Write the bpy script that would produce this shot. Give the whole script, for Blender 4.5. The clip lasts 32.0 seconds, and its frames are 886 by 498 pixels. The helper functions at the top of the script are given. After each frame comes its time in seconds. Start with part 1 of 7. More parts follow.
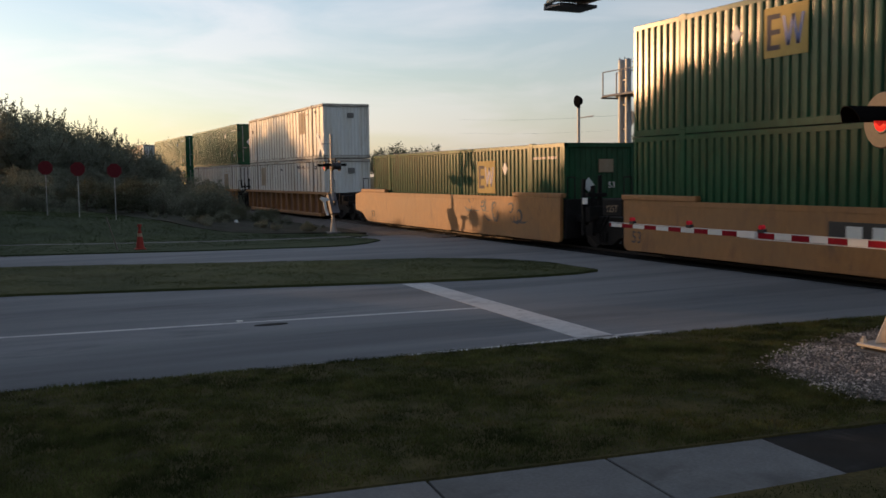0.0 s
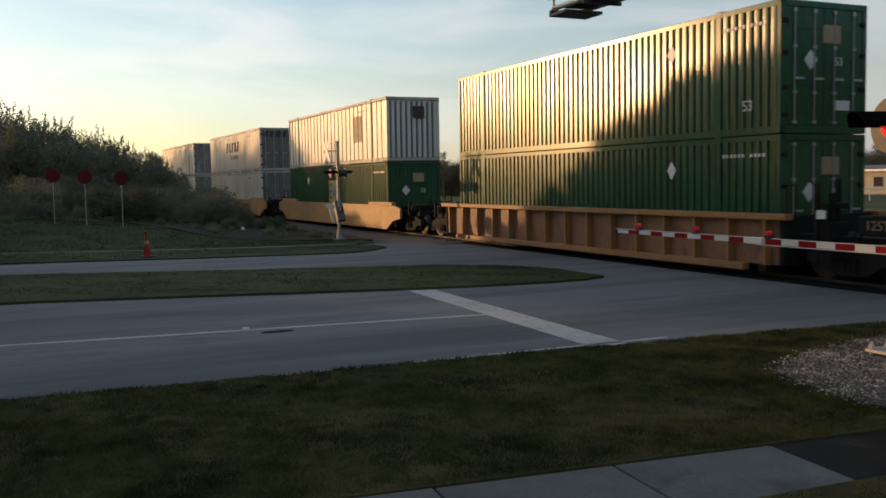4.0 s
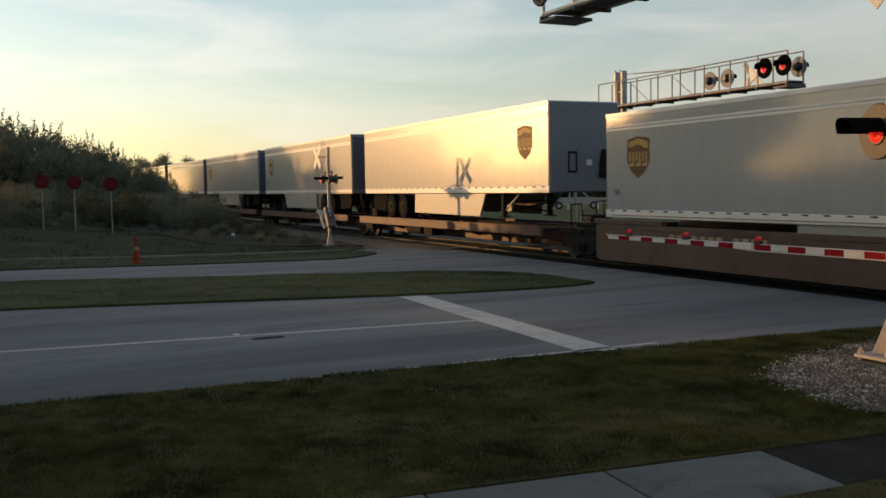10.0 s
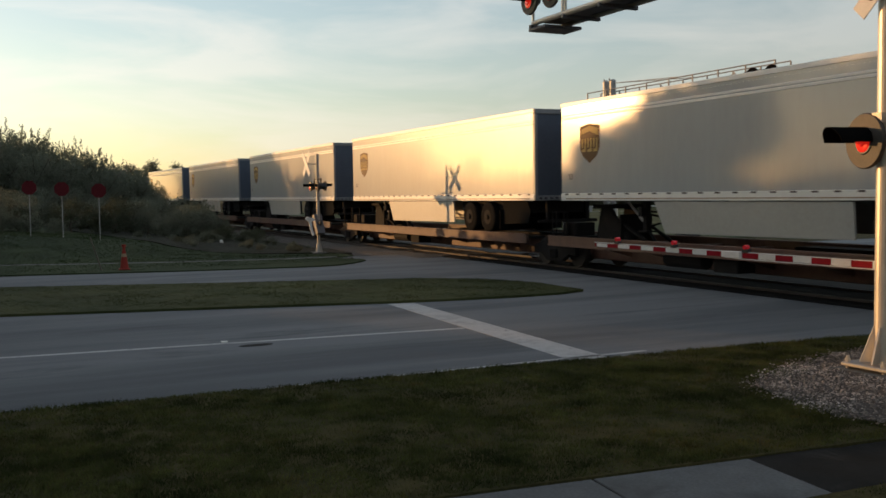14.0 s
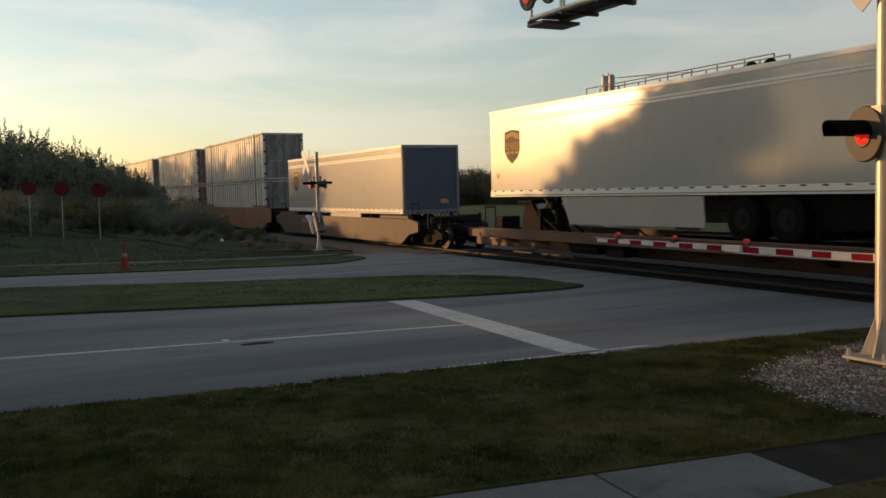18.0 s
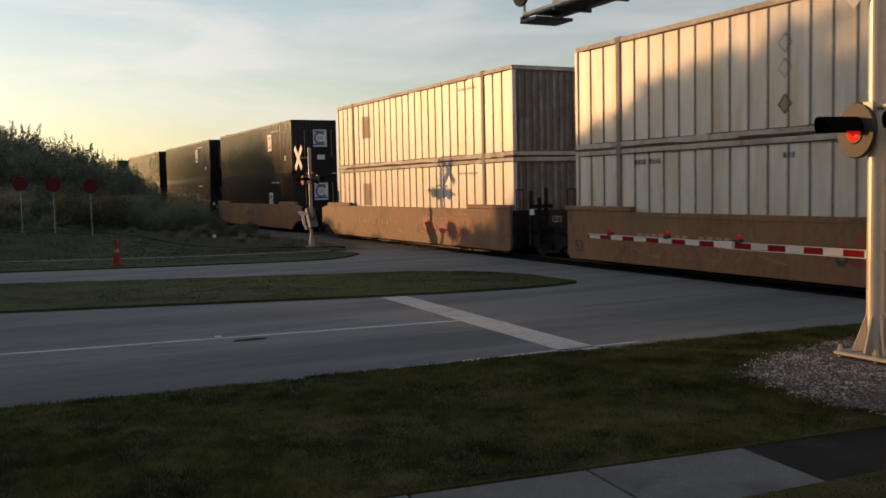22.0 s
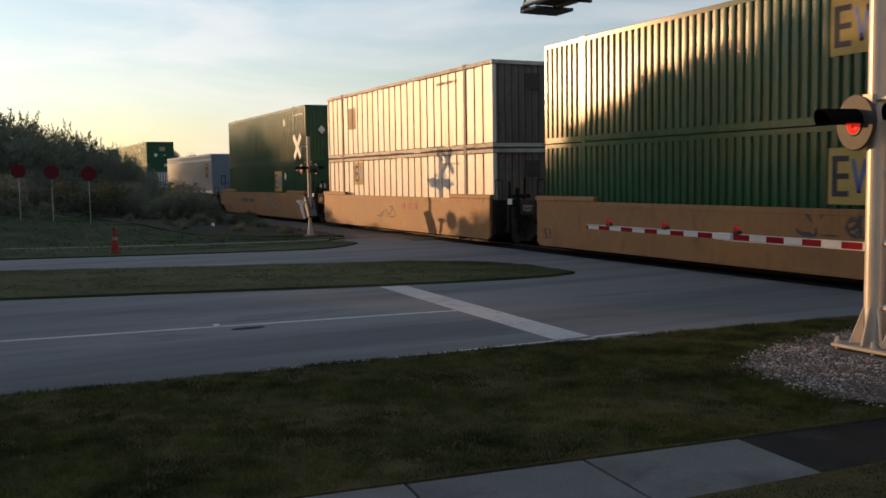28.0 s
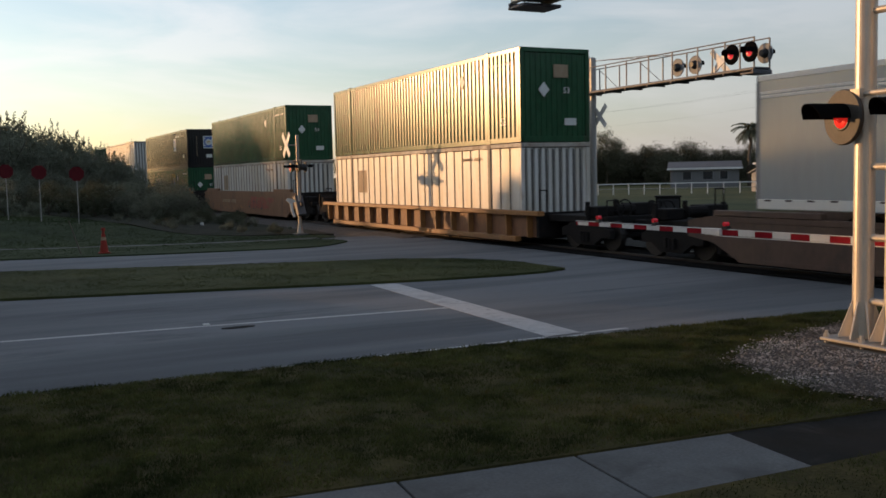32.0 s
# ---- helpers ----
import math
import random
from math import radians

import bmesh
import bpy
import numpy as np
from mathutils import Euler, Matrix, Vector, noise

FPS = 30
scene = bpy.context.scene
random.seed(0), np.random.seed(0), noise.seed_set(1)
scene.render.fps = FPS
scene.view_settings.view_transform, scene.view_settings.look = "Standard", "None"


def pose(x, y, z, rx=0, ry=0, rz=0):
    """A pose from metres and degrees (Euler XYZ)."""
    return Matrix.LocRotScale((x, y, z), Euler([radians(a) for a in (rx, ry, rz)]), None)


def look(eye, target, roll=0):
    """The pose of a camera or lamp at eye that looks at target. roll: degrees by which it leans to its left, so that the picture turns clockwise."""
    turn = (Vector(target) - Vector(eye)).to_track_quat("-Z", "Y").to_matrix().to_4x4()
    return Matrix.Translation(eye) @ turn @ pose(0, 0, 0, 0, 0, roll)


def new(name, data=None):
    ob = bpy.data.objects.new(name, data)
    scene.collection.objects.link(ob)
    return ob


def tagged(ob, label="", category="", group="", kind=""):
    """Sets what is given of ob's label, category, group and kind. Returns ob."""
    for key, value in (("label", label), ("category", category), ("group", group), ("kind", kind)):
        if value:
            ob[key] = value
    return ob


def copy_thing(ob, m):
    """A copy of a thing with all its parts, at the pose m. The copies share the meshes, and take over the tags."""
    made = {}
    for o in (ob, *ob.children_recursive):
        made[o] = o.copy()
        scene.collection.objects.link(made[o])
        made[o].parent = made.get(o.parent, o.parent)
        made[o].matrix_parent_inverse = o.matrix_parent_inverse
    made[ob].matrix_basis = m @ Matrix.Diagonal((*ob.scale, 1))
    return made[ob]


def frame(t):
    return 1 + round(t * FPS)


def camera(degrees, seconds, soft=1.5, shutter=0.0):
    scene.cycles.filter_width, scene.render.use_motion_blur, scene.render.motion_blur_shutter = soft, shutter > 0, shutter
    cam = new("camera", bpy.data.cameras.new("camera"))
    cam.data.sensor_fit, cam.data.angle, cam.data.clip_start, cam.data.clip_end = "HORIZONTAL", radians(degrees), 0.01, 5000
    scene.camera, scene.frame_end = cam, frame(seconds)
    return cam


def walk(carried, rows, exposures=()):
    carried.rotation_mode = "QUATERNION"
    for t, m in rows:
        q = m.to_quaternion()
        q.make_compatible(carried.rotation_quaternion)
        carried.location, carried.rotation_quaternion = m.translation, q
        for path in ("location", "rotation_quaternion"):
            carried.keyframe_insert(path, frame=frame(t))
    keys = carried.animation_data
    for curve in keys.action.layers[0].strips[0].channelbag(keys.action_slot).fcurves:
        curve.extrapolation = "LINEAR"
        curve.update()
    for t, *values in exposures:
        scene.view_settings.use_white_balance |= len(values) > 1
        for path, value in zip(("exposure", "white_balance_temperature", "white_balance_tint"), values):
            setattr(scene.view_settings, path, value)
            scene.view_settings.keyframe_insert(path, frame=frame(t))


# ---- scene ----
cam = camera(50.82, 32.0, soft=1.6, shutter=0.12)
EYE = Vector((0, 0, 2.33))
# seconds, heading to the right of the track's line, tilt, lean (degrees)
VIEW = (
    (0, 24.99, -4.56, 0.80), (0.5, 24.92, -4.60, 0.84), (1, 25.00, -4.50, 0.90), (1.5, 25.24, -4.35, 0.94),
    (2, 25.03, -4.14, 0.98), (2.5, 24.69, -4.26, 0.89), (3, 24.55, -4.31, 0.83), (3.5, 24.55, -4.25, 0.93),
    (5.5, 24.89, -3.88, 0.93), (6, 25.01, -3.81, 0.92), (6.5, 25.21, -3.67, 0.79), (7, 25.25, -3.65, 0.74),
    (7.5, 25.32, -3.64, 0.78), (8, 25.42, -3.65, 0.79), (8.5, 25.44, -3.70, 0.86), (9, 25.25, -3.70, 0.92),
    (9.5, 25.07, -3.76, 0.99), (10, 25.20, -3.79, 0.98), (10.5, 25.32, -3.67, 0.86), (11, 25.41, -3.68, 0.85),
    (11.5, 25.43, -3.54, 0.89), (12, 25.50, -3.43, 0.77), (12.5, 25.65, -3.31, 0.84), (13, 25.75, -3.26, 0.79),
    (13.5, 25.70, -3.25, 0.75), (14, 25.88, -3.34, 0.78), (14.5, 25.67, -3.53, 0.73), (16.5, 25.46, -3.77, 1.14),
    (17, 25.49, -3.60, 1.25), (17.5, 25.58, -3.55, 1.32), (18, 25.86, -3.54, 1.29), (18.5, 26.10, -3.52, 1.21),
    (19, 26.32, -3.63, 1.16), (19.5, 26.34, -3.64, 1.10), (20, 26.34, -3.69, 1.17), (20.5, 26.26, -3.76, 1.24),
    (21, 26.27, -3.80, 1.20), (21.5, 26.30, -3.84, 1.23), (22, 26.29, -3.79, 1.25), (22.5, 26.27, -3.76, 1.29),
    (23, 26.36, -3.87, 1.29), (23.5, 26.37, -4.01, 1.33), (24, 26.44, -3.98, 1.21), (24.5, 26.37, -4.07, 1.16),
    (25, 26.39, -4.07, 1.13), (25.5, 26.38, -4.11, 1.17), (27.5, 26.38, -4.33, 0.96), (28, 26.37, -4.42, 0.90),
    (28.5, 26.23, -4.57, 0.95), (29, 26.34, -4.75, 0.92), (29.5, 26.43, -4.68, 0.98), (30, 26.32, -4.71, 1.15),
    (30.5, 26.54, -4.70, 1.33), (31, 26.72, -4.65, 1.31), (31.5, 26.89, -4.66, 1.33), (32, 26.98, -4.59, 1.31),
)


def heading(yaw, tilt, lean):
    a, b = radians(yaw), radians(tilt)
    way = Vector((math.sin(a) * math.cos(b), math.cos(a) * math.cos(b), math.sin(b)))
    return look(EYE, EYE + way, -lean)


# seconds, stops, kelvin, tint
WHITE_BALANCE = (
    (0, 0.08, 6320, 16), (3, 0.15, 6480, 13), (5.5, 0.12, 6520, 9), (8, 0.11, 7000, 10), (11, 0.12, 7000, 10), (14, 0.10, 6980, 10),
    (17, 0.0, 7120, 10), (19, 0.02, 7080, 11), (21, 0.03, 7280, 13), (22, 0.0, 7050, 15), (23, 0.03, 6580, 14), (24, 0.02, 6380, 16),
    (25, 0.28, 6180, 20), (27.5, 0.13, 6400, 16), (29, 0.15, 6450, 14), (30.5, 0.20, 6430, 14), (32, 0.12, 6380, 14),
)
walk(cam, [(t, heading(y, p, r)) for t, y, p, r in VIEW], WHITE_BALANCE)

# ---- light ----
SUN_AZ, SUN_EL = -35.0, 6.0      # degrees; azimuth from +Y towards +X
world = bpy.data.worlds.new("sky")
scene.world = world
world.use_nodes = True
wt = world.node_tree
wt.nodes.clear()


def node(tree, kind, **values):
    n = tree.nodes.new(kind)
    for key, value in values.items():
        if key in n.inputs:
            n.inputs[key].default_value = value
    return n


def join(tree, a, b):
    tree.links.new(a, b)


sky = node(wt, "ShaderNodeTexSky")
sky.sky_type, sky.sun_disc = "NISHITA", False
sky.sun_elevation, sky.sun_rotation = radians(SUN_EL), radians(SUN_AZ)
sky.air_density, sky.dust_density, sky.ozone_density = 1.0, 0.7, 2.0
wcoord = node(wt, "ShaderNodeTexCoord")
wmap = node(wt, "ShaderNodeMapping")
wmap.inputs["Scale"].default_value = (1.1, 1.1, 5.5)
wmap.inputs["Rotation"].default_value = (0.10, -0.12, 0.3)
wnoise = node(wt, "ShaderNodeTexNoise", Scale=3.2, Detail=7.0, Roughness=0.55, Distortion=0.4)
wramp = node(wt, "ShaderNodeValToRGB")
wramp.color_ramp.elements[0].position, wramp.color_ramp.elements[1].position = 0.44, 0.64
wramp.color_ramp.elements[0].color, wramp.color_ramp.elements[1].color = (0.28, 0.28, 0.28, 1), (0.90, 0.90, 0.90, 1)
wmix = node(wt, "ShaderNodeMixRGB")
wmix.blend_type = "MIX"
wcloud = node(wt, "ShaderNodeMixRGB")
wcloud.blend_type = "MULTIPLY"
wcloud.inputs[0].default_value = 1.0
wcloud.inputs[2].default_value = (1.1, 1.05, 1.0, 1)
wveil = node(wt, "ShaderNodeMixRGB")
wveil.inputs[0].default_value = 0.6
wveil.inputs[2].default_value = (4.75, 4.5, 4.35, 1)   # light of the thin cloud veil
wback = node(wt, "ShaderNodeBackground", Strength=0.218)
wout = node(wt, "ShaderNodeOutputWorld")
join(wt, wcoord.outputs["Generated"], wmap.inputs["Vector"])
join(wt, wmap.outputs["Vector"], wnoise.inputs["Vector"])
join(wt, wnoise.outputs["Fac"], wramp.inputs["Fac"])
join(wt, sky.outputs["Color"], wcloud.inputs[1])
wdot = node(wt, "ShaderNodeVectorMath")
wdot.operation = "DOT_PRODUCT"
wdot.inputs[1].default_value = (math.sin(radians(SUN_AZ)), math.cos(radians(SUN_AZ)), 0.1)
wthin = node(wt, "ShaderNodeMapRange")
for i, v in ((1, 0.1), (2, 0.85), (3, 0.55), (4, 1.0)):
    wthin.inputs[i].default_value = v
wfac = node(wt, "ShaderNodeMath")
wfac.operation = "MULTIPLY"
join(wt, wcoord.outputs["Generated"], wdot.inputs[0])
join(wt, wdot.outputs["Value"], wthin.inputs[0])
join(wt, wramp.outputs["Color"], wfac.inputs[0])
join(wt, wthin.outputs[0], wfac.inputs[1])
join(wt, wfac.outputs[0], wmix.inputs[0])
join(wt, sky.outputs["Color"], wmix.inputs[1])
join(wt, wcloud.outputs["Color"], wveil.inputs[1])
join(wt, wveil.outputs["Color"], wmix.inputs[2])
wsplit = node(wt, "ShaderNodeSeparateXYZ")
wlow = node(wt, "ShaderNodeMapRange")
for i, v in ((1, 0.0), (2, 0.26), (3, 0.85), (4, 0.0)):
    wlow.inputs[i].default_value = v
waway = node(wt, "ShaderNodeMapRange")
for i, v in ((1, 0.15), (2, 0.80), (3, 1.0), (4, 0.0)):
    waway.inputs[i].default_value = v
whaze = node(wt, "ShaderNodeMath")
whaze.operation = "MULTIPLY"
wgrey = node(wt, "ShaderNodeMixRGB", Color2=(2.02, 1.97, 2.03, 1))
join(wt, wcoord.outputs["Generated"], wsplit.inputs[0])
join(wt, wsplit.outputs["Z"], wlow.inputs[0])
join(wt, wdot.outputs["Value"], waway.inputs[0])
join(wt, wlow.outputs[0], whaze.inputs[0])
join(wt, waway.outputs[0], whaze.inputs[1])
join(wt, whaze.outputs[0], wgrey.inputs[0])
join(wt, wmix.outputs["Color"], wgrey.inputs[1])
join(wt, wgrey.outputs["Color"], wback.inputs["Color"])
join(wt, wback.outputs["Background"], wout.inputs["Surface"])

sun_data = bpy.data.lights.new("sun", "SUN")
sun_data.energy, sun_data.angle, sun_data.color = 2.9, radians(0.55), (1.0, 0.55, 0.23)
sun = new("sun", sun_data)
SUN_WAY = Vector((math.sin(radians(SUN_AZ)) * math.cos(radians(SUN_EL)), math.cos(radians(SUN_AZ)) * math.cos(radians(SUN_EL)), math.sin(radians(SUN_EL))))
sun.matrix_world = look((0, 0, 60), Vector((0, 0, 60)) - SUN_WAY)


# ---- materials ----
def surface(name, base, rough=0.6, metal=0.0, vary=0.25, scale=3.0, fine=40.0, bump=0.15, depth=0.004, stain=None, stain_at=0.6, stain_scale=1.2, stretch=(1, 1, 1), coat=0.0, jitter=0.0, spec=0.5, patch=None, patch_at=0.55, patch_scale=0.4, patch_stretch=(1, 1, 1), patch_most=0.7, island=0.0):
    """A painted, mineral or plant surface: base colour varied at two scales, stains with edges of their own, fine relief."""
    m = bpy.data.materials.new(name)
    m.use_nodes = True
    t = m.node_tree
    b = t.nodes["Principled BSDF"]
    b.inputs["Roughness"].default_value, b.inputs["Metallic"].default_value = rough, metal
    b.inputs["Coat Weight"].default_value, b.inputs["Coat Roughness"].default_value = coat, 0.09
    b.inputs["Specular IOR Level"].default_value = spec
    co = node(t, "ShaderNodeTexCoord")
    mp = node(t, "ShaderNodeMapping")
    mp.inputs["Scale"].default_value = stretch
    join(t, co.outputs["Object"], mp.inputs["Vector"])
    big = node(t, "ShaderNodeTexNoise", Scale=scale, Detail=5.0, Roughness=0.6)
    small = node(t, "ShaderNodeTexNoise", Scale=fine, Detail=3.0, Roughness=0.6)
    for n in (big, small):
        join(t, mp.outputs["Vector"], n.inputs["Vector"])
    add = node(t, "ShaderNodeMath")
    add.operation = "ADD"
    join(t, big.outputs["Fac"], add.inputs[0])
    join(t, small.outputs["Fac"], add.inputs[1])
    rng = node(t, "ShaderNodeMapRange")
    for i, v in ((1, 0.6), (2, 1.4), (3, 1 - vary), (4, 1 + vary)):
        rng.inputs[i].default_value = v
    join(t, add.outputs[0], rng.inputs[0])
    value = rng.outputs[0]
    if island:
        geo = node(t, "ShaderNodeNewGeometry")
        ir = node(t, "ShaderNodeMapRange")
        for i, v in ((1, 0.0), (2, 1.0), (3, 1 - island), (4, 1 + island)):
            ir.inputs[i].default_value = v
        join(t, geo.outputs["Random Per Island"], ir.inputs[0])
        im = node(t, "ShaderNodeMath")
        im.operation = "MULTIPLY"
        join(t, value, im.inputs[0])
        join(t, ir.outputs[0], im.inputs[1])
        value = im.outputs[0]
    if jitter:
        info = node(t, "ShaderNodeObjectInfo")
        jr = node(t, "ShaderNodeMapRange")
        for i, v in ((1, 0.0), (2, 1.0), (3, 1 - jitter), (4, 1 + jitter)):
            jr.inputs[i].default_value = v
        join(t, info.outputs["Random"], jr.inputs[0])
        mul = node(t, "ShaderNodeMath")
        mul.operation = "MULTIPLY"
        join(t, value, mul.inputs[0])
        join(t, jr.outputs[0], mul.inputs[1])
        value = mul.outputs[0]
    hsv = node(t, "ShaderNodeHueSaturation", Color=(*base, 1))
    join(t, value, hsv.inputs["Value"])
    colour = hsv.outputs["Color"]
    if stain:
        sn = node(t, "ShaderNodeTexNoise", Scale=stain_scale, Detail=8.0, Roughness=0.7, Distortion=0.6)
        join(t, mp.outputs["Vector"], sn.inputs["Vector"])
        sr = node(t, "ShaderNodeMapRange")
        for i, v in ((1, stain_at), (2, stain_at + 0.14), (3, 0.0), (4, 0.8)):
            sr.inputs[i].default_value = v
        join(t, sn.outputs["Fac"], sr.inputs[0])
        mx = node(t, "ShaderNodeMixRGB", Color2=(*stain, 1))
        join(t, sr.outputs[0], mx.inputs[0])
        join(t, colour, mx.inputs[1])
        colour = mx.outputs[0]
    if patch:                # a second, larger kind of stain
        pm = node(t, "ShaderNodeMapping")
        pm.inputs["Scale"].default_value = patch_stretch
        pm.inputs["Rotation"].default_value = (0, 0, 0.11)
        join(t, co.outputs["Object"], pm.inputs["Vector"])
        pn = node(t, "ShaderNodeTexNoise", Scale=patch_scale, Detail=6.0, Roughness=0.65, Distortion=0.3)
        join(t, pm.outputs["Vector"], pn.inputs["Vector"])
        pr = node(t, "ShaderNodeMapRange")
        for i, v in ((1, patch_at - 0.10), (2, patch_at + 0.10), (3, 0.0), (4, patch_most)):
            pr.inputs[i].default_value = v
        join(t, pn.outputs["Fac"], pr.inputs[0])
        px = node(t, "ShaderNodeMixRGB", Color2=(*patch, 1))
        join(t, pr.outputs[0], px.inputs[0])
        join(t, colour, px.inputs[1])
        colour = px.outputs[0]
    join(t, colour, b.inputs["Base Color"])
    if bump:
        bp = node(t, "ShaderNodeBump", Strength=bump, Distance=depth)
        join(t, add.outputs[0], bp.inputs["Height"])
        join(t, bp.outputs["Normal"], b.inputs["Normal"])
    return m


def glow(name, colour, strength):
    m = bpy.data.materials.new(name)
    m.use_nodes = True
    b = m.node_tree.nodes["Principled BSDF"]
    b.inputs["Base Color"].default_value = (*colour, 1)
    b.inputs["Emission Color"].default_value = (*colour, 1)
    b.inputs["Emission Strength"].default_value = strength
    b.inputs["Roughness"].default_value = 0.25
    return m


def leafy(m, amount):
    """Lets light through a thin leaf."""
    t = m.node_tree
    b = t.nodes["Principled BSDF"]
    thin = node(t, "ShaderNodeBsdfTranslucent")
    mix = node(t, "ShaderNodeMixShader")
    mix.inputs[0].default_value = amount
    join(t, b.inputs["Base Color"].links[0].from_socket, thin.inputs["Color"])
    join(t, b.outputs[0], mix.inputs[1])
    join(t, thin.outputs[0], mix.inputs[2])
    join(t, mix.outputs[0], t.nodes["Material Output"].inputs["Surface"])
    return m


ASPHALT = surface("asphalt", (0.152, 0.162, 0.168), 0.85, vary=0.20, scale=0.5, fine=55, bump=0.35, depth=0.006, stain=(0.062, 0.069, 0.075), stain_at=0.53, stain_scale=0.9, stretch=(0.16, 1, 1), spec=0.3, patch=(0.070, 0.079, 0.086), patch_at=0.53, patch_scale=0.55, patch_stretch=(0.10, 1, 1), patch_most=0.75)


def darken_lane(m, y0, y1, x0, x1, most):
    """Tyre-blackened asphalt in one lane, fading out along x and ragged across it."""
    t = m.node_tree
    b = t.nodes["Principled BSDF"]
    source = b.inputs["Base Color"].links[0].from_socket
    co = node(t, "ShaderNodeTexCoord")
    part_xyz = node(t, "ShaderNodeSeparateXYZ")
    rag = node(t, "ShaderNodeTexNoise", Scale=0.35, Detail=6.0, Roughness=0.65)
    shift = node(t, "ShaderNodeMath")
    shift.operation, shift.inputs[1].default_value, shift.inputs[2].default_value = "MULTIPLY_ADD", 1.8, -0.9
    add = node(t, "ShaderNodeMath")
    across, length = node(t, "ShaderNodeMapRange"), node(t, "ShaderNodeMapRange")
    for n, values in ((across, (y0, y1, 1.0, 0.0)), (length, (x0, x1, most, 0.0))):
        for i, v in enumerate(values):
            n.inputs[i + 1].default_value = v
    mul = node(t, "ShaderNodeMath")
    mul.operation = "MULTIPLY"
    mix = node(t, "ShaderNodeMixRGB", Color2=(0.060, 0.068, 0.076, 1))
    join(t, co.outputs["Object"], part_xyz.inputs[0])
    join(t, co.outputs["Object"], rag.inputs["Vector"])
    join(t, rag.outputs["Fac"], shift.inputs[0])
    join(t, part_xyz.outputs["Y"], add.inputs[0])
    join(t, shift.outputs[0], add.inputs[1])
    join(t, add.outputs[0], across.inputs[0])
    join(t, part_xyz.outputs["X"], length.inputs[0])
    join(t, across.outputs[0], mul.inputs[0])
    join(t, length.outputs[0], mul.inputs[1])
    join(t, mul.outputs[0], mix.inputs[0])
    join(t, source, mix.inputs[1])
    join(t, mix.outputs[0], b.inputs["Base Color"])


darken_lane(ASPHALT, 11.8, 13.6, 1.5, 7.0, 0.55)
MARK = surface("road_paint", (0.43, 0.43, 0.42), 0.8, vary=0.2, scale=5, fine=45, bump=0.2, stain=(0.13, 0.13, 0.13), stain_at=0.56, stain_scale=6, patch=(0.16, 0.16, 0.16), patch_at=0.62, patch_scale=1.3)
CONCRETE = surface("concrete", (0.110, 0.114, 0.112), 0.9, vary=0.36, scale=1.2, fine=34, bump=0.3, stain=(0.052, 0.053, 0.049), stain_at=0.52, stain_scale=1.3, jitter=0.08, patch=(0.050, 0.052, 0.049), patch_at=0.55, patch_scale=0.9)
DARK_SLAB = surface("dark_pavement", (0.020, 0.0190, 0.0165), 0.9, vary=0.35, scale=2, fine=60, bump=0.4, stain=(0.042, 0.040, 0.035), stain_at=0.56, stain_scale=1.8, patch=(0.009, 0.009, 0.008), patch_at=0.52, patch_scale=0.8, spec=0.1)
GRASS = surface("grass", (0.064, 0.053, 0.020), 0.95, vary=0.5, scale=1.1, fine=22, bump=0.3, depth=0.03, stain=(0.062, 0.048, 0.022), stain_at=0.55, stain_scale=2.2, spec=0.1, patch=(0.022, 0.026, 0.010), patch_at=0.54, patch_scale=1.2)
BLADE = leafy(surface("grass_blades", (0.100, 0.110, 0.036), 0.85, vary=0.6, scale=2.6, fine=8, bump=0, stain=(0.125, 0.082, 0.034), stain_at=0.54, stain_scale=2.6, spec=0.08, patch=(0.020, 0.030, 0.011), patch_at=0.51, patch_scale=1.1, patch_most=0.85), 0.45)
TURF = surface("greener_turf", (0.070, 0.075, 0.029), 0.9, vary=0.3, scale=0.8, fine=12, bump=0.15, depth=0.03, stain=(0.075, 0.062, 0.028), stain_at=0.55, stain_scale=0.5, spec=0.1, patch=(0.028, 0.040, 0.016), patch_at=0.52, patch_scale=0.14)
TURF_BLADE = leafy(surface("greener_blades", (0.077, 0.083, 0.031), 0.85, vary=0.3, scale=0.8, fine=9, bump=0, stain=(0.090, 0.072, 0.032), stain_at=0.53, stain_scale=0.5, spec=0.05, patch=(0.030, 0.042, 0.016), patch_at=0.52, patch_scale=0.14), 0.35)
TURF_FAR = surface("bank_turf", (0.042, 0.057, 0.024), 0.9, vary=0.3, scale=0.8, fine=12, bump=0.15, depth=0.03, stain=(0.055, 0.055, 0.026), stain_at=0.57, stain_scale=0.5, spec=0.1, patch=(0.020, 0.034, 0.015), patch_at=0.50, patch_scale=0.16)
BANK_BLADE = leafy(surface("bank_blades", (0.042, 0.060, 0.023), 0.85, vary=0.3, scale=0.8, fine=9, bump=0, stain=(0.065, 0.060, 0.027), stain_at=0.56, stain_scale=0.5, spec=0.05, patch=(0.022, 0.038, 0.015), patch_at=0.50, patch_scale=0.16), 0.3)
EARTH = surface("weedy_earth", (0.034, 0.033, 0.026), 0.95, vary=0.45, scale=1.6, fine=14, bump=0.6, depth=0.05, stain=(0.06, 0.052, 0.040), stain_at=0.57, stain_scale=0.9, spec=0.1, patch=(0.022, 0.030, 0.016), patch_at=0.50, patch_scale=0.5)
BALLAST = surface("ballast", (0.075, 0.066, 0.058), 0.95, vary=0.5, scale=4, fine=18, bump=1.0, depth=0.05)
GRAVEL = surface("white_gravel", (0.055, 0.047, 0.040), 0.9, vary=0.5, scale=7, fine=30, bump=0.8, depth=0.02)
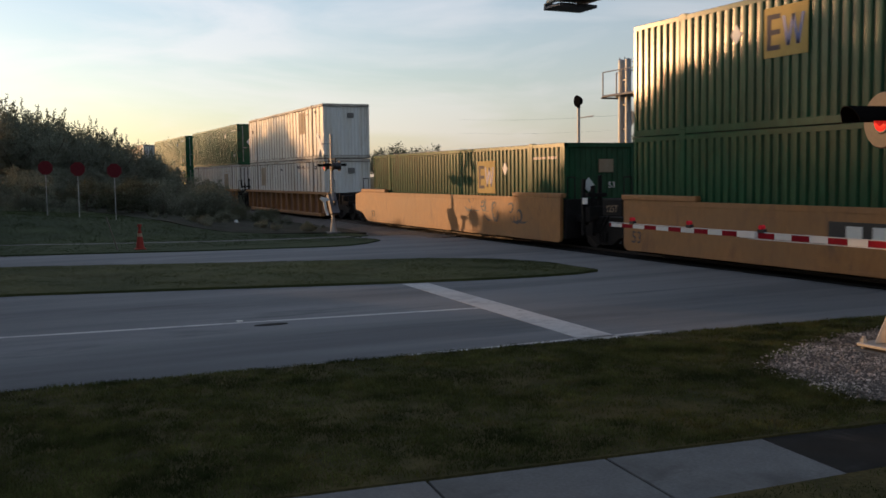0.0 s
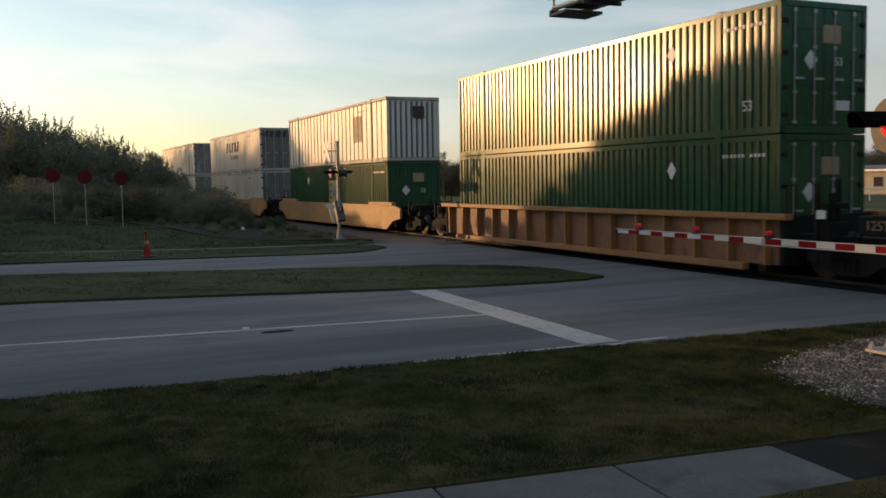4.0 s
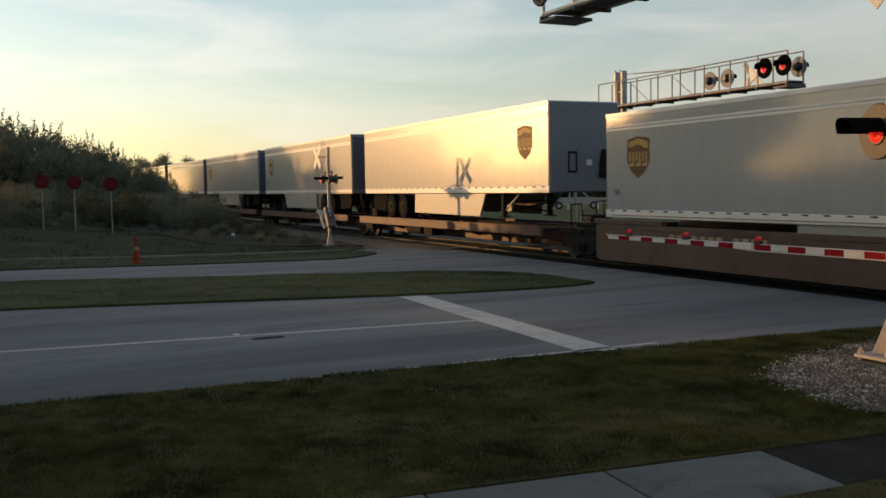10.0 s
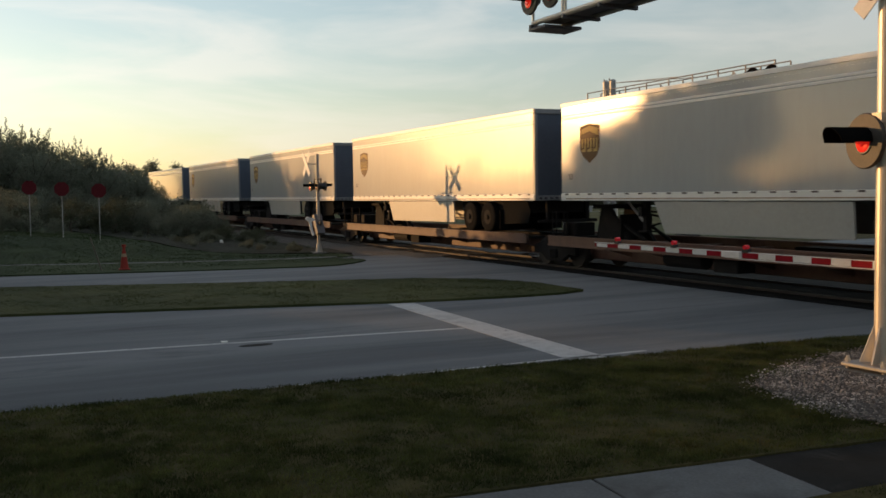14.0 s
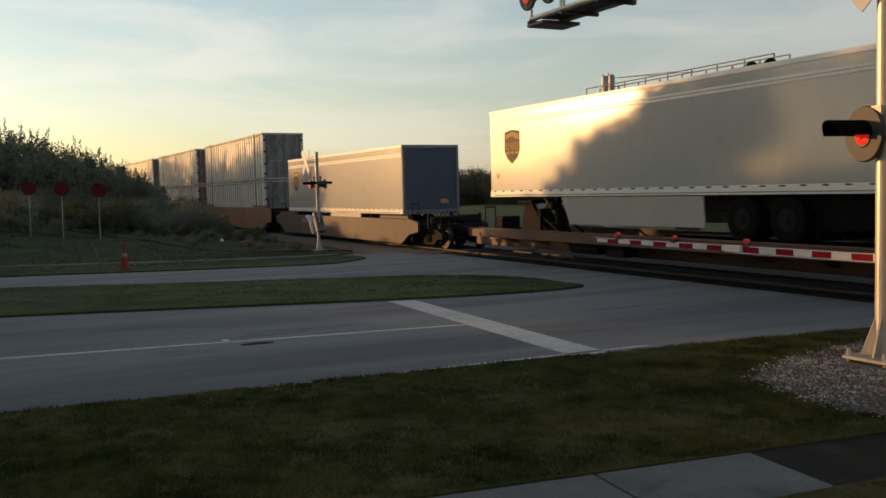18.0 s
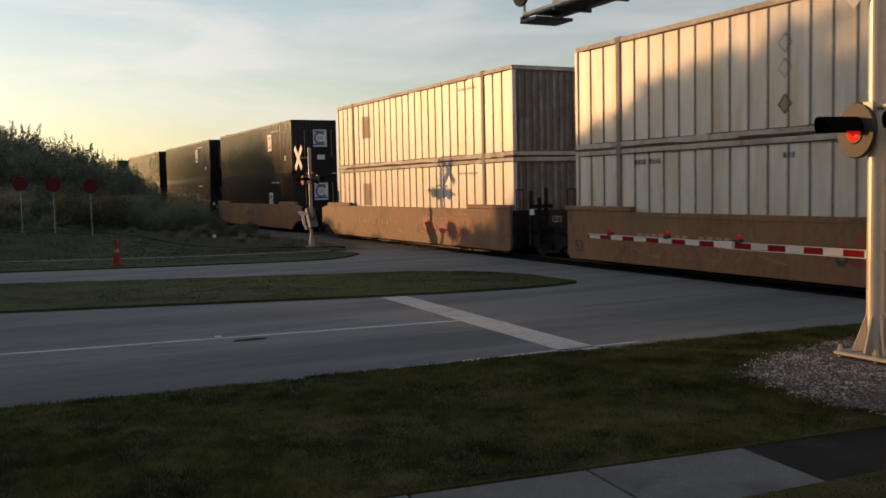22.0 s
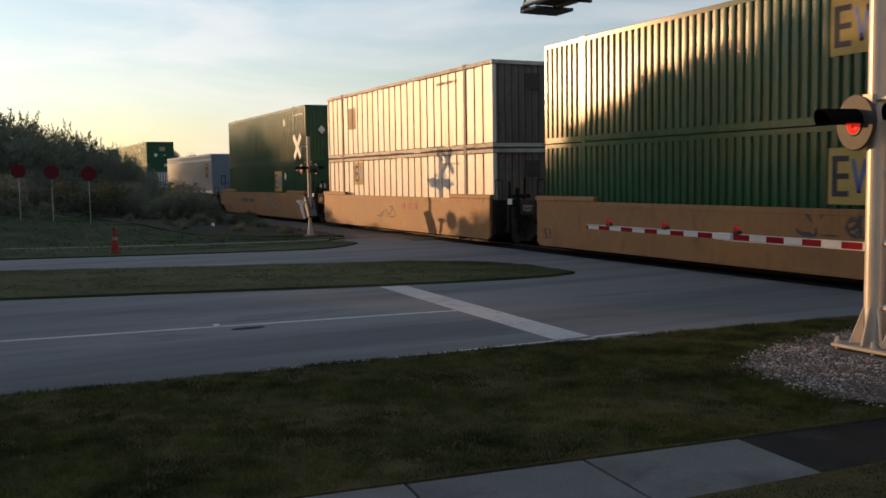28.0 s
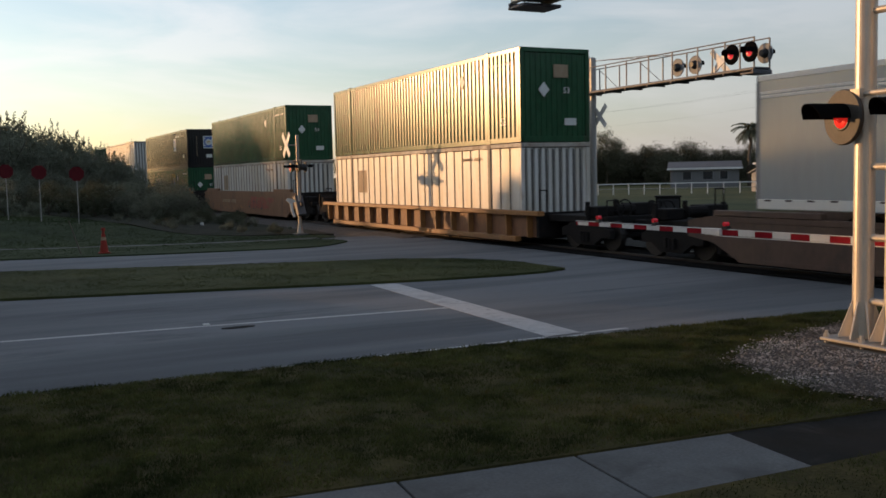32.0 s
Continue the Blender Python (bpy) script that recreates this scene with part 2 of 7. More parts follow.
STONE = surface("gravel_stone", (0.29, 0.255, 0.225), 0.9, vary=0.35, scale=3, fine=25, bump=0.3, island=0.9, patch=(0.085, 0.068, 0.055), patch_at=0.50, patch_scale=1.1)
RUBBER = surface("crossing_rubber", (0.010, 0.010, 0.010), 0.95, spec=0.05, vary=0.3, scale=3, fine=50, bump=0.4)
TIE = surface("old_timber", (0.06, 0.045, 0.035), 0.9, vary=0.4, scale=2, fine=30, stretch=(1, 6, 6), bump=0.5)
RAIL = surface("rail_steel", (0.045, 0.034, 0.028), 0.7, metal=0.4, vary=0.3, scale=4, fine=40)
RAILTOP = surface("polished_rail", (0.055, 0.050, 0.046), 0.7, metal=0.4, vary=0.2)
GALV = surface("galvanised_steel", (0.34, 0.33, 0.31), 0.5, metal=0.55, vary=0.14, scale=9, fine=60, bump=0.05)
ALU = surface("aluminium_mast", (0.56, 0.51, 0.43), 0.40, metal=0.35, vary=0.14, scale=5, fine=50, bump=0.05, stain=(0.33, 0.29, 0.23), stain_at=0.60, stain_scale=2.2, stretch=(3, 3, 0.6))
OLD_STEEL = surface("weathered_steel", (0.105, 0.10, 0.105), 0.6, metal=0.3, vary=0.3, scale=6, fine=50, bump=0.1, stain=(0.20, 0.17, 0.14), stain_at=0.58, stain_scale=3)
DULL_STEEL = surface("dull_grey_steel", (0.19, 0.185, 0.18), 0.6, metal=0.3, vary=0.3, scale=6, fine=50, bump=0.1, stain=(0.12, 0.09, 0.07), stain_at=0.58, stain_scale=3)
DISC_PALE = surface("dull_grey_plate", (0.16, 0.17, 0.18), 0.6, vary=0.2, scale=6, fine=40)
BLACK = surface("black_paint", (0.018, 0.018, 0.019), 0.5, vary=0.3, scale=6)
DISC = surface("lamp_background", (0.055, 0.045, 0.035), 0.6, vary=0.3, scale=8)
LENS = glow("red_lens_lit", (0.85, 0.02, 0.012), 0.42)
LENS_OFF = surface("red_lens_dark", (0.20, 0.010, 0.01), 0.2, vary=0.1)
ARM_LENS = glow("small_red_lens", (0.55, 0.02, 0.03), 0.15)
HOOD = surface("matt_black_hood", (0.007, 0.007, 0.007), 1.0, vary=0.3, scale=6, bump=0, spec=0.0)
SIDING = surface("grey_siding", (0.14, 0.142, 0.145), 0.85, vary=0.1, scale=1.5, fine=30)
LENS_FAR = glow("red_lens_dim", (0.9, 0.03, 0.05), 0.42)
SIGN_RED = surface("dull_red_sign", (0.10, 0.012, 0.015), 0.7, vary=0.25, scale=5, fine=60, spec=0.1)
RED = surface("red_reflective", (0.25, 0.008, 0.016), 0.75, vary=0.2, scale=5, fine=60, spec=0.1)
WHITE = surface("white_reflective", (0.66, 0.65, 0.62), 0.5, vary=0.12, scale=5, fine=60, stain=(0.42, 0.40, 0.36), stain_at=0.60, stain_scale=3)
ORANGE_CONE = surface("orange_plastic", (0.28, 0.034, 0.022), 0.6, vary=0.2, scale=6, spec=0.2)
C_GREEN = surface("green_container_paint", (0.019, 0.080, 0.037), 0.21, spec=0.26, vary=0.3, scale=0.8, fine=12, stretch=(1, 1, 0.25), bump=0.08, stain=(0.06, 0.075, 0.045), stain_at=0.60, stain_scale=1.4, patch=(0.014, 0.05, 0.026), patch_at=0.54, patch_scale=0.7, patch_stretch=(1, 1, 0.3))
C_WHITE = surface("white_container_paint", (0.62, 0.60, 0.555), 0.40, vary=0.12, scale=0.7, fine=9, stretch=(1, 1, 0.18), bump=0.05, stain=(0.36, 0.25, 0.15), stain_at=0.60, stain_scale=2.2, patch=(0.45, 0.37, 0.25), patch_at=0.54, patch_scale=1.1, patch_stretch=(1, 1, 0.15), patch_most=0.75)
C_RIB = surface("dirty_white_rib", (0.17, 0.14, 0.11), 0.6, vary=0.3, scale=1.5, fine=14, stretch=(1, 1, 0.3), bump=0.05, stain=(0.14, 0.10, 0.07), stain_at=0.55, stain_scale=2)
C_FRAME = surface("grimy_frame", (0.47, 0.43, 0.36), 0.6, vary=0.3, scale=1.3, fine=12, bump=0.1, stain=(0.15, 0.085, 0.05), stain_at=0.55, stain_scale=2.6, patch=(0.22, 0.14, 0.09), patch_at=0.56, patch_scale=0.8)
C_SEAM = surface("rusty_seam", (0.055, 0.036, 0.027), 0.8, vary=0.45, scale=2.5, fine=20, bump=0.2, stain=(0.20, 0.13, 0.085), stain_at=0.58, stain_scale=3)
C_CREAM = surface("cream_container_paint", (0.58, 0.54, 0.46), 0.40, vary=0.18, scale=0.7, fine=9, stretch=(1, 1, 0.2), bump=0.05, stain=(0.30, 0.21, 0.13), stain_at=0.60, stain_scale=1.8, patch=(0.40, 0.31, 0.20), patch_at=0.54, patch_scale=0.9, patch_stretch=(1, 1, 0.2))
C_DARK = surface("dark_brown_container_paint", (0.014, 0.0130, 0.015), 0.21, spec=0.27, vary=0.22, scale=0.8, fine=12, stretch=(1, 1, 0.25), bump=0.05, stain=(0.055, 0.045, 0.04), stain_at=0.66, stain_scale=1.5)
C_END = surface("grimy_shaded_end", (0.13, 0.115, 0.10), 0.6, vary=0.35, scale=1.1, fine=10, stretch=(1, 1, 0.35), stain=(0.07, 0.06, 0.055), stain_at=0.55, stain_scale=1.6)
C_PALE_END = surface("pale_streaked_end", (0.25, 0.235, 0.215), 0.7, vary=0.4, scale=1.2, fine=9, stretch=(1, 1, 0.25), stain=(0.065, 0.045, 0.034), stain_at=0.48, stain_scale=1.8, patch=(0.12, 0.085, 0.06), patch_at=0.52, patch_scale=0.9)
C_RUST = surface("rust_streaked_end", (0.13, 0.085, 0.06), 0.7, vary=0.4, scale=1.2, fine=9, stretch=(1, 1, 0.25), stain=(0.045, 0.032, 0.026), stain_at=0.50, stain_scale=1.8, patch=(0.20, 0.15, 0.12), patch_at=0.60, patch_scale=0.9)
# Trailer skin for the nose, its shade put into a darker blue-grey.
T_NOSE_SHADE = surface("shaded_nose_grey", (0.15, 0.17, 0.195), 0.45, vary=0.1, scale=1.5, fine=14, stain=(0.11, 0.12, 0.13), stain_at=0.58)
STEEL_DARK = surface("grimy_steel", (0.013, 0.011, 0.010), 0.85, vary=0.4, scale=3, fine=30, bump=0.3, spec=0.2, stain=(0.035, 0.024, 0.018), stain_at=0.60)
WHEEL = surface("wheel_steel", (0.032, 0.026, 0.022), 0.6, metal=0.4, vary=0.4, scale=5)
W_ORANGE = surface("yellow_orange_car_paint", (0.32, 0.140, 0.037), 0.6, vary=0.28, scale=0.8, fine=10, stretch=(1, 1, 0.4), bump=0.1, stain=(0.11, 0.055, 0.03), stain_at=0.55, stain_scale=1.6, patch=(0.24, 0.125, 0.05), patch_at=0.52, patch_scale=0.45, patch_stretch=(1, 0.5, 1))
W_RUST = surface("rusty_orange_car_paint", (0.22, 0.10, 0.048), 0.65, vary=0.3, scale=0.8, fine=10, stretch=(1, 1, 0.4), bump=0.08, stain=(0.09, 0.045, 0.028), stain_at=0.54, stain_scale=1.1)
W_YELLOW = surface("yellow_car_paint", (0.43, 0.22, 0.055), 0.6, vary=0.25, scale=0.8, fine=10, stretch=(1, 1, 0.4), bump=0.1, stain=(0.20, 0.09, 0.04), stain_at=0.56, stain_scale=1.4, patch=(0.28, 0.13, 0.05), patch_at=0.54, patch_scale=0.5)
W_BROWN = surface("brown_car_paint", (0.22, 0.105, 0.048), 0.65, vary=0.35, scale=0.8, fine=10, stretch=(1, 1, 0.4), bump=0.1, stain=(0.06, 0.036, 0.028), stain_at=0.54, stain_scale=1.4, patch=(0.22, 0.12, 0.06), patch_at=0.56, patch_scale=0.5)
W_OXIDE = surface("oxide_red_beam_paint", (0.115, 0.052, 0.033), 0.65, vary=0.35, scale=0.8, fine=10, stretch=(1, 1, 0.4), bump=0.1, stain=(0.04, 0.026, 0.02), stain_at=0.54, stain_scale=1.4, patch=(0.16, 0.085, 0.045), patch_at=0.58, patch_scale=0.5)
W_UMBER = surface("dark_brown_car_paint", (0.078, 0.043, 0.030), 0.65, vary=0.35, scale=0.8, fine=10, stretch=(1, 1, 0.4), bump=0.1, stain=(0.035, 0.024, 0.02), stain_at=0.54, stain_scale=1.4, patch=(0.12, 0.07, 0.04), patch_at=0.58, patch_scale=0.5)
W_AMBER = surface("rust_orange_car_paint", (0.27, 0.115, 0.042), 0.65, vary=0.3, scale=0.8, fine=10, stretch=(1, 1, 0.4), bump=0.1, stain=(0.10, 0.05, 0.03), stain_at=0.54, stain_scale=1.4, patch=(0.17, 0.08, 0.04), patch_at=0.52, patch_scale=0.45)
T_GREY = surface("grey_trailer_skin", (0.34, 0.36, 0.355), 0.31, coat=0.7, vary=0.07, scale=0.5, fine=5, bump=0.05, depth=0.004, spec=0.30, stain=(0.31, 0.325, 0.32), stain_at=0.60, stain_scale=1.2, stretch=(1, 1, 0.25))
T_FRAME = surface("grey_rear_frame", (0.20, 0.205, 0.21), 0.5, vary=0.2, scale=3, fine=20)
T_WHITE = surface("white_trailer_rail", (0.76, 0.74, 0.68), 0.35, vary=0.07, scale=2, fine=20)
T_DOOR = surface("slate_trailer_door", (0.060, 0.076, 0.105), 0.5, vary=0.12, scale=1.5, fine=12, stain=(0.09, 0.105, 0.125), stain_at=0.58)
T_SKIRT = surface("cream_side_skirt", (0.34, 0.335, 0.30), 0.45, vary=0.1, scale=1.0, fine=12, stain=(0.3, 0.26, 0.2), stain_at=0.62)
TYRE = surface("tyre_rubber", (0.006, 0.006, 0.006), 0.95, vary=0.2, spec=0.1)
L_BROWN = surface("brown_emblem", (0.15, 0.082, 0.034), 0.6, spec=0.2, vary=0.1)
L_GOLD = surface("gold_emblem", (0.50, 0.33, 0.11), 0.6, spec=0.2, vary=0.1)
L_YELLOW = surface("faded_yellow_panel", (0.42, 0.30, 0.09), 0.6, spec=0.2, vary=0.15, scale=3)
L_FADED = surface("faded_brown_panel", (0.34, 0.245, 0.155), 0.6, spec=0.2, vary=0.3, scale=3, stain=(0.46, 0.40, 0.32), stain_at=0.52, stain_scale=3, stretch=(1, 1, 0.3))
L_BLUE = surface("blue_emblem", (0.05, 0.10, 0.30), 0.45, vary=0.1)
L_INK = surface("dark_lettering", (0.05, 0.045, 0.06), 0.6, spec=0.2, vary=0.25, scale=4)
L_WHITE = surface("white_lettering", (0.62, 0.62, 0.58), 0.5, vary=0.15, scale=5)
L_GRAFFITI = surface("red_graffiti", (0.30, 0.065, 0.035), 0.6, vary=0.4, scale=1.5, stain=(0.24, 0.10, 0.04), stain_at=0.50, stain_scale=1.8)
L_SCRAWL = surface("dark_scrawl", (0.05, 0.045, 0.05), 0.6, vary=0.4, scale=2, stain=(0.16, 0.09, 0.05), stain_at=0.52, stain_scale=2)
L_PALE_SCRAWL = surface("pale_blue_scrawl", (0.20, 0.22, 0.24), 0.6, vary=0.3, scale=2, stain=(0.24, 0.14, 0.06), stain_at=0.52, stain_scale=2)
BARK = surface("bark", (0.10, 0.08, 0.06), 0.95, vary=0.35, scale=3, fine=20, bump=0.8, depth=0.03)
LEAF = leafy(surface("dark_foliage", (0.165, 0.178, 0.130), 0.7, vary=0.4, scale=0.6, fine=5, bump=0, jitter=0.15, spec=0.15), 0.45)
LEAF_DRY = leafy(surface("dry_foliage", (0.080, 0.088, 0.055), 0.8, vary=0.45, scale=0.6, fine=5, bump=0, jitter=0.2, spec=0.15), 0.4)
LEAF_FAR = surface("deep_green_foliage", (0.078, 0.078, 0.050), 0.8, vary=0.4, scale=0.4, fine=4, bump=0, jitter=0.2, spec=0.1)
STUCCO = surface("beige_stucco", (0.36, 0.31, 0.23), 0.9, vary=0.1, scale=1.5, fine=40)
PALE = surface("pale_siding", (0.30, 0.29, 0.27), 0.8, vary=0.08, scale=1.5, fine=30)
ROOF = surface("grey_shingle", (0.11, 0.11, 0.115), 0.9, vary=0.25, scale=2, fine=15)
PANE = surface("dark_window_pane", (0.02, 0.024, 0.03), 0.12, vary=0.1)
WOODPOLE = surface("grey_wood_pole", (0.16, 0.13, 0.10), 0.9, vary=0.25, scale=2, fine=25, stretch=(6, 6, 0.5))


# ---- building helpers ----
class Form:
    """Collects the faces of one mesh."""

    def __init__(self):
        self.v, self.f = [], []

    def add(self, verts, faces):
        k = len(self.v)
        self.v += [tuple(p) for p in verts]
        self.f += [tuple(i + k for i in face) for face in faces]
        return self

    def box(self, x0, x1, y0, y1, z0, z1, c=0.0):
        """A box, with its edges chamfered by c."""
        if c <= 0:
            p = [(x, y, z) for x in (x0, x1) for y in (y0, y1) for z in (z0, z1)]
            return self.add(p, [(0, 1, 3, 2), (4, 6, 7, 5), (0, 4, 5, 1), (2, 3, 7, 6), (0, 2, 6, 4), (1, 5, 7, 3)])
        c = min(c, 0.45 * (x1 - x0), 0.45 * (y1 - y0), 0.45 * (z1 - z0))
        lo, hi = (x0, y0, z0), (x1, y1, z1)
        pts, index = [], {}
        for sx in (0, 1):
            for sy in (0, 1):
                for sz in (0, 1):
                    s = (sx, sy, sz)
                    for axis in range(3):
                        p = [(hi if s[i] else lo)[i] + (0 if i == axis else (-c if s[i] else c)) for i in range(3)]
                        index[s, axis] = len(pts)
                        pts.append(p)
        faces = []
        for axis in range(3):
            u, w = [i for i in range(3) if i != axis]
            for side in (0, 1):
                ring = []
                for a, b in ((0, 0), (1, 0), (1, 1), (0, 1)):
                    s = [0, 0, 0]
                    s[axis], s[u], s[w] = side, a, b
                    ring.append(index[tuple(s), axis])
                flip = (side == 1) != (axis == 1)
                faces.append(tuple(ring) if flip else tuple(reversed(ring)))
            for a in (0, 1):
                for b in (0, 1):
                    q = []
                    for side, ax in ((0, u), (0, w), (1, w), (1, u)):
                        s = [0, 0, 0]
                        s[axis], s[u], s[w] = side, a, b
                        q.append(index[tuple(s), ax])
                    faces.append(tuple(q) if (a == b) == (axis != 1) else tuple(reversed(q)))
        for sx in (0, 1):
            for sy in (0, 1):
                for sz in (0, 1):
                    t = tuple(index[(sx, sy, sz), i] for i in range(3))
                    faces.append(t if (sx + sy + sz) % 2 == 1 else tuple(reversed(t)))
        return self.add(pts, faces)

    def tube(self, a, b, r, n=10, r2=None, caps=True):
        """A round bar from a to b, tapering from r to r2."""
        a, b = Vector(a), Vector(b)
        r2 = r if r2 is None else r2
        d = (b - a).normalized()
        u = d.orthogonal().normalized()
        w = d.cross(u)
        ring = [u * math.cos(2 * math.pi * i / n) + w * math.sin(2 * math.pi * i / n) for i in range(n)]
        pts = [a + p * r for p in ring] + [b + p * r2 for p in ring]
        faces = [(i, (i + 1) % n, n + (i + 1) % n, n + i) for i in range(n)]
        if caps:
            faces += [tuple(range(n - 1, -1, -1)), tuple(range(n, 2 * n))]
        return self.add(pts, faces)

    def hoop(self, centre, r, thick, n=20, m=6):
        """A round ring that faces along Y."""
        c = Vector(centre)
        pts = []
        for i in range(n):
            a = 2 * math.pi * i / n
            d = Vector((math.cos(a), 0, math.sin(a)))
            for j in range(m):
                b = 2 * math.pi * j / m
                pts.append(c + d * (r + thick * math.cos(b)) + Vector((0, thick * math.sin(b), 0)))
        return self.add(pts, [(i * m + j, i * m + (j + 1) % m, (i + 1) % n * m + (j + 1) % m, (i + 1) % n * m + j) for i in range(n) for j in range(m)])

    def prism(self, outline, axis, lo, hi):
        """A flat outline (pairs of the two other axes, in order) pushed along an axis from lo to hi."""
        def place(p, h):
            q = list(p)
            q.insert(axis, h)
            return q
        n = len(outline)
        area = sum(outline[i][0] * outline[(i + 1) % n][1] - outline[(i + 1) % n][0] * outline[i][1] for i in range(n))
        o = list(outline) if (area > 0) == (axis != 1) else list(reversed(outline))
        pts = [place(p, lo) for p in o] + [place(p, hi) for p in o]
        faces = [tuple(range(n - 1, -1, -1)), tuple(range(n, 2 * n))]
        faces += [(i, (i + 1) % n, n + (i + 1) % n, n + i) for i in range(n)]
        return self.add(pts, faces)

    def mesh(self, name, material, smooth=False):
        me = bpy.data.meshes.new(name)
        me.from_pydata(self.v, [], self.f)
        me.materials.append(material)
        if smooth:
            me.polygons.foreach_set("use_smooth", [True] * len(me.polygons))
        me.update()
        return me


def part(name, form, material, parent=None, label="", smooth=False):
    ob = new(name, form.mesh(name, material, smooth))
    if parent is not None:
        ob.parent = parent
    return tagged(ob, label) if label else ob


def thing(name, label, category, group="", at=None, kind=""):
    ob = tagged(new(name), label, category, group, kind)
    if at is not None:
        ob.matrix_basis = at
    return ob


def whole(name, form, material, label, category, group="", kind="", smooth=False):
    return tagged(part(name, form, material, None, "", smooth), label, category, group, kind)


def lettering(name, text, size, material, parent, at, label=""):
    """Flat letters, 3 mm thick, turned into a mesh."""
    curve = bpy.data.curves.new(name, "FONT")
    curve.body, curve.size, curve.extrude = text, size, 0.003
    curve.align_x = "CENTER"
    tmp = bpy.data.objects.new(name, curve)
    scene.collection.objects.link(tmp)
    me = bpy.data.meshes.new_from_object(tmp.evaluated_get(bpy.context.evaluated_depsgraph_get()))
    bpy.data.objects.remove(tmp)
    me.materials.clear()
    me.materials.append(material)
    ob = new(name, me)
    ob.parent, ob.matrix_basis = parent, at
    return tagged(ob, label) if label else ob


RNG = random.Random(7)
TRACK_X = 16.57          # middle of the track
GAUGE = 0.7525           # half the distance between the rails' middles


def rolled(t):
    """How far the train has rolled after t seconds: it slows a little."""
    return 17.55 * t - 0.0091 * ((t - 16) ** 2 - 256)


def bend(y):
    """How far the track swings aside, far from the crossing."""
    if y < 45:
        return 0.0
    return -0.00025 * (min(y, 150) - 45) ** 2 - max(0, y - 150) * 0.0525


def curve_line(points, x):
    """The y of a line of (x, y) corners at x."""
    if x <= points[0][0]:
        return points[0][1]
    for (a, b), (c, d) in zip(points, points[1:]):
        if x <= c:
            return b + (d - b) * (x - a) / (c - a)
    return points[-1][1]


# ---- ground, roads, lawns ----
NEAR_EDGE = ((-60, 11.5), (-0.1, 11.0), (5.2, 10.72), (9.7, 10.36), (12, 10.08), (90, 9.0))
MEDIAN_NEAR = ((-60, 25), (-0.1, 20.65), (3.5, 19.68), (6.9, 18.70), (9.3, 18.15), (12, 17.85), (90, 17.0))
MEDIAN_FAR = ((-60, 31), (-0.1, 27.25), (4.5, 25.5), (7.3, 24.4), (10.2, 23.4), (12, 23.0), (90, 22.5))
FAR_EDGE = ((-60, 36), (-0.1, 31.75), (5.4, 30.15), (8.9, 29.5), (10.8, 29.35), (90, 29.4))
WALK_NEAR = ((-60, 41), (0.6, 36.3), (1.9, 35.45), (6.5, 33.85), (9.9, 33.25), (20, 33.2))
WALK_WIDE = 0.62


def berm(x, y):
    """Height of the far lawn, which swells towards the bushes."""
    rise = max(0.0, min(1.0, (y - 36.5) / 9.0))
    rise = rise * rise * (3 - 2 * rise)
    side = max(0.0, min(1.0, (12.0 - x) / 13.0))
    return 0.82 * rise * side + 0.03


def strip(lower, upper, z, x0, x1, steps, height=None, rows=1, thick=0.25):
    """A slab between two lines of the plan."""
    f = Form()
    pts = []
    for i in range(steps + 1):
        x = x0 + (x1 - x0) * i / steps
        a, b = lower(x), upper(x)
        for j in range(rows + 1):
            y = a + (b - a) * j / rows
            pts.append((x, y, z if height is None else height(x, y)))
    n = rows + 1
    faces = [(i * n + j, (i + 1) * n + j, (i + 1) * n + j + 1, i * n + j + 1) for i in range(steps) for j in range(rows)]
    f.add(pts, faces)
    for j, s in ((0, 1), (rows, -1)):
        edge = [pts[i * n + j] for i in range(steps + 1)]
        low = [(p[0], p[1], p[2] - thick) for p in edge]
        m = len(edge)
        q = [(i, m + i, m + i + 1, i + 1) for i in range(m - 1)]
        f.add(edge + low, q if s > 0 else [tuple(reversed(t)) for t in q])
    for i, s in ((0, -1), (steps, 1)):
        edge = [pts[i * n + j] for j in range(n)]
        low = [(p[0], p[1], p[2] - thick) for p in edge]
        q = [(k, n + k, n + k + 1, k + 1) for k in range(n - 1)]
        f.add(edge + low, q if s > 0 else [tuple(reversed(t)) for t in q])
    return f


def along(points):
    return lambda x: curve_line(points, x)


f = Form()
G = 60
xs = [-900 + 1900 * i / G for i in range(G + 1)]
ys = [-300 + 1700 * i / G for i in range(G + 1)]
f.add([(x, y, -0.14) for x in xs for y in ys], [(i * (G + 1) + j, (i + 1) * (G + 1) + j, (i + 1) * (G + 1) + j + 1, i * (G + 1) + j + 1) for i in range(G) for j in range(G)])
whole("ground", f, GRASS, "dark mown grass reaching to the horizon", "ground", kind="structure")

RAIL_EDGE = 15.2         # where the road meets the crossing panels
whole("road", strip(along(NEAR_EDGE), along(MEDIAN_NEAR), 0.0, -60, RAIL_EDGE, 60), ASPHALT, "worn grey asphalt road running up to the crossing", "road", kind="structure")
whole("road_far", strip(along(MEDIAN_FAR), along(FAR_EDGE), 0.0, -60, RAIL_EDGE, 60), ASPHALT, "worn grey asphalt carriageway beyond the grass median", "road", kind="structure")
whole("road_flare", strip(lambda x: curve_line(FAR_EDGE, x) - 0.01, lambda x: 34.6 - 0.2 * (x - 9.0), -0.004, 9.0, RAIL_EDGE, 8), ASPHALT, "grey asphalt widening round the far verge", "road", kind="structure")
whole("road_apron", strip(along(MEDIAN_NEAR), along(MEDIAN_FAR), -0.003, 11.0, RAIL_EDGE, 8), ASPHALT, "grey asphalt apron between the median and the rails", "road", kind="structure")
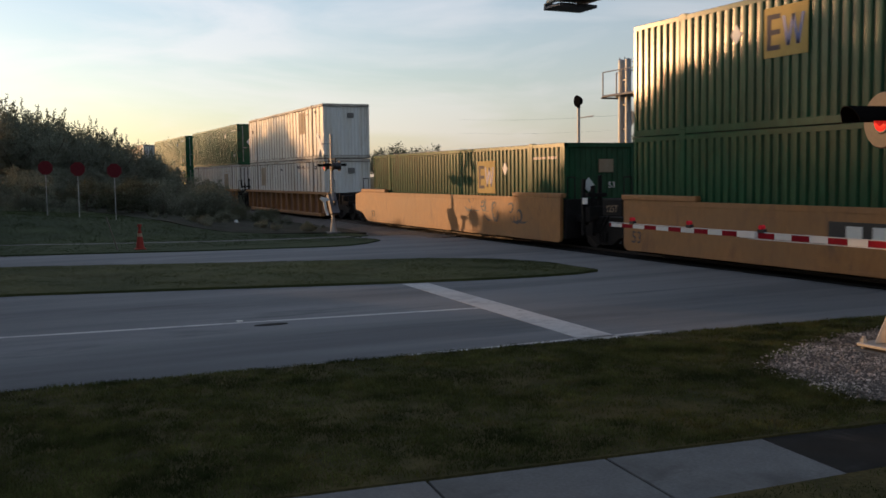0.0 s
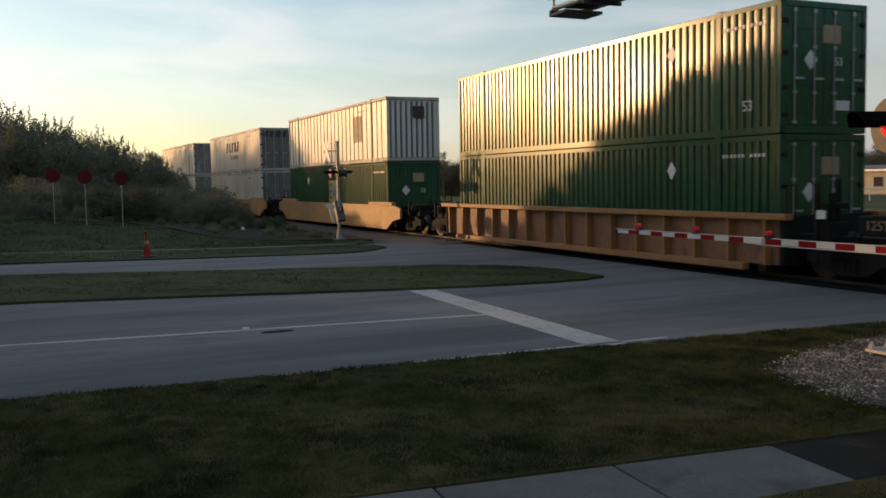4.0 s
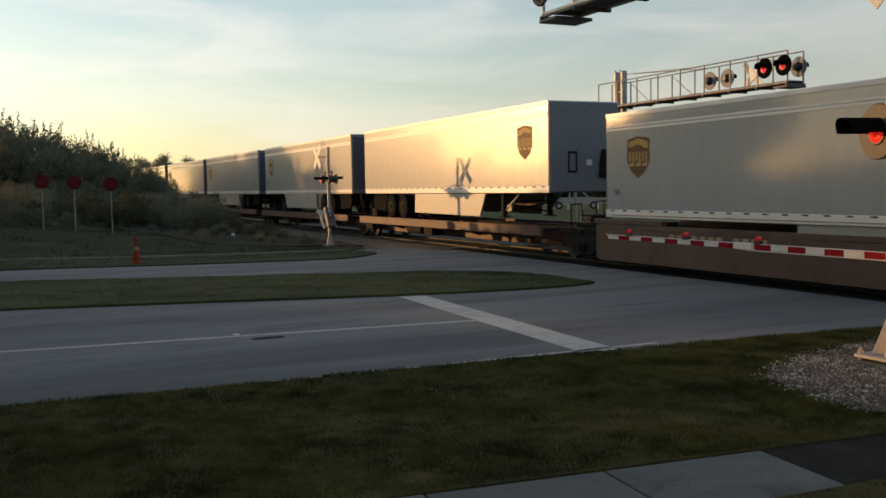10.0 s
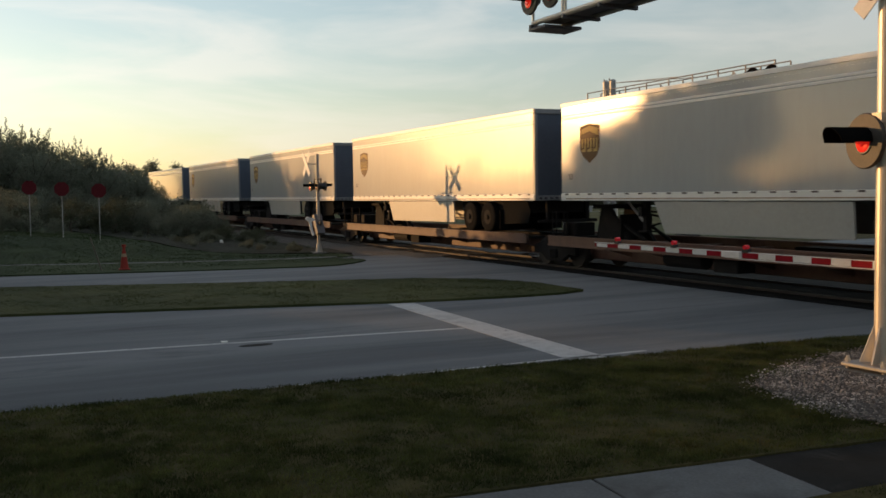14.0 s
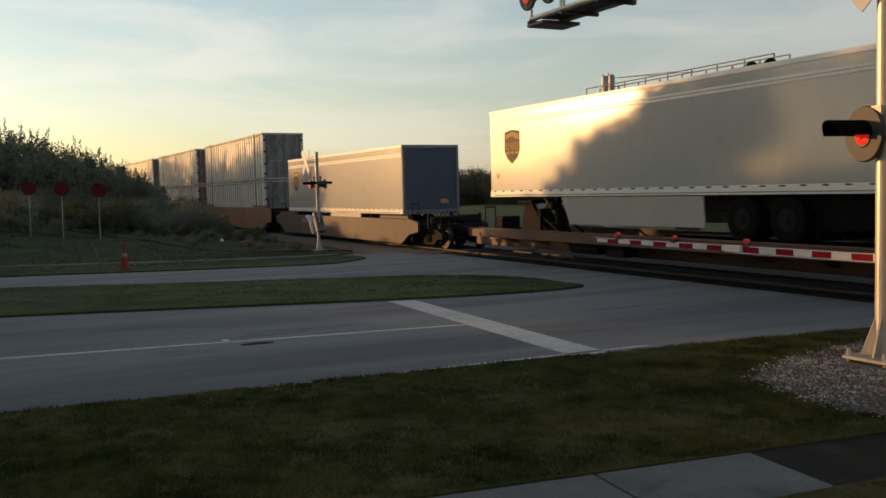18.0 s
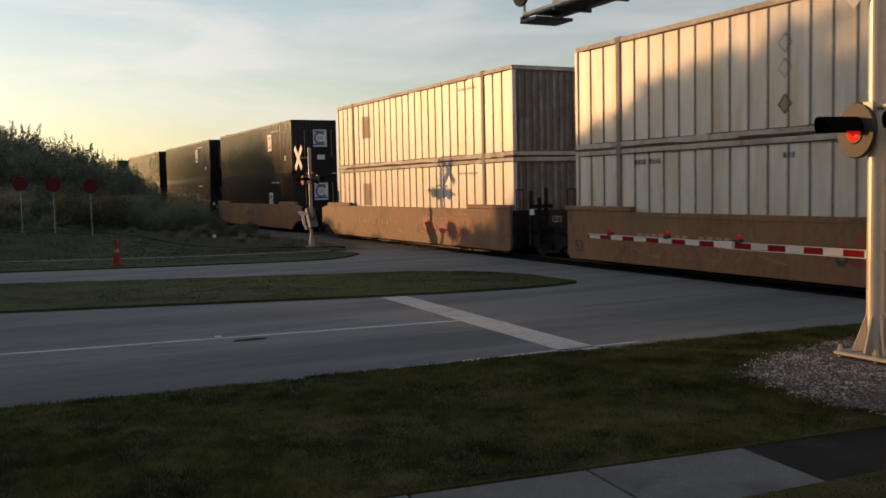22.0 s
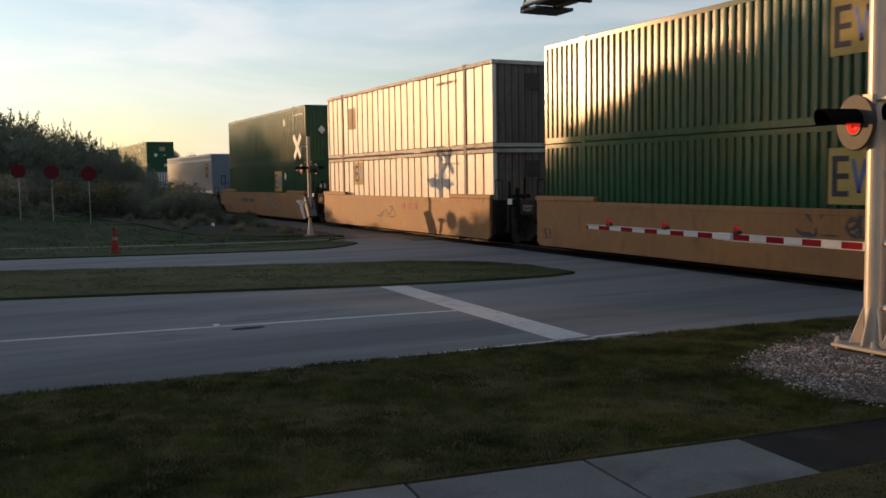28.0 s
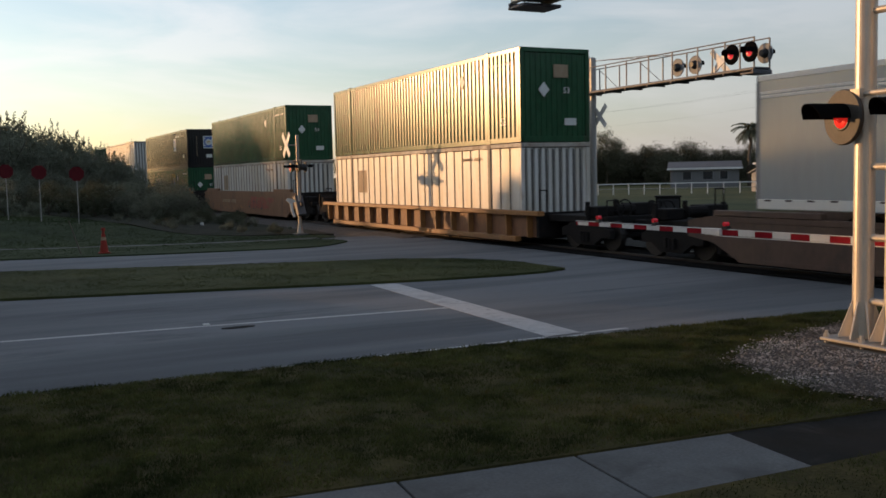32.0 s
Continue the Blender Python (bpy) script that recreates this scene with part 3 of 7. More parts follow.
# Dark asphalt strip: the shade under the train is put into its colour.
whole("track_apron", strip(lambda x: 9.8, lambda x: 30.6, -0.002, 2 * TRACK_X - RAIL_EDGE, 23.5, 8), DARK_SLAB, "asphalt beside the rails, dark for shade under the train", "road", kind="structure")
whole("road_beyond", strip(lambda x: 9.8, lambda x: 30.6, -0.002, 23.5, 90, 8), ASPHALT, "grey asphalt road beyond the railway", "road", kind="structure")


def median_end(x):
    """The median is cut off along the rails, with round corners."""
    return math.sqrt(max(0.0, 1 - max(0.0, (x - 10.0) / 2.60) ** 2))


def verge_tip(y):
    """Where the far verge ends in a round nose before the rails."""
    return 12.1 - 2.6 * max(0.0, 1 - (y - 29.3) / 2.2) ** 2 if y < 34 else 12.4


lo, hi = along(MEDIAN_NEAR), along(MEDIAN_FAR)
whole("median", strip(lambda x: lo(x) + 0.02 + (1 - median_end(x)) * 0.55, lambda x: hi(x) - 0.02 - (1 - median_end(x)) * 3.1, 0.05, -60, 12.57, 100, rows=4), TURF, "mown grass median between the two carriageways", "lawn", kind="structure")
whole("verge", strip(lambda x: 6.29 - 0.105 * (x - 2.7), along(NEAR_EDGE), 0.05, -60, 15.0, 60, rows=4), GRASS, "dark mown grass verge between footpath and road", "lawn", kind="structure")
whole("lawn_near", strip(lambda x: -40, lambda x: 4.93 - 0.05 * (x - 5.7), 0.05, -60, 60, 40), GRASS, "dark mown grass beside the footpath", "lawn", kind="structure")
whole("verge_far", strip(lambda x: curve_line(FAR_EDGE, x) + max(0.0, (x - 9.6) / 2.5) ** 2 * 1.9, lambda x: curve_line(WALK_NEAR, x) - max(0.0, (x - 10.6) / 1.5) ** 2 * 1.6, 0.04, -60, 12.05, 90), TURF_FAR, "narrow mown grass strip beside the far carriageway", "lawn", kind="structure")
whole("lawn_beyond", strip(lambda x: 34 + 0.25 * (x - 24), lambda x: 140, -0.10, 24, 150, 30, rows=6, thick=0.03), TURF, "mown green lawn before the houses", "lawn", kind="structure")
whole("footpath_far", strip(along(WALK_NEAR), lambda x: curve_line(WALK_NEAR, x) + WALK_WIDE, 0.03, -60, 11.8, 40), CONCRETE, "thin pale concrete footpath beyond the far road", "path", kind="structure")
whole("lawn_far", strip(lambda x: curve_line(WALK_NEAR, x) + WALK_WIDE, lambda x: 90, 0.0, -60, 12.6, 60, height=berm, rows=60), TURF_FAR, "mown grass bank rising towards the bushes", "lawn", kind="structure")
WEEDS_EDGE = ((3.2, 62), (4.5, 55), (5.8, 47.5), (7.0, 42), (8.3, 38.8), (10, 36.8), (12.6, 35.4))
whole("track_side_ground", strip(along(WEEDS_EDGE), lambda x: 90, 0.0, 3.2, 13.1, 40, height=lambda x, y: berm(x, y) + 0.03 + 0.02 * math.sin(2.1 * x + 1.3 * y), rows=70, thick=0.08), EARTH, "dark weedy earth between the lawn and the track", "ground", kind="structure")

# footpath before the camera: pale slabs, then a darker stretch
path = thing("footpath", "pale concrete footpath of square slabs", "path", kind="structure")
slab = Form().box(-0.747, 0.747, -0.60, 0.60, -0.12, 0.0, 0.007).mesh("slab", CONCRETE)
for i in range(16):
    ob = new("slab", slab)
    ob.parent = path
    x = 4.955 - 1.505 * i
    ob.matrix_basis = pose(x, 5.67 - 0.105 * (x - 2.7), 0.04 + RNG.uniform(-0.004, 0.004), 0, 0, -6.0)
whole("pavement", strip(lambda x: 4.93 - 0.06 * (x - 5.7) + 0.05 * math.sin(3.1 * x), lambda x: 5.97 - 0.105 * (x - 5.7) + 0.03 * math.sin(4.3 * x) + 0.02 * math.sin(11 * x), 0.035, 5.66, 40, 160), DARK_SLAB, "dark stained pavement continuing the footpath", "path", kind="structure")

# road paint
def paint(name, corners, label):
    return whole(name, Form().prism(corners, 2, -0.02, 0.004), MARK, label, "road marking", kind="structure")


paint("stop_line", [(7.60, 18.40), (8.16, 18.30), (7.79, 10.62), (7.20, 10.68)], "worn white stop line painted across the road")
paint("lane_line", [(-30, 18.55), (-30, 18.67), (7.36, 14.44), (7.36, 14.32)], "thin worn white lane line on the asphalt")
paint("edge_line", [(-30, 11.62), (-30, 11.70), (8.6, 10.98), (8.6, 10.90)], "faint white edge line along the verge")

f = Form()
f.prism([(3.70 + 0.27 * math.cos(0.2618 * k), 14.42 + 0.10 * math.sin(0.2618 * k)) for k in range(24)], 2, -0.1, 0.006)
whole("manhole_cover", f, DARK_SLAB, "dark oval iron manhole cover in the road", "manhole cover")
f = Form().box(3.27, 3.37, 14.90, 15.00, 0.004, 0.022, 0.006)
whole("road_reflector", f, L_WHITE, "small raised white reflector on the lane line", "road reflector")

# ---- railway ----
f = Form()
cols = (-3.6, -2.3, -1.6, 0, 1.6, 2.3, 3.6)
prof = (-0.13, 0.0, 0.03, 0.03, 0.03, 0.0, -0.13)
for start, end, n in ((31.2, 780, 230), (-70, 9.6, 60)):
    pts = []
    for i in range(n + 1):
        y = start + (end - start) * (i / n) ** (1.9 if start > 0 else 1)
        for c, z in zip(cols, prof):
            pts.append((TRACK_X + bend(y) + c + (RNG.uniform(-0.15, 0.15) if abs(c) > 3 else 0), y, z + RNG.uniform(-0.02, 0.02)))
    m = len(cols)
    f.add(pts, [(i * m + j, i * m + j + 1, (i + 1) * m + j + 1, (i + 1) * m + j) for i in range(n) for j in range(m - 1)])
whole("ballast", f, BALLAST, "dark brown stone ballast under the track", "ballast", kind="stuff")

track = thing("track", "single railway track with rusty steel rails", "railway track", kind="structure")
for side in (-1, 1):
    for name, mat, w, z0, z1 in (("rail", RAIL, 0.035, -0.02, 0.075), ("railhead", RAILTOP, 0.036, 0.076, 0.10)):
        f = Form()
        yl = [-70, 0, 45] + [45 + 6 * i for i in range(1, 25)] + [190 + 20 * i for i in range(1, 32)]
        pts = []
        for y in yl:
            x = TRACK_X + bend(y) + side * GAUGE
            pts += [(x - w, y, z0), (x - w, y, z1), (x + w, y, z1), (x + w, y, z0)]
        f.add(pts, [(4 * i + j, 4 * i + (j + 1) % 4, 4 * i + 4 + (j + 1) % 4, 4 * i + 4 + j) for i in range(len(yl) - 1) for j in range(4)])
        part(name, f, mat, track)
tie = Form().box(-1.3, 1.3, -0.11, 0.11, -0.1, 0.055, 0.015).mesh("sleeper", TIE)
for i in range(150):
    y = 31.6 + 0.52 * i
    ob = new("sleeper", tie)
    ob.parent, ob.matrix_basis = track, pose(TRACK_X + bend(y) + RNG.uniform(-0.04, 0.04), y, RNG.uniform(-0.01, 0.01), 0, 0, RNG.uniform(-1, 1))
crossing = thing("crossing_panels", "black rubber panels set between the rails at the road", "crossing panel", kind="structure")
for i in range(9):
    y = 9.9 + 2.4 * i
    for x0, x1 in ((RAIL_EDGE + 0.004, TRACK_X - GAUGE - 0.05), (TRACK_X - GAUGE + 0.09, TRACK_X + GAUGE - 0.09), (TRACK_X + GAUGE + 0.05, 2 * TRACK_X - RAIL_EDGE - 0.004)):
        part("panel", Form().box(x0, x1, y + 0.01, y + 2.39, -0.1, 0.045, 0.012), RUBBER, crossing)


# ---- rolling stock ----
LEN, WID, TALL = 16.15, 2.59, 2.90
HW = WID / 2
SLIDE = 0.004


def side_sheet(f, side, y0, y1, z0, z1, pitch, depth, style):
    """One pressed side wall between y0 and y1: trapezoid corrugation, or flat panels with upright hat ribs."""
    x = side * (HW - 0.054)
    n = max(1, round((y1 - y0) / pitch))
    p = (y1 - y0) / n
    line = []
    for i in range(n):
        y = y0 + i * p
        for k, out in ((0.0, 0.0), (0.08, 0.95), (0.20, 0.99), (0.36, 1.0), (0.52, 0.99), (0.64, 0.95), (0.72, 0.0), (0.86, -0.03)):
            line.append((y + k * p, x + side * depth * out))
    line.append((y1, x))
    pts = [(q, y, z) for y, q in line for z in (z0, z1)]
    faces = [(2 * i, 2 * i + 1, 2 * i + 3, 2 * i + 2) if side < 0 else (2 * i, 2 * i + 2, 2 * i + 3, 2 * i + 1) for i in range(len(line) - 1)]
    f.add(pts, faces)


def square_logo(parent, side, y, z, w, h, style, back=0.0):
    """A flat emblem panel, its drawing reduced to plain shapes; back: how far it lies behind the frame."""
    x = side * (HW + 0.008 - back)
    a, b = (x - 0.004, x + 0.004)
    up = lambda k: (x - 0.008, x - 0.004) if side < 0 else (x + 0.004, x + 0.008)
    if style == "yellow" or style == "faded":
        ob = part("emblem_panel", Form().box(a, b, y - w / 2, y + w / 2, z - h / 2, z + h / 2), L_YELLOW if style == "yellow" else L_FADED, parent, "square yellow emblem panel" if style == "yellow" else "square faded brown emblem panel")
        u, v = up(0)
        if style == "faded":
            return
        f = Form()
        f.box(u, v, y + 0.33 * w, y + 0.43 * w, z - 0.36 * h, z + 0.36 * h)
        for k in (-0.36, -0.05, 0.26):
            f.box(u, v, y + 0.12 * w, y + 0.33 * w, z + k * h, z + (k + 0.10) * h)
        part("dark_shape", f, L_INK, ob)
        f = Form()
        for s in (0, 1, 2, 3):
            c = y + 0.08 * w - s * 0.11 * w
            d = (0.30 if s % 2 == 0 else -0.30) * h
            f.add([(u, c, z + d), (u, c - 0.07 * w, z + d), (u, c - 0.18 * w, z - d), (u, c - 0.11 * w, z - d)], [(0, 1, 2, 3) if side > 0 else (3, 2, 1, 0)])
        part("blue_shape", f, L_BLUE, ob)
    else:
        ob = part("emblem_panel", Form().box(a, b, y - w / 2, y + w / 2, z - h / 2, z + h / 2), L_WHITE, parent, "white emblem panel with a blue ring")
        u, v = up(0)
        ring(ob, [(u + v) / 2, y, z], w * 0.42, 0)


def ring(parent, centre, r, axis):
    """An open blue ring, lying across the axis."""
    f = Form()
    n = 20
    pts, faces = [], []
    for i in range(n + 1):
        a = math.radians(40 + 280 * i / n)
        for q in (r, r * 0.66):
            p = [q * math.cos(a), q * math.sin(a)]
            p.insert(axis, 0.0)
            pts.append([centre[k] + p[k] for k in range(3)])
    for i in range(n):
        faces.append((2 * i, 2 * i + 1, 2 * i + 3, 2 * i + 2))
    f.add(pts, faces)
    for u0, u1, w0, w1 in ((-1.05, 0.95, -1.12, -0.86), (-0.9, 0.75, 0.86, 1.1)):
        p0, p1 = [u0 * r, w0 * r], [u1 * r, w1 * r]
        p0.insert(axis, -0.0004)
        p1.insert(axis, 0.0004)
        f.box(*(v for i in range(3) for v in (centre[i] + p0[i], centre[i] + p1[i])))
    part("blue_ring", f, L_BLUE, parent)
    g = Form()
    for k in (-0.28, 0.0, 0.28):
        p0, p1 = [k * r - 0.08 * r, -0.3 * r], [k * r + 0.08 * r, 0.3 * r]
        p0.insert(axis, -0.0005)
        p1.insert(axis, 0.0005)
        g.box(*(v for i in range(3) for v in (centre[i] + p0[i], centre[i] + p1[i])))
    part("gold_bars", g, L_GOLD, parent)


def end_wall(parent, paint, style, mark):
    """The end at y = 0, which looks down the line."""
    if style == "doors":
        for s in (-1, 1):
            f = Form()
            x0, x1 = (-HW + 0.12, -0.012) if s < 0 else (0.012, HW - 0.12)
            f.box(x0, x1, 0.02, 0.09, 0.18, TALL - 0.14, 0.01)
            for k in range(4):
                z = 0.42 + k * 0.62
                f.box(x0 + 0.1, x1 - 0.1, 0.008, 0.02, z, z + 0.34, 0.004)
            door = part("door", f, paint, parent)
            for k in (0.24, 0.74):
                x = x0 + (x1 - x0) * k
                g = Form().tube((x, -0.005, 0.2), (x, -0.005, TALL - 0.16), 0.02, 6)
                for z in (0.25, 0.9, 1.9, TALL - 0.22):
                    g.box(x - 0.05, x + 0.05, -0.03, 0.02, z - 0.03, z + 0.03)
                g.box(x - 0.02, x + 0.26, -0.035, -0.015, 1.18, 1.23)
                part("lock_rod", g, GALV, door)
            for z in (0.4, 1.0, 1.75, 2.45):
                xe = x0 if s < 0 else x1
                part("hinge", Form().box(xe - 0.09, xe + 0.09, -0.02, 0.03, z - 0.05, z + 0.05, 0.01), STEEL_DARK, door)
    else:
        f = Form()
        n = 9 if style == "striped" else 12
        p = (WID - 0.26) / n
        line = []
        for i in range(n):
            x = -HW + 0.13 + i * p
            for k, out in ((0.0, 0), (0.42, 0), (0.5, 1), (0.92, 1)):
                line.append((x + k * p, 0.075 - 0.05 * out if style == "striped" else 0.07 - 0.02 * out))
        line.append((HW - 0.13, 0.075))
        pts = [(x, y, z) for x, y in line for z in (0.16, TALL - 0.13)]
        f.add(pts, [(2 * i, 2 * i + 2, 2 * i + 3, 2 * i + 1) for i in range(len(line) - 1)])
        part("end_wall", f, paint, parent)
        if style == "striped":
            # Grime and recess shade are both put into these dark stripes.
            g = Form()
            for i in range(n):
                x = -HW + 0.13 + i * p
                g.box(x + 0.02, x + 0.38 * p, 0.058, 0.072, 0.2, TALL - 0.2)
            tagged(part("end_stripes", g, C_END, parent, "dark stripes for grime and shade in the wall recesses"), kind="stuff")
    if mark == "green":
        part("marker_diamond", Form().add([(-0.62, 0.0, 1.62), (-0.42, 0.0, 1.85), (-0.22, 0.0, 1.62), (-0.42, 0.0, 1.39)], [(3, 2, 1, 0)]).add([(-0.62, 0.02, 1.62), (-0.42, 0.02, 1.85), (-0.22, 0.02, 1.62), (-0.42, 0.02, 1.39)], [(0, 1, 2, 3)]), L_WHITE, parent, "small white diamond")
        part("notice", Form().box(0.35, 0.78, 0.0, 0.02, 0.52, 0.74), L_WHITE, parent, "pale notice plate")
        part("faded_emblem", Form().box(-0.05, 0.48, 0.0, 0.02, 2.0, 2.4), L_FADED, parent)
        lettering("length_mark", "53", 0.26, L_WHITE, parent, pose(0.42, -0.003, 1.52, 90, 0, 0), "white number on the end wall")
    elif mark == "dark":
        ob = part("emblem_panel", Form().box(-0.05, 0.72, -0.006, 0.02, 1.45, 2.38), L_WHITE, parent, "white emblem panel with a blue ring")
        ring(ob, [0.335, -0.012, 1.92], 0.36, 1)
        part("notice", Form().box(0.15, 0.58, 0.0, 0.02, 0.75, 1.0), L_WHITE, parent, "pale notice plate")
        g = Form()
        for k in range(11):
            g.box(-0.56, -0.525, 0.01, 0.03, 0.9 + k * 0.14, 1.0 + k * 0.14)
            g.box(0.99, 1.02, 0.01, 0.03, 0.9 + k * 0.14, 1.0 + k * 0.14)
        tagged(part("code_strip", g, L_FADED, parent), kind="stuff")
    elif mark == "vent":
        part("vent", Form().box(0.05, 0.42, 0.0, 0.03, 2.15, 2.42), C_END, parent, "small dark grille")
    elif mark == "slant":
        f = Form()
        for k in range(5):
            x = -1.05 + k * 0.42
            f.prism([(x, 2.28), (x + 0.30, 2.28), (x + 0.40, 2.66), (x + 0.10, 2.66)], 1, -0.012, -0.004)
        part("slanted_emblem", f, L_INK, parent, "dark slanted emblem bars")
    elif mark == "stripe_panel":
        part("end_emblem", Form().box(-0.02, 0.55, 0.0, 0.02, 1.95, 2.5), C_SEAM, parent, "dark square emblem on the end wall")


# lettering that cannot be read, as bars: y, z, count, height
LETTERS = {
    "clean white ribbed container with a small end grille": ((3.72, 2.44, 12, 0.15), (1.35, 2.36, 4, 0.20), (8.2, 2.35, 4, 0.12)),
    "white ribbed container with a tall faded panel": ((1.2, 2.45, 4, 0.14), (15.1, 2.0, 3, 0.2)),
    "plain white ribbed container with barred end doors": ((12.5, 2.46, 9, 0.13), (8.2, 2.45, 3, 0.12)),
    "dirty white panelled container with upright ribs": ((2.6, 2.40, 11, 0.10),),
    "white ribbed container with a rust-streaked end": ((3.0, 2.40, 11, 0.10),),
}


def container(name, label, paint, rib, pitch, depth, style, mark, logo, end_paint=None, group=""):
    """A 53 foot box: frame, pressed walls, posts at the 40 foot places, castings, end walls, marks. Its near end lies at y = 0."""
    box = thing(name, label, "shipping container", group)
    f = Form()
    for s in (-1, 1):
        f.box(min(s * HW, s * (HW - 0.16)), max(s * HW, s * (HW - 0.16)), 0.0, LEN, 0.0, 0.17, 0.008)
        f.box(min(s * HW, s * (HW - 0.10)), max(s * HW, s * (HW - 0.10)), 0.0, LEN, TALL - 0.13, TALL, 0.012)
    for y0, y1 in ((0.0, 0.16), (LEN - 0.16, LEN)):
        f.box(-HW, HW, y0, y1, 0.0, 0.18, 0.008)
        f.box(-HW, HW, y0, y1, TALL - 0.14, TALL, 0.01)
    part("frame", f, C_FRAME if paint in (C_WHITE, C_CREAM) else paint, box)
    if paint in (C_WHITE, C_CREAM):
        rng = random.Random(len(label))
        for z, deep in ((0.0, 0.045), (TALL - 0.15, 0.022), (0.168, 0.016)):
            f = Form()
            y = 0.0
            while y < LEN - 0.05:
                w = min(rng.uniform(0.25, 0.9), LEN - y)
                if rng.random() < 0.86:
                    f.box(-HW - 0.004, -HW + 0.02, y, y + w, z, z + deep * rng.uniform(0.6, 1.5))
                y += w
            f.box(-HW, HW, -0.004, 0.02, z, z + deep)
            tagged(part("rusty_seam", f, C_SEAM, box, "dark rusty seam along the rail"), kind="stuff")
    for s in (-1, 1):
        for y in (0.0, LEN - 0.12):
            part("corner_post", Form().box(min(s * HW, s * (HW - 0.14)), max(s * HW, s * (HW - 0.14)), y, y + 0.12, 0.02, TALL - 0.02, 0.01), paint, box)
        for y in (1.98, LEN - 1.98):
            f = Form().box(min(s * (HW + 0.006), s * (HW - 0.12)), max(s * (HW + 0.006), s * (HW - 0.12)), y - 0.09, y + 0.09, 0.0, TALL + 0.015, 0.012)
            f.box(min(s * (HW + 0.012), s * (HW - 0.12)), max(s * (HW + 0.012), s * (HW - 0.12)), y - 0.12, y + 0.12, TALL - 0.10, TALL + 0.03, 0.01)
            f.box(min(s * (HW + 0.012), s * (HW - 0.12)), max(s * (HW + 0.012), s * (HW - 0.12)), y - 0.12, y + 0.12, -0.01, 0.11, 0.01)
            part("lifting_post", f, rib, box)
        f = Form()
        for y0, y1 in ((0.12, 1.89), (2.07, LEN - 2.07), (LEN - 1.89, LEN - 0.12)):
            if style == "wave":
                side_sheet(f, s, y0, y1, 0.15, TALL - 0.11, pitch, depth, style)
            else:
                x = s * (HW - 0.035)
                f.box(min(x, x - s * 0.02), max(x, x - s * 0.02), y0, y1, 0.15, TALL - 0.11)
        wall = part("side_wall", f, paint, box)
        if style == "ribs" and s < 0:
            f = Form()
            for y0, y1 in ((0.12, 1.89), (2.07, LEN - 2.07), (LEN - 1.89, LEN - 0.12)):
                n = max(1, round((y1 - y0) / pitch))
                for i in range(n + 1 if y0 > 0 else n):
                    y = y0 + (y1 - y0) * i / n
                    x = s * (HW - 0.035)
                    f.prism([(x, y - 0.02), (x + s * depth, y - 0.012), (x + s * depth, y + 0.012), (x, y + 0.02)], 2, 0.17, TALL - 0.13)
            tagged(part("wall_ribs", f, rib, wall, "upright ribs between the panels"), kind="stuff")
            f = Form()
            for i in range(58):
                y = 0.2 + (LEN - 0.4) * i / 57
                f.box(-HW - 0.004, -HW, y - 0.012, y + 0.012, TALL - 0.09, TALL - 0.065)
            tagged(part("rivets", f, rib, wall), kind="stuff")
    f = Form()
    for i in range(40):
        y0 = 0.1 + (LEN - 0.2) * i / 40
        f.box(-HW + 0.1, HW - 0.1, y0 + 0.05, y0 + 0.30, TALL - 0.035, TALL - 0.012)
    f.box(-HW + 0.09, HW - 0.09, 0.1, LEN - 0.1, TALL - 0.05, TALL - 0.03)
    part("roof", f, paint, box)
    part("floor", Form().box(-HW + 0.1, HW - 0.1, 0.1, LEN - 0.1, 0.1, 0.15), STEEL_DARK, box)
    part("far_wall", Form().box(-HW + 0.1, HW - 0.1, LEN - 0.1, LEN - 0.06, 0.15, TALL - 0.1), paint, box)
    end_wall(box, end_paint or paint, *mark)
    y, z, w, look_ = logo
    x = -HW - 0.004
    if look_ in ("yellow", "faded", "ringed"):
        square_logo(box, -1, y, z, w, w * (0.86 if look_ == "yellow" else 1.0 if look_ != "ringed" else 1.35), look_, 0.036 if style == "ribs" else 0.0)
    if look_ == "slant":
        f = Form()
        for k in range(5):
            a = y + 1.95 - k * 0.88
            f.prism([(a, z - 0.28), (a - 0.34, z - 0.28), (a - 0.52, z + 0.42), (a - 0.18, z + 0.42)], 0, x - 0.012, x + 0.004)
            f.prism([(a - 0.34, z - 0.28), (a - 0.66, z - 0.28), (a - 0.70, z - 0.12), (a - 0.38, z - 0.12)] if k % 2 else [(a - 0.18, z + 0.24), (a - 0.62, z + 0.24), (a - 0.66, z + 0.42), (a - 0.22, z + 0.42)], 0, x - 0.012, x + 0.004)
        tagged(part("slanted_emblem", f, L_INK, box, "large dark slanted emblem bars"), kind="stuff")
        lettering("wall_lettering", "INTERMODAL", 0.42, L_SCRAWL, box, pose(x - 0.006, y - 0.75, z - 0.82, 90, 0, -90), "dark capital lettering")
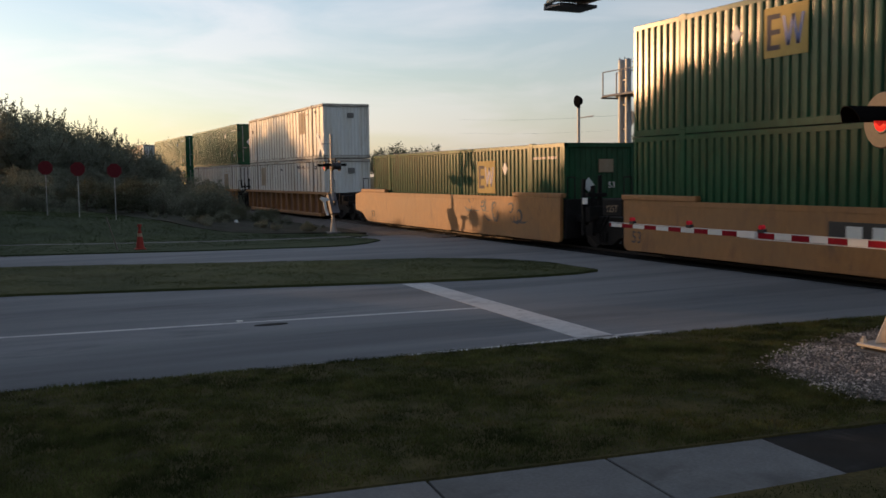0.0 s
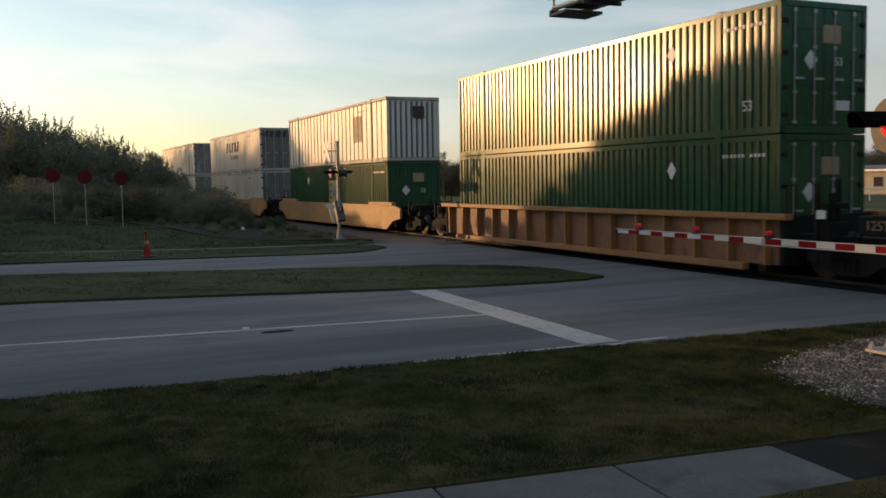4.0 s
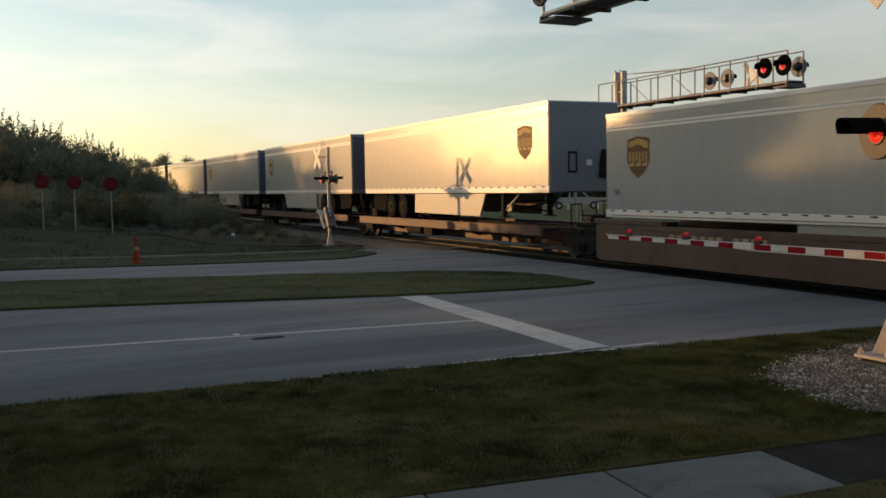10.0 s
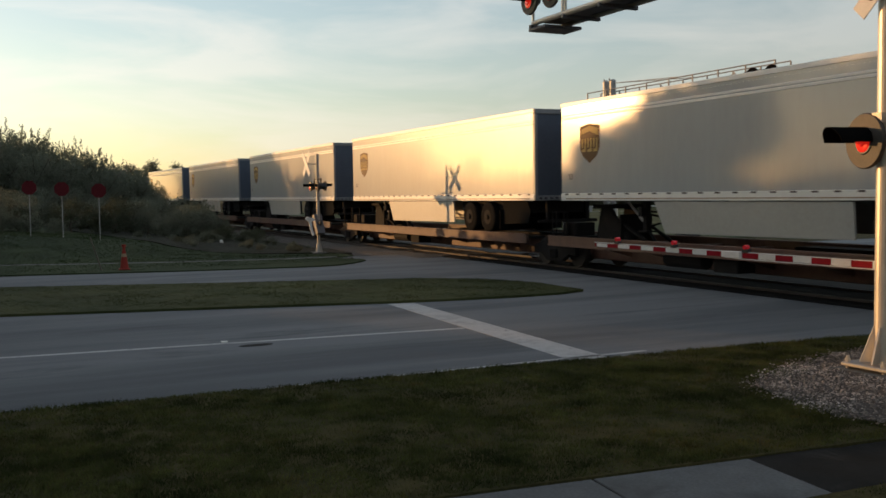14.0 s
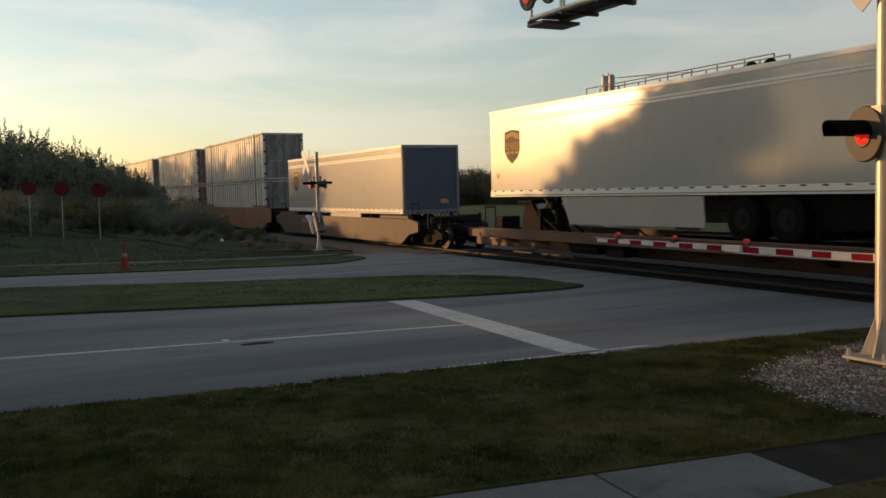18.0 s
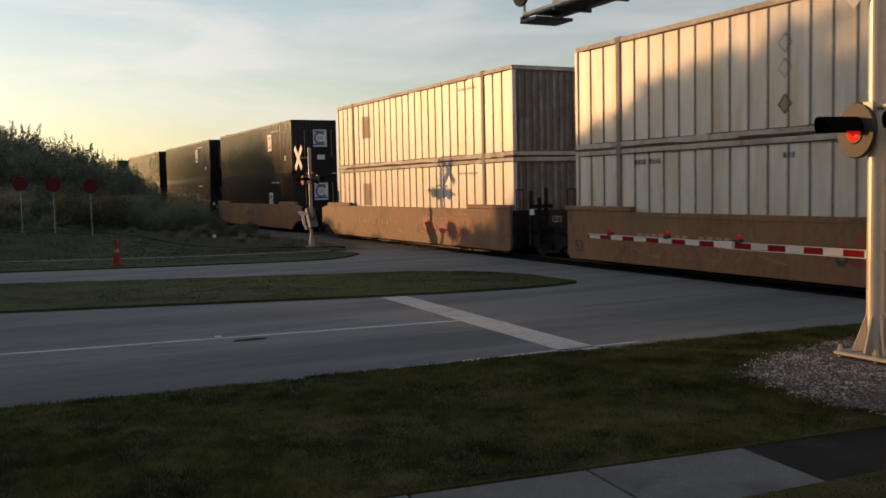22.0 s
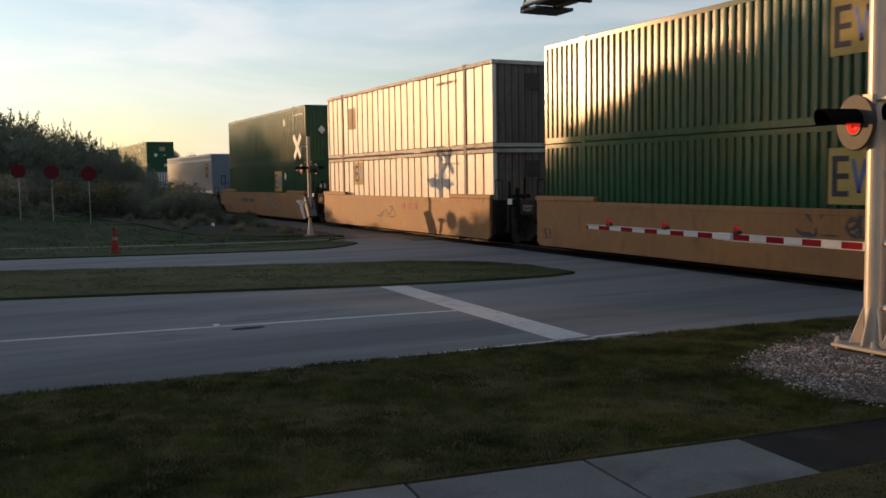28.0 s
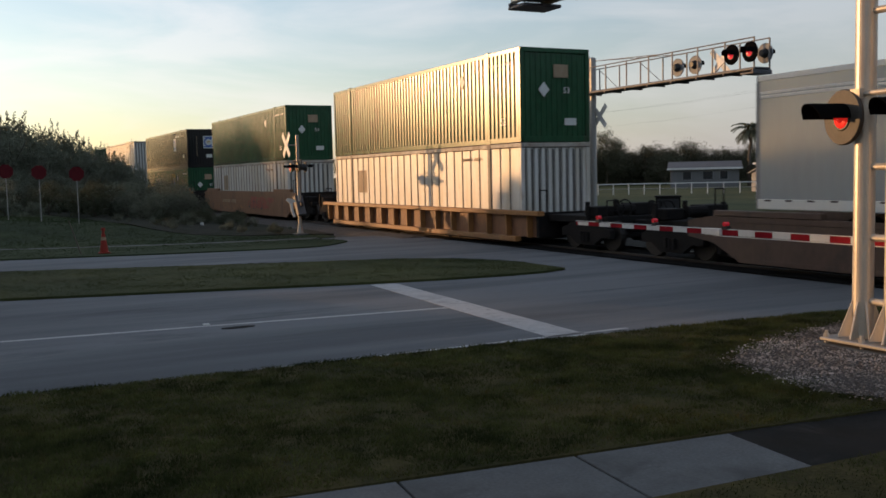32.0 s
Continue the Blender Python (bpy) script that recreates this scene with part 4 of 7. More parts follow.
    if style == "ribs":
        for yy, zz, n, h in LETTERS.get(label, ()):
            f = Form()
            for k in range(n):
                if k != 4:
                    f.box(x + 0.030, x + 0.036, yy + k * 0.115, yy + k * 0.115 + 0.065, zz, zz + h)
            tagged(part("code_bar", f, L_INK, box), kind="stuff")
        if "dirty white ribbed" in label:
            for zz in (1.95, 1.42, 0.67):
                o = [(8.26, zz), (8.46, zz + 0.22), (8.66, zz), (8.46, zz - 0.22)]
                q = [(8.46 + (a - 8.46) * 0.78, zz + (b - zz) * 0.78) for a, b in o]
                mark_ = part("marker_diamond", Form().prism(o, 0, x + 0.032, x + 0.036), L_INK if zz < 1 else L_FADED, box, "worn diamond placard")
                part("diamond_field", Form().prism(q, 0, x + 0.028, x + 0.0315), L_FADED if zz < 1 else C_WHITE, mark_)
    f = Form()
    start = 0.45 if paint is C_GREEN else 2.5
    for k, wd in enumerate((0.10, 0.10, 0.10, 0.10, 0.0, 0.09, 0.09, 0.09, 0.09, 0.09, 0.09)):
        if wd:
            f.box(x - 0.002, x + 0.004, start + k * 0.13, start + k * 0.13 + wd * 0.7, TALL - 0.48, TALL - 0.40)
    tagged(part("code_strip", f, L_WHITE if paint in (C_GREEN, C_DARK) else L_FADED, box), kind="stuff")
    if paint is C_GREEN:
        c = 12.3 if "amidships" in label or "near its end" in label else 3.7
        f = Form().prism([(c - 0.18, TALL - 0.74), (c, TALL - 0.51), (c + 0.18, TALL - 0.74), (c, TALL - 0.97)], 0, x - 0.004, x + 0.004)
        part("marker_diamond", f, L_WHITE, box, "white diamond plate")
        lettering("length_mark", "53", 0.34, L_WHITE, box, pose(x - 0.006, 1.0, 0.55, 90, 0, -90), "white number on the wall")
    if paint is C_DARK:
        lettering("length_mark", "53'", 0.34, L_WHITE, box, pose(x - 0.006, 1.2, 0.75, 90, 0, -90), "white number on the wall")
    return box


STOCK = {
    "green": lambda: container("shipping_container", "glossy green corrugated steel shipping container", C_GREEN, C_GREEN, 0.26, 0.052, "wave", ("plain", "green"), (5.05, 1.88, 1.30, "yellow")),
    "green_fore": lambda: container("shipping_container", "green corrugated container with a faded emblem near its end", C_GREEN, C_GREEN, 0.26, 0.052, "wave", ("plain", "green"), (10.8, 2.05, 1.25, "yellow")),
    "green_mid": lambda: container("shipping_container", "dark green corrugated container with a yellow emblem amidships", C_GREEN, C_GREEN, 0.26, 0.052, "wave", ("plain", "green"), (7.9, 1.58, 1.30, "yellow")),
    "green_plain": lambda: container("shipping_container", "weathered green corrugated container with a plain side", C_GREEN, C_GREEN, 0.26, 0.052, "wave", ("plain", "green"), (5.2, 1.62, 1.15, "none")),
    "green_doors": lambda: container("shipping_container", "green corrugated steel container with barred end doors", C_GREEN, C_GREEN, 0.26, 0.052, "wave", ("doors", "green"), (5.2, 1.5, 1.1, "none")),
    "white": lambda: container("shipping_container", "dirty white panelled container with upright ribs", C_WHITE, C_RIB, 0.60, 0.026, "ribs", ("striped", "none"), (13.0, 1.75, 0.95, "faded"), C_WHITE),
    "white_grimy": lambda: container("shipping_container", "white ribbed container with a grimy streaked end", C_WHITE, C_RIB, 0.60, 0.026, "ribs", ("striped", "none"), (12.6, 1.75, 0.95, "faded"), C_PALE_END),
    "white_emblem": lambda: container("shipping_container", "white ribbed container with a faded emblem panel", C_WHITE, C_RIB, 0.60, 0.026, "ribs", ("striped", "stripe_panel"), (4.0, 1.65, 1.25, "faded"), C_WHITE),
    "white_clean": lambda: container("shipping_container", "clean white ribbed container with a small end grille", C_WHITE, C_RIB, 0.60, 0.026, "ribs", ("plain", "vent"), (12.7, 2.02, 1.15, "faded"), C_WHITE),
    "white_clean_top": lambda: container("shipping_container", "white ribbed container with a tall faded panel", C_WHITE, C_RIB, 0.60, 0.026, "ribs", ("plain", "vent"), (3.9, 2.05, 1.2, "faded"), C_WHITE),
    "white_rust": lambda: container("shipping_container", "white ribbed container with a rust-streaked end", C_WHITE, C_RIB, 0.60, 0.026, "ribs", ("striped", "stripe_panel"), (13.0, 1.75, 0.95, "faded"), C_RUST),
    "white_rust_low": lambda: container("shipping_container", "white ribbed container with a worn square emblem", C_WHITE, C_RIB, 0.60, 0.026, "ribs", ("striped", "stripe_panel"), (12.2, 2.20, 1.15, "yellow"), C_RUST),
    "white_doors": lambda: container("shipping_container", "dirty white ribbed container with barred end doors", C_WHITE, C_RIB, 0.56, 0.026, "ribs", ("doors", "none"), (13.0, 1.7, 0.8, "none"), C_RUST),
    "white_doors_low": lambda: container("shipping_container", "plain white ribbed container with barred end doors", C_WHITE, C_RIB, 0.56, 0.026, "ribs", ("doors", "none"), (13.0, 1.7, 0.8, "none"), C_RUST),
    "white_doors_pale": lambda: container("shipping_container", "white ribbed container with pale barred end doors", C_WHITE, C_RIB, 0.56, 0.026, "ribs", ("doors", "none"), (13.0, 1.7, 0.8, "none"), C_PALE_END),
    "white_doors_emblem": lambda: container("shipping_container", "white ribbed container with barred doors and faded emblem", C_WHITE, C_RIB, 0.56, 0.026, "ribs", ("doors", "none"), (4.1, 1.7, 1.15, "faded"), C_PALE_END),
    "cream": lambda: container("shipping_container", "cream corrugated container with a dark slanted emblem", C_CREAM, C_CREAM, 0.29, 0.046, "wave", ("doors", "slant"), (8.2, 1.80, 1.0, "slant"), C_END),
    "cream_plain": lambda: container("shipping_container", "plain cream corrugated container with grimy end doors", C_CREAM, C_CREAM, 0.21, 0.046, "wave", ("doors", "none"), (5.0, 1.5, 1.0, "none"), C_END),
    "dark": lambda: container("shipping_container", "dark brown corrugated container with ringed emblem", C_DARK, C_DARK, 0.26, 0.052, "wave", ("plain", "dark"), (4.15, 1.85, 0.72, "ringed")),
    "dark_low": lambda: container("shipping_container", "dark brown corrugated container with ringed emblem", C_DARK, C_DARK, 0.26, 0.052, "wave", ("plain", "dark"), (4.15, 1.40, 0.72, "ringed")),
}


def wheel_pair(parent, y):
    """Two flanged wheels on an axle."""
    for s in (-1, 1):
        x = s * GAUGE
        f = Form().tube((x - 0.07, y, 0.53), (x + 0.07, y, 0.53), 0.42, 20)
        f.tube((x - s * 0.07, y, 0.53), (x - s * 0.10, y, 0.53), 0.445, 20)
        f.tube((x + s * 0.07, y, 0.53), (x + s * 0.16, y, 0.53), 0.11, 10)
        part("wheel", f, WHEEL, parent)
    part("axle", Form().tube((-0.75, y, 0.53), (0.75, y, 0.53), 0.08, 10), STEEL_DARK, parent)


def bogie(car, y):
    """A three-piece truck under the end of a wagon."""
    b = part("bolster", Form().box(-1.05, 1.05, y - 0.2, y + 0.2, 0.45, 0.78, 0.03), STEEL_DARK, car)
    for s in (-1, 1):
        x = s * 1.0
        o = [(y - 1.15, 0.48), (y - 1.15, 0.70), (y - 0.6, 0.86), (y + 0.6, 0.86), (y + 1.15, 0.70), (y + 1.15, 0.48), (y + 0.75, 0.48), (y + 0.4, 0.26), (y - 0.4, 0.26), (y - 0.75, 0.48)]
        part("side_frame", Form().prism(o, 0, x - 0.08, x + 0.08), STEEL_DARK, b)
        for k in (-0.14, 0.0, 0.14):
            part("spring", Form().tube((x + s * 0.10, y + k, 0.36), (x + s * 0.10, y + k, 0.62), 0.06, 8), STEEL_DARK, b)
    for k in (-0.88, 0.88):
        wheel_pair(b, y + k)


def scrawl(ob, x, y, z, w, h, mat, seed):
    """Loose looping brush strokes that mean nothing, flat on the sill."""
    rng = random.Random(seed)
    f = Form()
    dense = mat is L_GRAFFITI
    for n in range((14 if dense else 5) + int((9 if dense else 2.2) * w)):
        a = rng.uniform(0, 6.28)
        c = y + rng.uniform(-0.5, 0.5) * w
        d = z + rng.uniform(-0.25, 0.25) * h
        turn = rng.uniform(-0.9, 0.9)
        wide = rng.uniform(0.05, 0.16) if dense else rng.uniform(0.02, 0.075)
        pts = []
        for k in range(9):
            a += turn * rng.uniform(0.5, 1.2)
            c += 0.10 * math.cos(a)
            d = min(z + h / 2, max(z - h / 2, d + 0.11 * math.sin(a)))
            m = wide * (1 - abs(k - 4) / 6)
            u, v = -math.sin(a) * m, math.cos(a) * m
            pts += [(x - n * 0.00006, c + u, d + v), (x - n * 0.00006, c - u, d - v)]
        f.add(pts, [(2 * k, 2 * k + 1, 2 * k + 3, 2 * k + 2) for k in range(8)])
    ob.data = f.mesh("graffiti", mat)
    tagged(ob, kind="stuff")


def well_car(paint, sill_top, ribbed, near, far, label, marks):
    """A low well wagon. near, far: half the gaps to its neighbours; a long gap has a truck and a coupler of its own."""
    car = thing("well_car", label, "freight car", "cars of the train")
    hw = 1.52
    low = 0.24
    y0, y1 = (-0.95 if near > 2.4 else -0.10), (LEN + 0.95 if far > 2.4 else LEN + 0.12)
    for s in (-1, 1):
        x = s * hw
        f = Form()
        if ribbed:
            plate = Form().box(min(x - s * 0.24, x - s * 0.21), max(x - s * 0.24, x - s * 0.21), y0, y1, low + 0.12, sill_top - 0.14)
            f.box(min(x, x - s * 0.24), max(x, x - s * 0.24), y0 - 0.3, y1 + 0.3, sill_top - 0.14, sill_top, 0.015)
            f.box(min(x, x - s * 0.22), max(x, x - s * 0.22), y0 + 1.0, y1 - 1.0, low - 0.04, low + 0.12, 0.015)
            ob = part("side_sill", f, paint, car)
            # The plate's darker brown also carries the shade between the ribs.
            part("sill_plate", plate, W_RUST, ob, "rust-brown plate between the ribs, darkened for recess shade")
            if s < 0:
                for i in range(15):
                    y = y0 + 0.35 + (y1 - y0 - 0.7) * i / 14
                    part("rib", Form().prism([(x - s * 0.21, low + 0.1), (x - s * 0.03, low + 0.12), (x - s * 0.015, sill_top - 0.14), (x - s * 0.21, sill_top - 0.14)], 1, y - 0.035, y + 0.035), paint, ob)
        else:
            ends = {}
            for sgn, half, base in ((-1, near, y0), (1, far, y1)):
                if half > 2.4:      # raked up over the truck, then a low nose
                    ends[sgn] = [(base - sgn * 0.7, low), (base + sgn * 0.1, low + 0.40), (base + sgn * 0.95, low + 0.52), (base + sgn * 0.95, sill_top - 0.12), (base + sgn * 0.2, sill_top)]
                else:               # cut off square beside the shared truck
                    ends[sgn] = [(base - sgn * 0.12, low), (base, low + 0.08), (base + sgn * 0.02, sill_top - 0.02), (base, sill_top)]
            o = ends[1] + list(reversed(ends[-1]))
            f.prism(o, 0, min(x, x - s * 0.10), max(x, x - s * 0.10))
            ob = part("side_sill", f, paint, car)
            if s < 0:
                g = Form().box(x - 0.014, x, y0 + 0.4, y1 - 0.4, sill_top - 0.12, sill_top - 0.01, 0.005)
                g.box(x - 0.012, x, y0 + 1.3, y1 - 1.3, low + 0.01, low + 0.10, 0.005)
                part("sill_flange", g, paint, ob)
                for a, b in ((y0 - 0.1, y0 + 2.9), (y1 - 2.9, y1 + 0.1)):
                    part("end_cap", Form().box(x - 0.02, x + 0.16, a, b, sill_top + 0.002, sill_top + 0.14, 0.02), paint, ob)
    for i in range(9):
        y = 0.4 + (LEN - 0.8) * i / 8
        part("cross_member", Form().box(-hw + 0.12, hw - 0.12, y - 0.12, y + 0.12, 0.2, 0.336), STEEL_DARK, car)
    for sgn, base, half in ((-1, y0, near), (1, y1, far)):
        end = (0.0 if sgn < 0 else LEN) + sgn * (half - 0.03)
        a, b = sorted((base, end - sgn * (0.0 if half < 2.4 else 0.75)))
        part("end_platform", Form().box(-1.05, 1.05, a, b, 0.86, 1.06, 0.02).box(-0.3, 0.3, a, b, 0.62, 0.86, 0.02), STEEL_DARK, car)
        part("bulkhead", Form().box(-hw + 0.12, hw - 0.12, min(base, base + sgn * 0.14), max(base, base + sgn * 0.14), 0.35, sill_top - 0.04, 0.02), STEEL_DARK, car)
        if half > 2.4:
            bogie(car, (0.0 if sgn < 0 else LEN) + sgn * (half - 1.75))
            f = Form().box(-0.12, 0.12, min(end, end - sgn * 0.8), max(end, end - sgn * 0.8), 0.72, 0.96, 0.03)
            part("coupler", f, STEEL_DARK, car)
            f = Form()
            yy = b - 0.05 if sgn > 0 else a + 0.05
            for x in (-1.0, -0.62):
                f.tube((x, yy, 0.5), (x, yy, 1.52), 0.02, 6)
            for z in (0.62, 0.92, 1.22, 1.50):
                f.tube((-1.0, yy, z), (-0.62, yy, z), 0.016, 6)
            part("ladder", f, STEEL_DARK, car)
            m0, m1 = sorted((yy - sgn * 0.25, yy - sgn * 0.85))
            f = Form().box(-1.15, -0.55, m0, m1, 1.06, 1.34, 0.03).box(0.1, 0.9, m0, m1, 1.06, 1.40, 0.03)
            f.tube((-0.5, m0, 1.25), (0.1, m0, 1.25), 0.14, 10)
            for x, top in ((-1.25, 1.48), (-0.3, 1.52), (1.0, 1.45)):
                f.box(x - 0.05, x + 0.05, (m0 + m1) / 2 - 0.05, (m0 + m1) / 2 + 0.05, 0.9, top, 0.01)
            part("brake_gear", f, STEEL_DARK, car, "dark brake gear on the car end")
            f = Form().hoop((-0.4, yy, 1.28), 0.24, 0.022)
            for k in range(3):
                f.tube((-0.4, yy, 1.28), (-0.4 + 0.24 * math.cos(2.1 * k), yy, 1.28 + 0.24 * math.sin(2.1 * k)), 0.016, 5)
            part("brake_wheel", f, STEEL_DARK, car)
        elif sgn < 0:
            bogie(car, -half)
            f = Form()
            for x, yy, top in ((-1.36, -1.12, 2.15), (-1.18, -1.34, 1.95), (-0.85, -1.2, 2.25)):
                f.box(x - 0.05, x + 0.05, yy - 0.05, yy + 0.05, 0.5, top, 0.01)
            f.box(-1.36, -0.7, -1.36, -1.10, 1.62, 1.74, 0.01).box(-1.34, -0.75, -1.42, -1.12, 0.95, 1.35, 0.02)
            stand = part("brake_stand", f, STEEL_DARK, car, "dark brake gear between the wagons")
            part("data_plate", Form().box(-1.43, -1.40, -1.40, -1.16, 1.42, 1.60, 0.004), L_WHITE, stand, "small white plate")
            for yy in (-1.30, -1.12):
                f = Form()
                last = Vector((-1.1, yy, 1.2))
                for k in range(1, 9):
                    q = Vector((-1.1 - 0.12 * math.sin(k * 0.4), yy - 0.10 * k, 1.2 - 0.75 * math.sin(math.pi * k / 8) * 0.8))
                    f.tube(last, q, 0.022, 6, caps=False)
                    last = q
                tagged(part("brake_hose", f, RUBBER, stand), kind="stuff")
        if sgn > 0 and half <= 2.4:
            box_ = part("side_bearing_box", Form().box(-1.50, -1.18, y1 + 0.12, y1 + 1.05, 1.12, sill_top + 0.02, 0.03).box(-1.42, -1.1, y1, y1 + 0.14, 0.6, sill_top - 0.1, 0.02), STEEL_DARK, car, "dark casting over the shared truck")
            lettering("capacity_mark", "125T", 0.27, L_FADED, box_, pose(-1.505, y1 + 0.58, 1.24, 90, 0, -90), "pale stencilled mark")
        f = Form()
        for x in (-1.38, -1.12):
            f.tube((x, base + sgn * 0.2, sill_top - 0.2), (x, base + sgn * 0.2, sill_top + 0.62), 0.018, 6)
        f.tube((-1.38, base + sgn * 0.2, sill_top + 0.62), (-1.12, base + sgn * 0.2, sill_top + 0.62), 0.018, 6)
        part("handrail", f, STEEL_DARK, car)
    x = -hw - 0.004
    for layer, (y, z, w, h, mat, count) in enumerate(marks):
        f = Form()
        if isinstance(count, str):
            lettering("car_number", count, h, mat, car, pose(x - 0.004, y, z, 90, 0, -90), "worn dark number on the sill")
            continue
        if count == -1:
            part("number_plate", Form().box(x - 0.003, x + 0.004, y - w / 2, y + w / 2, z - h / 2, z + h / 2), mat, car, "black lettering panel on the sill")
            continue
        if count == 0:
            scrawl(part("graffiti", Form(), mat, car, "loose painted scrawl on the sill"), x - 0.0012 * layer, y, z, w, h, mat, layer + round(10 * y))
            continue
        else:
            step = w / count
            for k in range(count):
                if count < 6 or k != 4:
                    f.box(x - 0.006, x + 0.004, y - w / 2 + k * step, y - w / 2 + (k + 0.62) * step, z - h / 2, z + h / 2)
        ob = part("sill_marking", f, mat, car)
        if count:
            tagged(ob, kind="stuff")
    return car


def spine_car(near, far):
    """A skeleton wagon: one deep middle beam, wheel pans at the side, a hitch."""
    car = thing("spine_car", "rust-brown skeleton wagon carrying one trailer", "freight car", "cars of the train")
    y0, y1 = -near + 0.03, LEN + far - 0.03
    part("spine", Form().box(-0.38, 0.38, y0 + 0.9, y1 - 0.9, 0.36, 0.92, 0.02).box(-0.25, 0.25, y0, y1, 0.62, 0.92, 0.02), W_OXIDE, car)
    for s in (-1, 1):
        x0, x1 = sorted((s * 0.62, s * 1.40))
        part("wheel_pan", Form().box(x0, x1, 0.5, 9.0, 0.90, 0.98, 0.01), STEEL_DARK, car)
        x0, x1 = sorted((s * 1.33, s * 1.43))
        part("side_beam", Form().box(x0, x1, 0.35, LEN + 0.5, 0.76, 1.06, 0.015), W_OXIDE, car, "rust-brown side beam")
        for z in (0.755, 1.01):
            part("beam_flange", Form().box(min(s * 1.43, s * 1.45), max(s * 1.43, s * 1.45), 0.35, LEN + 0.5, z, z + 0.05, 0.006), W_OXIDE, car)
        for y in (0.8, 2.6, 4.4, 6.5, 8.7, 10.4, 12.2, 14.0, 15.9):
            part("outrigger", Form().prism([(s * 0.36, 0.50), (s * 1.34, 0.78), (s * 1.34, 0.90), (s * 0.36, 0.90)], 1, y - 0.07, y + 0.07), W_OXIDE, car)
    f = Form()
    for x in (-0.42, 0.42):
        f.prism([(13.9, 0.92), (15.5, 0.92), (15.25, 1.92), (14.9, 1.92)], 0, x - 0.06, x + 0.06)
        f.tube((x, 13.2, 0.95), (x, 14.95, 1.75), 0.05, 8)
    f.box(-0.62, 0.62, 14.6, 15.5, 1.86, 1.98, 0.02).box(-0.55, 0.55, 14.2, 14.3, 1.0, 1.7, 0.01)
    part("hitch", f, STEEL_DARK, car, "dark folding trailer hitch")
    f = Form().tube((-1.0, 10.2, 0.62), (-1.0, 11.6, 0.62), 0.20, 12).box(-1.25, -0.7, 8.9, 9.7, 0.42, 0.76, 0.02)
    part("brake_gear", f, STEEL_DARK, car, "dark air tank and brake gear")
    for y in (-0.9, LEN + 0.75):
        f = Form().box(-1.05, 1.05, y - 0.45, y + 0.45, 0.86, 1.02, 0.02)
        for x in (-1.1, -0.7):
            f.tube((x, y, 1.0), (x, y, 1.75), 0.022, 6)
        f.tube((-1.1, y, 1.75), (-0.7, y, 1.75), 0.022, 6).box(-0.55, 0.15, y - 0.25, y + 0.25, 1.02, 1.42, 0.03)
        part("end_platform", f, STEEL_DARK, car, "dark end platform with rail and valve box")
    bogie(car, -near)
    return car


